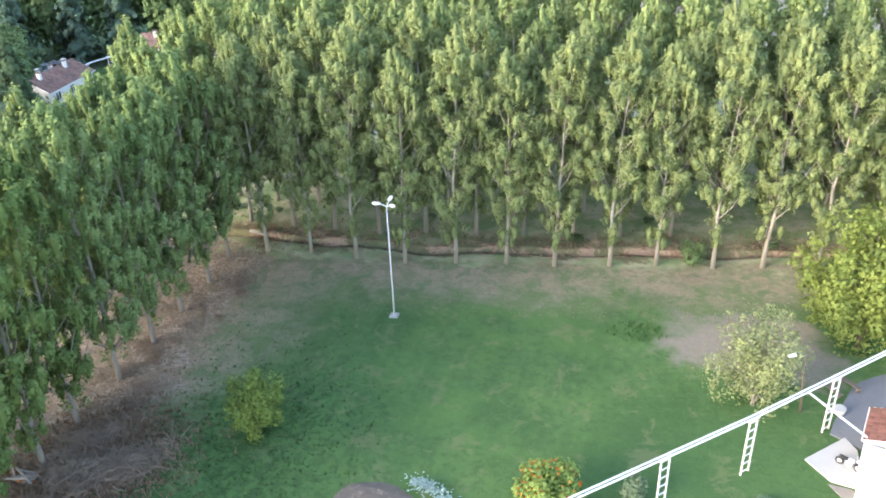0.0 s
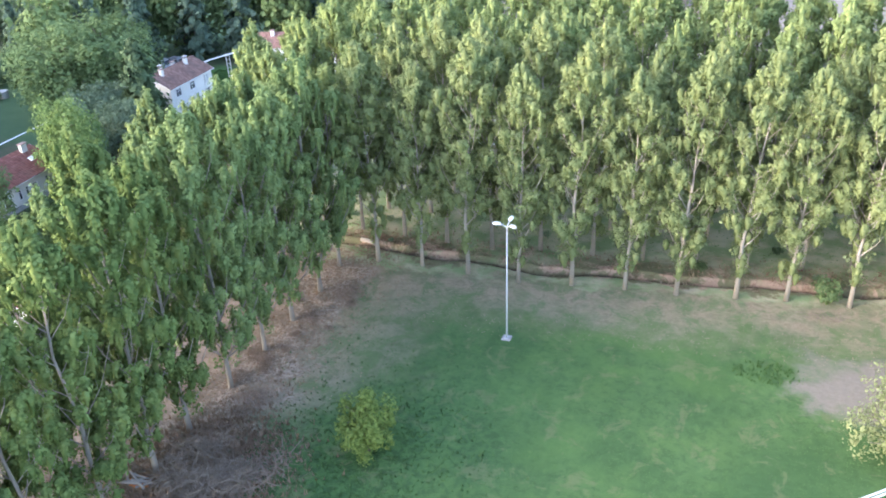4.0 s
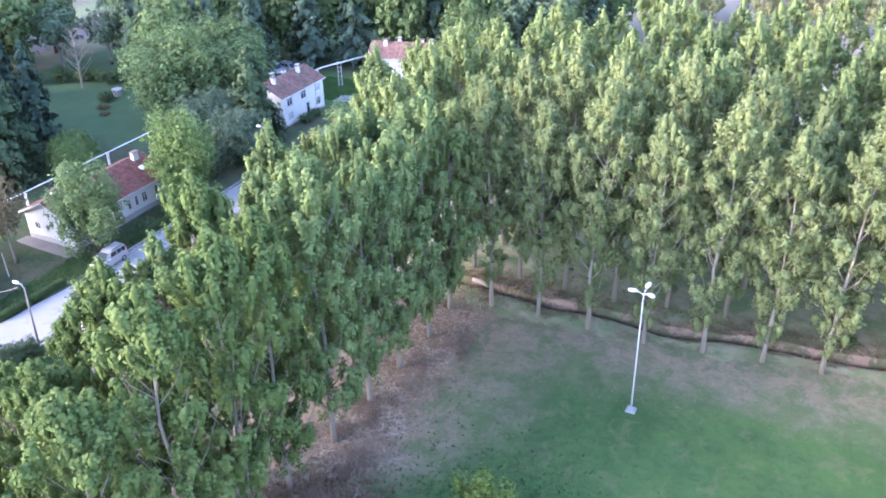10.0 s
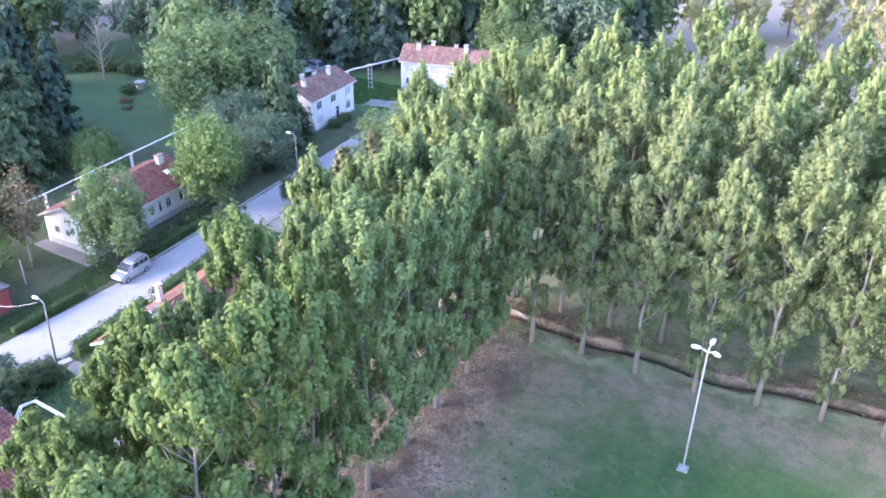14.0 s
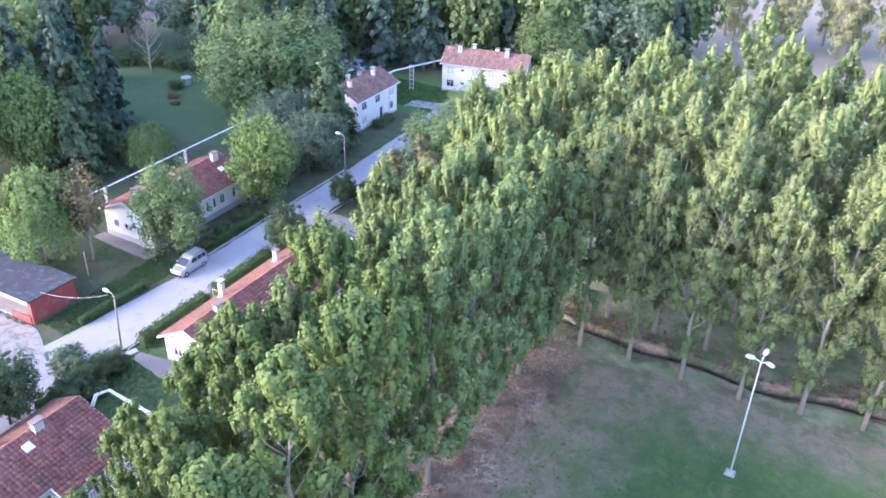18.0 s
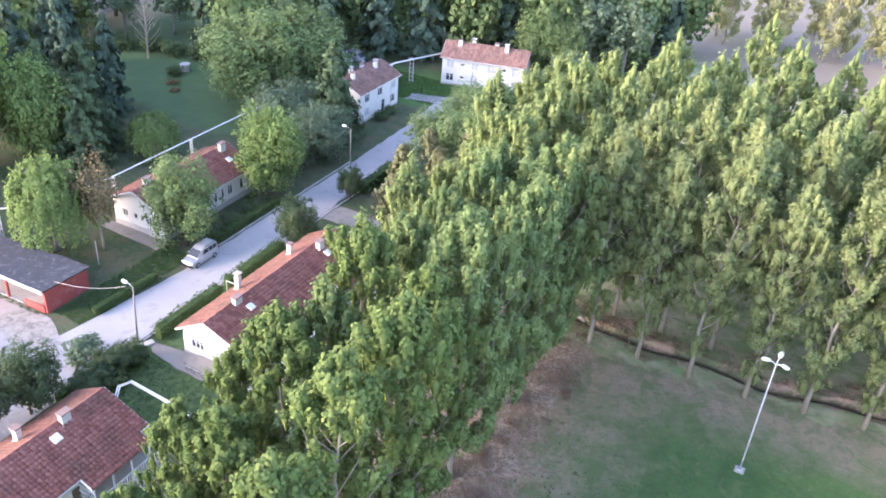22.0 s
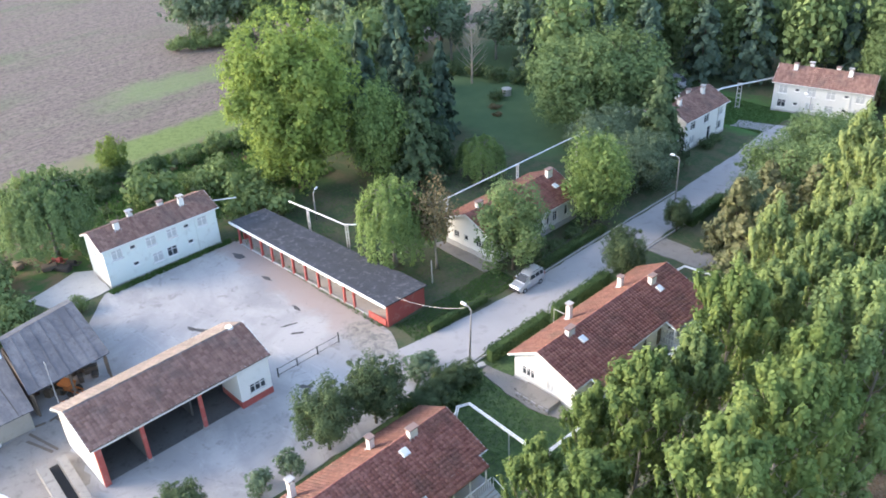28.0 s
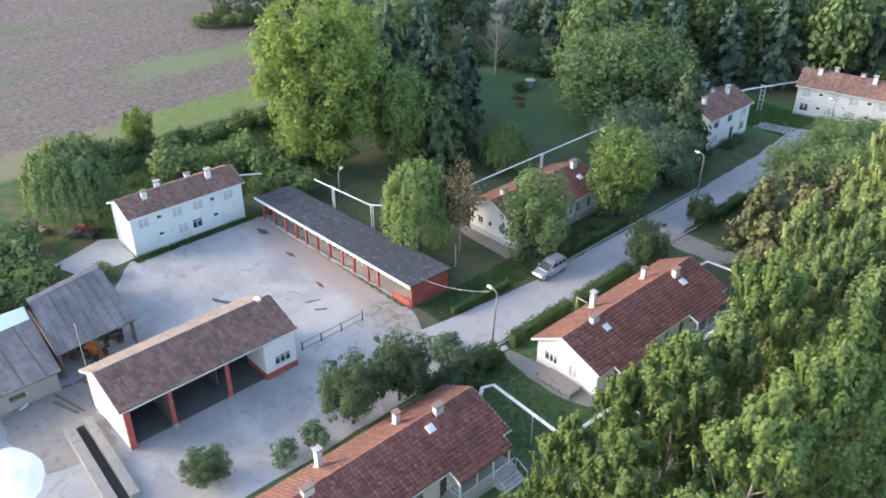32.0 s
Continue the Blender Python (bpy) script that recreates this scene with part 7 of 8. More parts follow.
pipe_run("white heating pipes behind the open shed", [(-107.5, 53.0, 4.6), (-97.6, 53.9, 4.6), (-94.0, 57.0, 4.6), (-93.3, 66.0, 4.6), (-93.3, 89.0, 4.6), (-93.0, 104.0, 4.6), (-90.5, 108.0, 4.4)], 0.12, 0.042)
pipe_run("short white pipe at the end of the mint house", [(-114.6, 46.0, 4.9), (-113.2, 49.0, 4.7)], 0.14, 0.05)
for x, y, t in ((-104.5, 53.6, 8), (-97.6, 54.2, 30), (-93.3, 66.5, 0), (-93.4, 79.6, 0), (-93.2, 92.0, 0)):
    lattice_post(x, y, 4.4, t, "pale concrete pipe support beside trees", 0.14)
pipe_run("white heating pipes between two white houses", [(-88.5, 116.9, 4.3), (-88.0, 121.5, 4.3), (-84.2, 131.0, 4.3)], 0.2, 0.075)
lattice_post(-87.2, 125.5, 4.1, 20, "white pipe support on the green")
lattice_post(-88.2, 120.2, 4.1, 0, "white pipe support on the green")

# ---- parked car ----
car = thing("van", "small silver passenger van parked at the roadside", "car", at=pose(-77.85, 63.75, 0.06, 0, 0, 0.5))


def loft(rings):
    """A closed skin over rings of points."""
    g = Geo()
    n = len(rings[0])
    v = [p for r in rings for p in r]
    f = [(i * n + k, i * n + (k + 1) % n, (i + 1) * n + (k + 1) % n, (i + 1) * n + k) for i in range(len(rings) - 1) for k in range(n)]
    f += [tuple(range(n))[::-1], tuple(range((len(rings) - 1) * n, len(rings) * n))]
    return g.add(v, f)


def car_ring(y, w, z0, z1, tuck):
    return [(-w, y, z0 + 0.1), (-w + 0.08, y, z0), (w - 0.08, y, z0), (w, y, z0 + 0.1), (w, y, (z0 + z1) * 0.5), (w - tuck, y, z1 - 0.06), (w - tuck - 0.1, y, z1), (-w + tuck + 0.1, y, z1), (-w + tuck, y, z1 - 0.06), (-w, y, (z0 + z1) * 0.5)]


body = part("body", loft([car_ring(-2.12, 0.66, 0.35, 0.62, 0.06), car_ring(-2.0, 0.8, 0.25, 0.78, 0.08), car_ring(-1.6, 0.86, 0.22, 0.92, 0.1), car_ring(-1.1, 0.88, 0.22, 1.02, 0.1), car_ring(-0.7, 0.88, 0.22, 1.1, 0.07), car_ring(1.9, 0.88, 0.22, 1.1, 0.06), car_ring(2.08, 0.84, 0.3, 1.08, 0.05)]), CARP, car, smooth=False)
part("cabin", loft([[(-0.72, -1.25, 0.98), (0.72, -1.25, 0.98), (0.70, -1.22, 1.01), (-0.70, -1.22, 1.01)], [(-0.8, -0.65, 1.04), (0.8, -0.65, 1.04), (0.67, -0.35, 1.62), (-0.67, -0.35, 1.62)], [(-0.82, 0.2, 1.08), (0.82, 0.2, 1.08), (0.68, 0.1, 1.8), (-0.68, 0.1, 1.8)], [(-0.82, 1.7, 1.08), (0.82, 1.7, 1.08), (0.68, 1.72, 1.8), (-0.68, 1.72, 1.8)], [(-0.8, 2.05, 1.08), (0.8, 2.05, 1.08), (0.66, 1.9, 1.72), (-0.66, 1.9, 1.72)]]), CARP, car)
part("windscreen", Geo().slab((-0.68, -1.16, 1.1), (0.68, -1.16, 1.1), (0.6, -0.42, 1.62), (-0.6, -0.42, 1.62), 0.03), GLASS, car)
part("rear_window", Geo().slab((0.58, 2.07, 1.2), (-0.58, 2.07, 1.2), (-0.54, 1.97, 1.62), (0.54, 1.97, 1.62), 0.05), GLASS, car)
for s in (-1, 1):
    for ya, yb in ((-0.35, 0.5), (0.6, 1.2), (1.28, 1.8)):
        part("side_window", Geo().hexa([(s * 0.825, ya, 1.17), (s * 0.825, yb, 1.17), (s * 0.72, yb, 1.6), (s * 0.72, ya + (0.18 if ya < 0 else 0), 1.6), (s * 0.79, ya, 1.17), (s * 0.79, yb, 1.17), (s * 0.68, yb, 1.6), (s * 0.68, ya + (0.18 if ya < 0 else 0), 1.6)]), GLASS, car)
    for y in (-1.32, 1.3):
        w = part("wheel", Geo().tube([(s * 0.68, y, 0.3), (s * 0.9, y, 0.3)], 0.31, 16), RUBBER, car)
        part("rim", Geo().tube([(s * 0.87, y, 0.3), (s * 0.91, y, 0.3)], 0.19, 12), STEEL, w)
    part("headlight", Geo().bev(s * 0.6 - 0.16, -2.12, 0.66, s * 0.6 + 0.16, -1.98, 0.82, 0.03), LAMPW, car)
    part("tail_light", Geo().bev(s * 0.78 - 0.06, 1.98, 0.85, s * 0.78 + 0.06, 2.1, 1.25, 0.02), RED, car)
    part("mirror", Geo().bev(s * 0.98 - 0.1, -0.75, 1.06, s * 0.98 + 0.1, -0.62, 1.2, 0.03), CARP, car)
    part("roof_rail", Geo().tube([(s * 0.62, 0.1, 1.83), (s * 0.62, 1.7, 1.83)], 0.025, 6), RUBBER, car)
part("bumper", Geo().bev(-0.78, -2.2, 0.28, 0.78, -2.02, 0.55, 0.05), RUBBER, car)
for i, (x, y) in enumerate(((-101.8, 126.8), (-99.8, 128.3))):
    far = copy_thing(car, pose(x, y, 0, 0, 0, 60 + 20 * i))
    tagged(far, "pale car parked under the far trees")

# ---- gate and fence by the yard ----
gate = thing("yard_gate", "low dark metal gate and wire fence of the yard", "gate")
ys = [35.2, 37.5, 40.0, 42.7]
for y in ys:
    part("fence_post", Geo().bev(-85.05, y - 0.05, 0.0, -84.95, y + 0.05, 1.35 if y > 42 else 1.1, 0.01), DARK, gate)
for z in (0.25, 1.0):
    part("fence_rail", Geo().tube([(-85, 35.2, z), (-85, 42.7, z)], 0.025, 6), DARK, gate)

# ---- inspection ramp, sand, junk ----
pit = thing("inspection_ramp", "two long concrete ramp walls with a trench between", "ramp", at=pose(-89.4, 13.2, 0, 0, 0, -4))
part("ramp_wall", Geo().hexa([(0, 0.0, -0.1), (11, 0.0, -0.1), (11, 0.95, -0.1), (0, 0.95, -0.1), (0, 0.05, 0.75), (11, 0.05, 0.55), (11, 0.9, 0.55), (0, 0.9, 0.75)]), plain("stained ramp concrete", (0.27, 0.255, 0.235), 0.9, 0.2, 0.6, 5, (0.14, 0.13, 0.115), 0.6), pit)
part("ramp_wall", Geo().hexa([(0, 1.75, -0.1), (11, 1.75, -0.1), (11, 2.6, -0.1), (0, 2.6, -0.1), (0, 1.8, 0.75), (11, 1.8, 0.55), (11, 2.55, 0.55), (0, 2.55, 0.75)]), bpy.data.materials["stained ramp concrete"], pit)
part("trench_floor", Geo().box(0, 0.95, -0.1, 11, 1.75, 0.08), DARK, pit)


def mound(name, label, category, x, y, rx, ry, h, material, seed, rough=0.25, n=26):
    v, f = [], []
    for i in range(n + 1):
        for j in range(n + 1):
            a, b = i / n * 2 - 1, j / n * 2 - 1
            d = math.hypot(a, b)
            z = h * max(0, 1 - d * d) ** 1.3 * (1 + rough * noise.noise((a * 3, b * 3, seed))) + 0.12 * noise.noise((a * 9, b * 9, seed + 3)) * max(0, 1 - d)
            wob = 1 + 0.1 * noise.noise((math.atan2(b, a) * 1.2, seed * 1.7, 0))
            v.append((a * rx * wob, b * ry * wob, z - 0.06))
    f = [(i * (n + 1) + j, (i + 1) * (n + 1) + j, (i + 1) * (n + 1) + j + 1, i * (n + 1) + j + 1) for i in range(n) for j in range(n)]
    g = Geo().add(v, f)
    ob = part(name, g, material, smooth=True)
    ob.matrix_basis = pose(x, y, 0.02)
    return tagged(ob, label, category)


mound("lime_sand", "low spread heap of white lime sand", "sand", -87.6, 7.6, 4.4, 3.4, 0.55, SAND, 3)
mound("bare_soil", "bare brown soil heap in the meadow", "soil heap", -13.2, 41.4, 3.4, 2.0, 0.45, SOIL, 5)
net = thing("garden_net", "crumpled pale turquoise net over soil", "net")
nr = np.random.default_rng(8)
cs = []
for i in range(420):
    k = nr.uniform(0, 1)
    cs.append((-11.0 + 3.2 * k + nr.normal(0, 0.35), 43.4 - 1.3 * k * k + nr.normal(0, 0.35), 0.45 * (1 - k) + nr.uniform(0.05, 0.3)))
part("mesh", leaf_mesh("mesh", np.array(cs), 0.2, np.tile([0, 0, 1.0], (420, 1)), nr, leafy("turquoise net", (0.26, 0.37, 0.33), (0.38, 0.48, 0.44), 0.3)), None, net)["kind"] = "stuff"

# brushwood under the western poplars
heap = thing("brush_heap", "low tangled heap of dead brown brushwood", "brushwood", at=pose(-35.2, 40.0, 0))
hr = random.Random(12)
tw = Geo()
knots = [(hr.gauss(0, 2.0), hr.gauss(0, 2.2), hr.uniform(0.3, 1.0)) for i in range(26)]
for i in range(2600):
    kx, ky, kh = hr.choice(knots)
    dx, dy = hr.gauss(0, 0.8), hr.gauss(0, 0.8)
    x, y = kx + dx, ky + dy
    z = max(0.05, kh * math.exp(-(dx * dx + dy * dy) / 1.2) * hr.uniform(0.5, 1.1))
    b, ln = hr.uniform(0, 6.28), hr.uniform(0.4, 1.4)
    tw.tube([(x, y, z), (x + ln * 0.5 * math.cos(b), y + ln * 0.5 * math.sin(b), z + hr.uniform(0.0, 0.3)), (x + ln * math.cos(b + 0.3), y + ln * math.sin(b + 0.3), z + hr.uniform(-0.15, 0.4))], [0.022, 0.015, 0.005], 4, False)
tg = part("twig", tw, TWIG, heap)
tg["kind"] = "stuff"
for i in range(70):
    kx, ky, kh = hr.choice(knots)
    x, y, z = kx + hr.gauss(0, 0.7), ky + hr.gauss(0, 0.7), kh * 0.6 + 0.1
    b, ln = hr.uniform(0, 6.28), hr.uniform(1.2, 3.0)
    part("branch", Geo().tube([(x, y, z), (x + ln * 0.5 * math.cos(b), y + ln * 0.5 * math.sin(b), z + hr.uniform(0.05, 0.3)), (x + ln * math.cos(b + 0.25), y + ln * math.sin(b + 0.25), max(0.05, z + hr.uniform(-0.3, 0.4)))], [0.045, 0.035, 0.012], 5), TWIG, heap)
blades("dead_fern", "brown dead weeds round the brushwood", 5000, lambda rng, n: (lambda x, y: np.stack([x, y, on_ground(x, y) - 0.02], 1))(rng.normal(-35.4, 3.0, n), rng.normal(40.5, 3.6, n)), RUST, 0.4, 21, 0.06, "litter")
BRAMBLE = leafy("withered bramble leaves", (0.19, 0.14, 0.105), (0.36, 0.275, 0.21), 0.25)


def bramble(seed, R, H):
    """A tangle of dry arching canes with a few withered leaves left on them."""
    rng = np.random.default_rng(seed)
    b = thing("bramble", "low tangle of dry brown bramble canes", "bramble", "dry brambles")
    cane = Geo()
    cs = []
    for i in range(120):
        a, q = rng.uniform(0, 6.28), R * math.sqrt(rng.uniform(0, 0.8))
        x, y = q * math.cos(a), q * math.sin(a)
        e, ln = rng.uniform(0, 6.28), rng.uniform(0.5, 1.3)
        h = H * rng.uniform(0.35, 1.0) * (1.05 - q / R)
        tip = (x + ln * math.cos(e), y + ln * math.sin(e), h * rng.uniform(0.1, 0.8) + 0.04)
        mid = (x + 0.5 * ln * math.cos(e), y + 0.5 * ln * math.sin(e), h)
        cane.tube([(x, y, -0.1), mid, tip], [0.016, 0.012, 0.005], 3, False)
        cs += [mid, tip]
    part("cane", cane, TWIG, b)["kind"] = "stuff"
    c = np.repeat(np.array(cs), 3, 0) + rng.normal(0, 0.16, (len(cs) * 3, 3))
    c[:, 2] = np.maximum(c[:, 2], 0.04)
    part("foliage", leaf_mesh("foliage", c, 0.17, np.tile([0, 0, 0.7], (len(c), 1)), rng, BRAMBLE, 1.3, 0.8), None, b)
    return b


for i in range(3):
    stock(f"bramble{i}", lambda i=i: bramble(81 + i, 1.7, 0.8 + 0.15 * i))
br = random.Random(23)
for i in range(16):
    y = 43.0 + i * 1.6 + br.uniform(-0.8, 0.8)
    plant(f"bramble{br.randrange(3)}", br.gauss(-36.8, 1.9), y, br.uniform(0.4, 1.1), br.uniform(0.35, 0.9))
logs = thing("log_pile", "small pile of sawn pale logs", "logs", at=pose(-40.2, 38.2, 0))
for i in range(16):
    part("log", Geo().tube([(hr.uniform(-1, 1), hr.uniform(-0.7, 0.7), 0.12 + 0.1 * (i % 3)), (hr.uniform(-1, 1) + 0.9, hr.uniform(-0.7, 0.7), 0.14 + 0.1 * (i % 3))], 0.1, 8), BARK_GREY if i % 3 else ORANGE, logs)
fall = thing("fallen_branch", "dry fallen branches lying by the tree row", "branches")
fb = Geo()
for i in range(26):
    x, y = 8.5 + hr.uniform(-1.8, 1.8), 76.3 + hr.uniform(-0.5, 0.5)
    b = hr.uniform(0, 6.28)
    fb.tube([(x, y, 0.1), (x + 0.6 * math.cos(b), y + 0.6 * math.sin(b), 0.3), (x + 1.2 * math.cos(b + 0.4), y + 1.2 * math.sin(b + 0.4), 0.15)], [0.03, 0.02, 0.008], 4, False)
part("twig", fb, TWIG, fall)["kind"] = "stuff"
log = part("pale_log", Geo().tube([(-39.4, 77.4, 0.35), (-38.2, 77.2, 0.42), (-37.4, 76.9, 0.3)], [0.24, 0.22, 0.17], 10), BARK, smooth=True)
tagged(log, "pale fallen log at the ditch corner", "log")

# ---- small house at the pipes' end, with its yard ----
hut, _, _, hse = gable_house("small_house", "small white house with faded red roof by the pipes", 3.6, 7.5, 2.6, 2.6, 3.75, 3.7, WHITE, TILE, pose(20.5, 52.0, 0, 0, 0, -17), {"W": [(1.2, 2.2, 0.9, 2.0, 2)]}, seed=71, over=0.25)
annex = thing("annex", "low annex with white sheet-metal roof", "house", at=pose(18.95, 47.0, 0, 0, 0, -17))
part("wall", Geo().wall((0.1, 0.1), (7.0, 0.1), 0, 2.45, 0.2).wall((7.0, 0.1), (7.0, 4.7), 0, 2.45, 0.2).wall((0.1, 4.7), (0.1, 0.1), 0, 2.45, 0.2, [(1.4, 2.3, 0.0, 2.0)]), WHITE, annex)
ax = part("roof", Geo().slab((-0.15, -0.15, 2.55), (7.2, -0.15, 2.7), (7.2, 4.75, 2.7), (-0.15, 4.75, 2.55), 0.07), LATTICE, annex)
for k in range(7):
    part("roof_seam", Geo().box(0.4 + k, -0.15, 2.565 + 0.0205 * k, 0.43 + k, 4.75, 2.6 + 0.0205 * k), LATTICE, ax)
part("door", Geo().bev(0.12, 2.45, 0.0, 0.2, 3.25, 1.98, 0.01), WOOD, annex)
apath = part("garden_path", Geo().poly(outline([(18.0, 49.6), (18.8, 48.3), (20.8, 45.4), (21.8, 46.0), (19.6, 49.4)], 0.9, 0.08, 17), -0.1, 0.06), PATHM)
tagged(apath, "narrow concrete path before the annex", "path", kind="structure")
slab = part("concrete_slab", Geo().poly([(16.7, 51.9), (18.2, 49.9), (20.5, 49.4), (20.55, 53.6), (19.9, 54.9)], -0.1, 0.14), PALEPOT)
tagged(slab, "pale concrete slab beside the small house", "slab", kind="structure")
patio = part("patio", Geo().poly(outline([(18.9, 55.2), (21, 53.8), (27, 53.6), (31, 58), (24.5, 64.0), (21.4, 61.6)], 1.2, 0.12, 9), -0.1, 0.09), PAVING)
tagged(patio, "dark grey paved yard by the small house", "paving", kind="structure")
for x, y, t in ((19.6, 60.4, 40), (21.2, 61.4, 40), (25.0, 63.2, 30)):
    pl = thing("plank_bench", "grey weathered plank bench on the paving", "bench", at=pose(x, y, 0.09, 0, 0, t - 90))
    part("seat", Geo().bev(-1.1, -0.2, 0.4, 1.1, 0.2, 0.46, 0.02), WOOD, pl)
    for s in (-0.8, 0.8):
        part("leg", Geo().bev(s - 0.08, -0.16, 0, s + 0.08, 0.16, 0.4, 0.01), WOOD, pl)
tub = part("planter", Geo().tube([(0, 0, 0), (0, 0, 0.45)], [0.4, 0.5], 14), PALEPOT)
tub.matrix_basis = pose(19.9, 57.9, 0.09)
tagged(tub, "round pale stone planter on paving", "planter")
bike = thing("motorbike", "dark motorbike standing on the concrete slab", "motorbike", at=pose(19.6, 51.6, 0.14, 0, 0, 60))
for y in (-0.65, 0.65):
    w = part("wheel", Geo().tube([(-0.06, y, 0.31), (0.06, y, 0.31)], 0.31, 16), RUBBER, bike)
    part("rim", Geo().tube([(-0.07, y, 0.31), (0.07, y, 0.31)], 0.18, 12), STEEL, w)
part("frame", Geo().tube([(0, -0.65, 0.31), (0, -0.35, 0.75), (0, 0.3, 0.6), (0, 0.65, 0.31)], 0.05, 8), RUBBER, bike)
part("tank", Geo().bev(-0.16, -0.4, 0.65, 0.16, 0.1, 0.9, 0.08), STEEL, bike)
part("seat", Geo().bev(-0.13, 0.1, 0.68, 0.13, 0.75, 0.82, 0.05), RUBBER, bike)
part("engine", Geo().bev(-0.17, -0.25, 0.22, 0.17, 0.25, 0.6, 0.05), STEEL, bike)
part("handlebar", Geo().tube([(-0.38, -0.35, 1.0), (0, -0.5, 0.95), (0.38, -0.35, 1.0)], 0.02, 6), STEEL, bike)
part("headlight", Geo().tube([(0, -0.62, 0.85), (0, -0.5, 0.85)], 0.1, 10), LAMPW, bike)

# ---- garden details by the bungalow ----
walkway = part("garden_path", Geo().poly(outline([(-71.6, 50.4), (-71.0, 49.2), (-67.0, 48.6), (-63.2, 48.6), (-60.6, 49.6), (-59.6, 51.3), (-61.0, 50.95), (-68.3, 50.85)], 1.0, 0.1, 11), -0.1, 0.07), PATHM)
tagged(walkway, "curved concrete garden path along the bungalow wall", "path", kind="structure")
terr = thing("terrace", "small raised stone terrace under the gable", "terrace", at=pose(-66.4, 49.1, 0))
part("terrace_slab", Geo().bev(0, 0, 0, 3.9, 1.75, 0.55, 0.05), PATHM, terr)
st = random.Random(3)
for i in range(26):
    x = 0.1 + (i % 13) * 0.3
    part("stone", Geo().bev(x, -0.16 - 0.02 * (i % 2), 0.26 * (i // 13), x + 0.27, 0.02, 0.26 * (i // 13) + 0.24, 0.04), CONCRETE if i % 3 else PATHM, terr)
part("terrace_step", Geo().bev(-0.6, 0.4, 0, 0, 1.5, 0.28, 0.03), PATHM, terr)
well = thing("garden_well", "pale round garden tank on the lawn", "tank", at=pose(-119.6, 106.2, 0))
part("wall", Geo().tube([(0, 0, -0.1), (0, 0, 1.1)], [0.8, 0.8], 16), PALEPOT, well)
part("lid", Geo().tube([(0, 0, 1.1), (0, 0, 1.2)], [0.9, 0.85], 16), KERB, well)
post = part("gate_slab", Geo().bev(-0.9, -0.35, 0, 0.9, 0.35, 0.25, 0.04), KERB)
post.matrix_basis = pose(-71.9, 49.5, 0, 0, 0, 70)
tagged(post, "pale concrete slab over the garden drain", "slab")
arch = thing("garden_arch", "thin white garden arch behind the hedge", "arch", at=pose(-70.4, 60.4, 0))
for x in (-0.8, 0.8):
    part("post", Geo().tube([(x, 0, 0), (x, 0, 1.7)], 0.035, 6), LATTICE, arch)
part("bar", Geo().tube([(-0.8, 0, 1.7), (0.8, 0, 1.7)], 0.035, 6), LATTICE, arch)

bq = thing("veranda_bench", "dark maroon cushioned bench on the veranda", "bench", at=pose(-60.0, 60.2, 0.6, 0, 0, 0))
part("seat", Geo().bev(-0.4, -0.9, 0.3, 0.4, 0.9, 0.5, 0.05), RED, bq)
part("backrest", Geo().bev(-0.5, -0.9, 0.5, -0.36, 0.9, 0.95, 0.04), RED, bq)
for px in (-0.38, 0.32):
    for py in (-0.85, 0.78):
        part("leg", Geo().box(px, py, 0, px + 0.07, py + 0.07, 0.3), WOOD, bq)
# junk near the barn and the willow
dish = part("satellite_dish", Geo().tube([(0, 0, 0), (0, 0.06, 0.06), (0, 0.18, 0.14)], [0.1, 0.42, 0.55], 18), LAMPW)
dish.matrix_basis = pose(-95.0, 11.9, 0.1, 20, 0, 120)
tagged(dish, "round white dish lying on the ground", "dish")
jr = random.Random(7)
for i in range(16):
    x, y = jr.uniform(-103, -97.8), jr.uniform(17.5, 23.0)
    w, d, h = jr.uniform(0.3, 0.9), jr.uniform(0.3, 0.9), jr.uniform(0.3, 1.2)
    crate = thing("crate", "dark wooden crate stored in the barn", "crate", "barn clutter", at=pose(x, y, 0.05, 0, 0, jr.uniform(0, 90)))
    part("box", Geo().bev(-w / 2, -d / 2, 0, w / 2, d / 2, h, 0.03), WOOD, crate)
    part("lid", Geo().bev(-w / 2 - 0.03, -d / 2 - 0.03, h, w / 2 + 0.03, d / 2 + 0.03, h + 0.06, 0.02), DARK, crate)
rake = thing("hay_rake", "rusty orange farm implement beside the barn", "farm machine", at=pose(-95.6, 19.0, 0.05, 0, 0, 20))
part("frame", Geo().tube([(-1.0, 0, 0.5), (0, 0, 0.7), (1.0, 0.2, 0.5)], 0.06, 6), ORANGE, rake)
for i in range(7):
    x = -0.9 + i * 0.3
    part("tine", Geo().tube([(x, 0, 0.55), (x, -0.45, 0.95), (x, -0.85, 0.5), (x, -0.9, 0.02)], 0.025, 5), ORANGE, rake)
for s in (-0.8, 0.8):
    part("wheel", Geo().tube([(s, 0.2, 0.35), (s + 0.1, 0.2, 0.35)], 0.35, 14), RUBBER, rake)
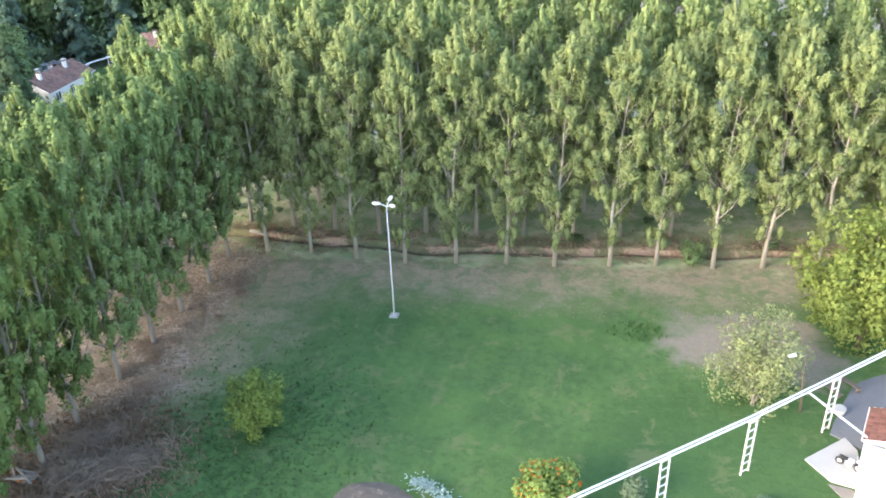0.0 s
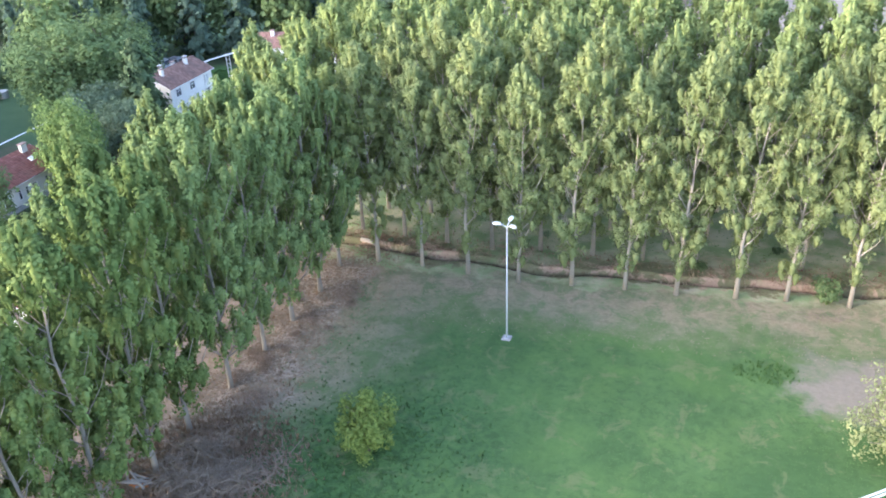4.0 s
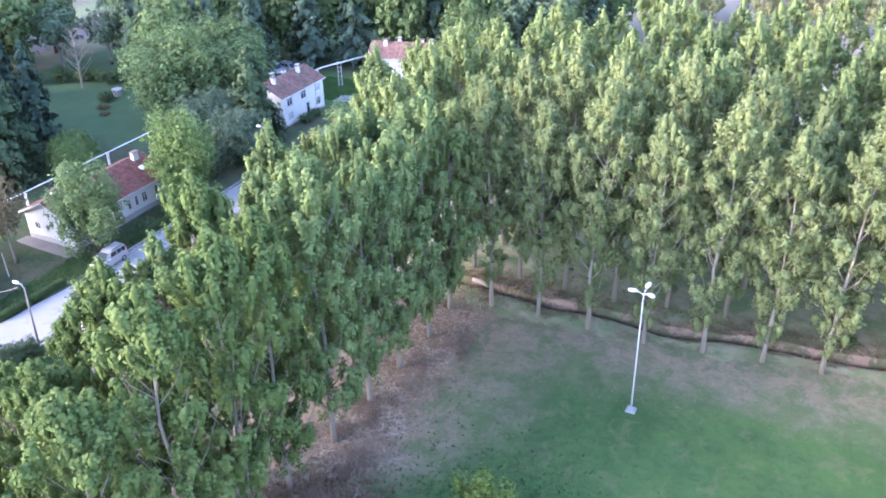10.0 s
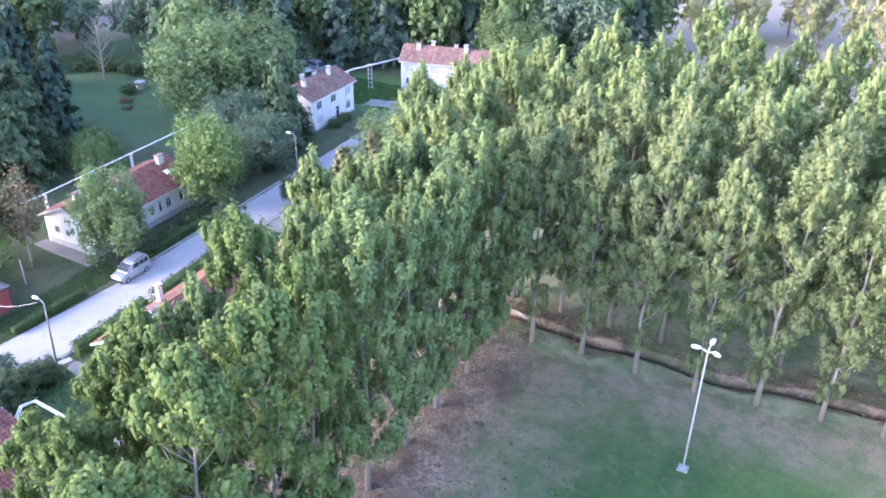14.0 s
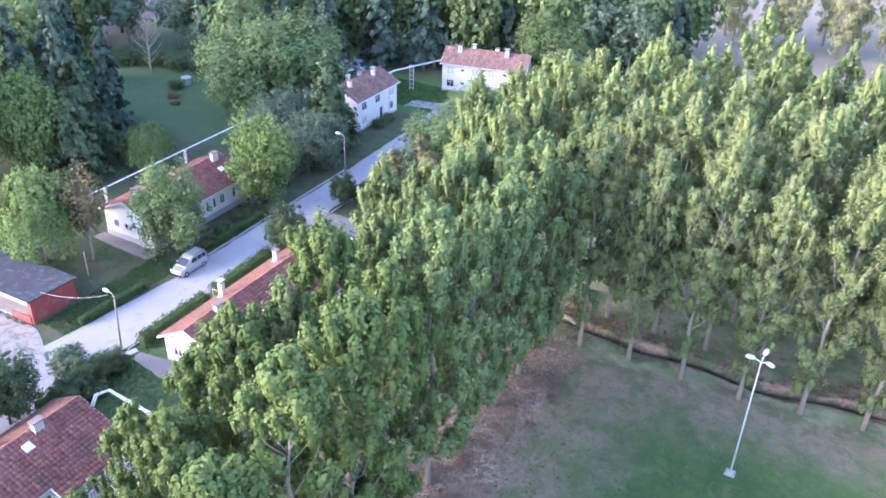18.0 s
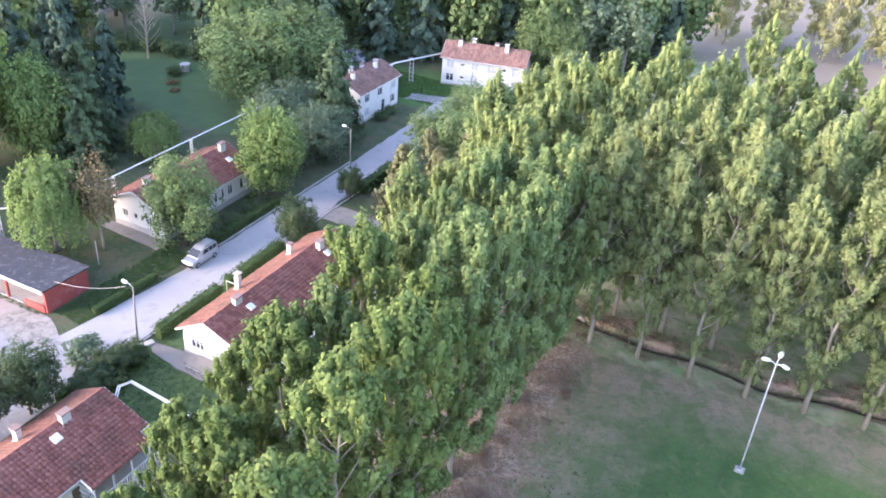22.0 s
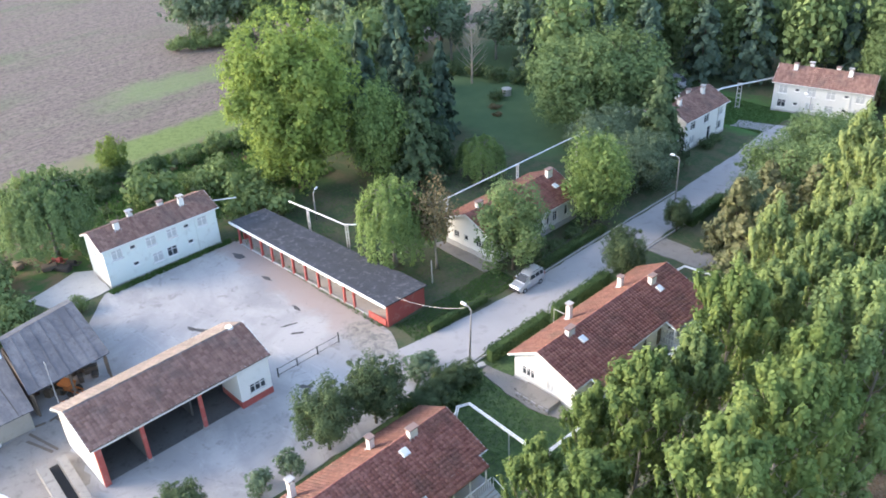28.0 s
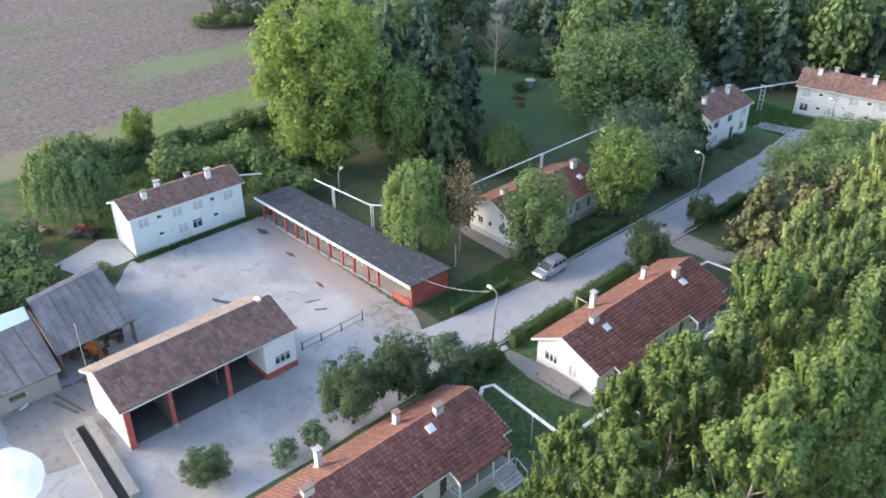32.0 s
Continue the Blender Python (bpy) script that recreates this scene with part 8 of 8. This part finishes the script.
for k, (x, y, t, c) in enumerate(((-121.0, 29.0, 30, DARK), (-122.6, 27.9, 70, WOOD), (-126.0, 25.2, 10, TWIG), (-128.0, 24.0, 50, WOOD))):
    jk = thing("scrap_heap", "heap of scrap metal near the willow" if k % 2 else "dark scrap machine part in the grass", "scrap", at=pose(x, y, 0, 0, 0, t))
    part("block", Geo().bev(-0.9, -0.5, 0, 0.9, 0.5, 0.6, 0.1), c, jk)
    part("rod", Geo().tube([(-1.3, -0.6, 0.2), (0.6, 0.5, 0.8), (1.4, 0.7, 0.5)], 0.06, 6), RUBBER, jk)
for x, y, ln, t in ((-95.8, 13.9, 5.0, 80), (-93.0, 15.2, 4.0, 15), (-92.6, 14.7, 3.2, 20)):
    pk = part("plank", Geo().bev(-ln / 2, -0.12, 0, ln / 2, 0.12, 0.08, 0.01), WOOD)
    pk.matrix_basis = pose(x, y, 0.05, 0, 0, t)
    tagged(pk, "weathered plank lying on the yard", "plank")
# dark cracks and oil stains with a shape of their own lie in the slab as thin patches
for x, y, a, b, t in ((-97.3, 34.2, 1.5, 0.35, 30), (-98.6, 33.4, 0.9, 0.3, 20), (-91.4, 41.0, 1.2, 0.16, 70), (-89.6, 40.7, 1.1, 0.2, 55), (-93.5, 43.4, 0.8, 0.25, 0), (-101.0, 44.6, 0.9, 0.3, 10), (-107.8, 45.2, 1.2, 0.5, 15), (-81.8, 36.2, 0.9, 0.3, 40), (-95.0, 37.6, 0.5, 0.2, 0)):
    pr = random.Random(int(x * 10))
    pts = [(a * math.cos(i * 0.5236) * pr.uniform(0.6, 1.1), b * math.sin(i * 0.5236) * pr.uniform(0.5, 1.2)) for i in range(12)]
    cr = part("pothole", Geo().poly(pts, 0.0, 0.052), plain("oil-dark concrete", (0.10, 0.095, 0.09), 0.8, 0.2, 1.5, 8) if "oil-dark concrete" not in bpy.data.materials else bpy.data.materials["oil-dark concrete"])
    cr.matrix_basis = pose(x, y, 0, 0, 0, t)
    tagged(cr, "dark worn patch in the concrete yard", "pothole", "yard potholes")
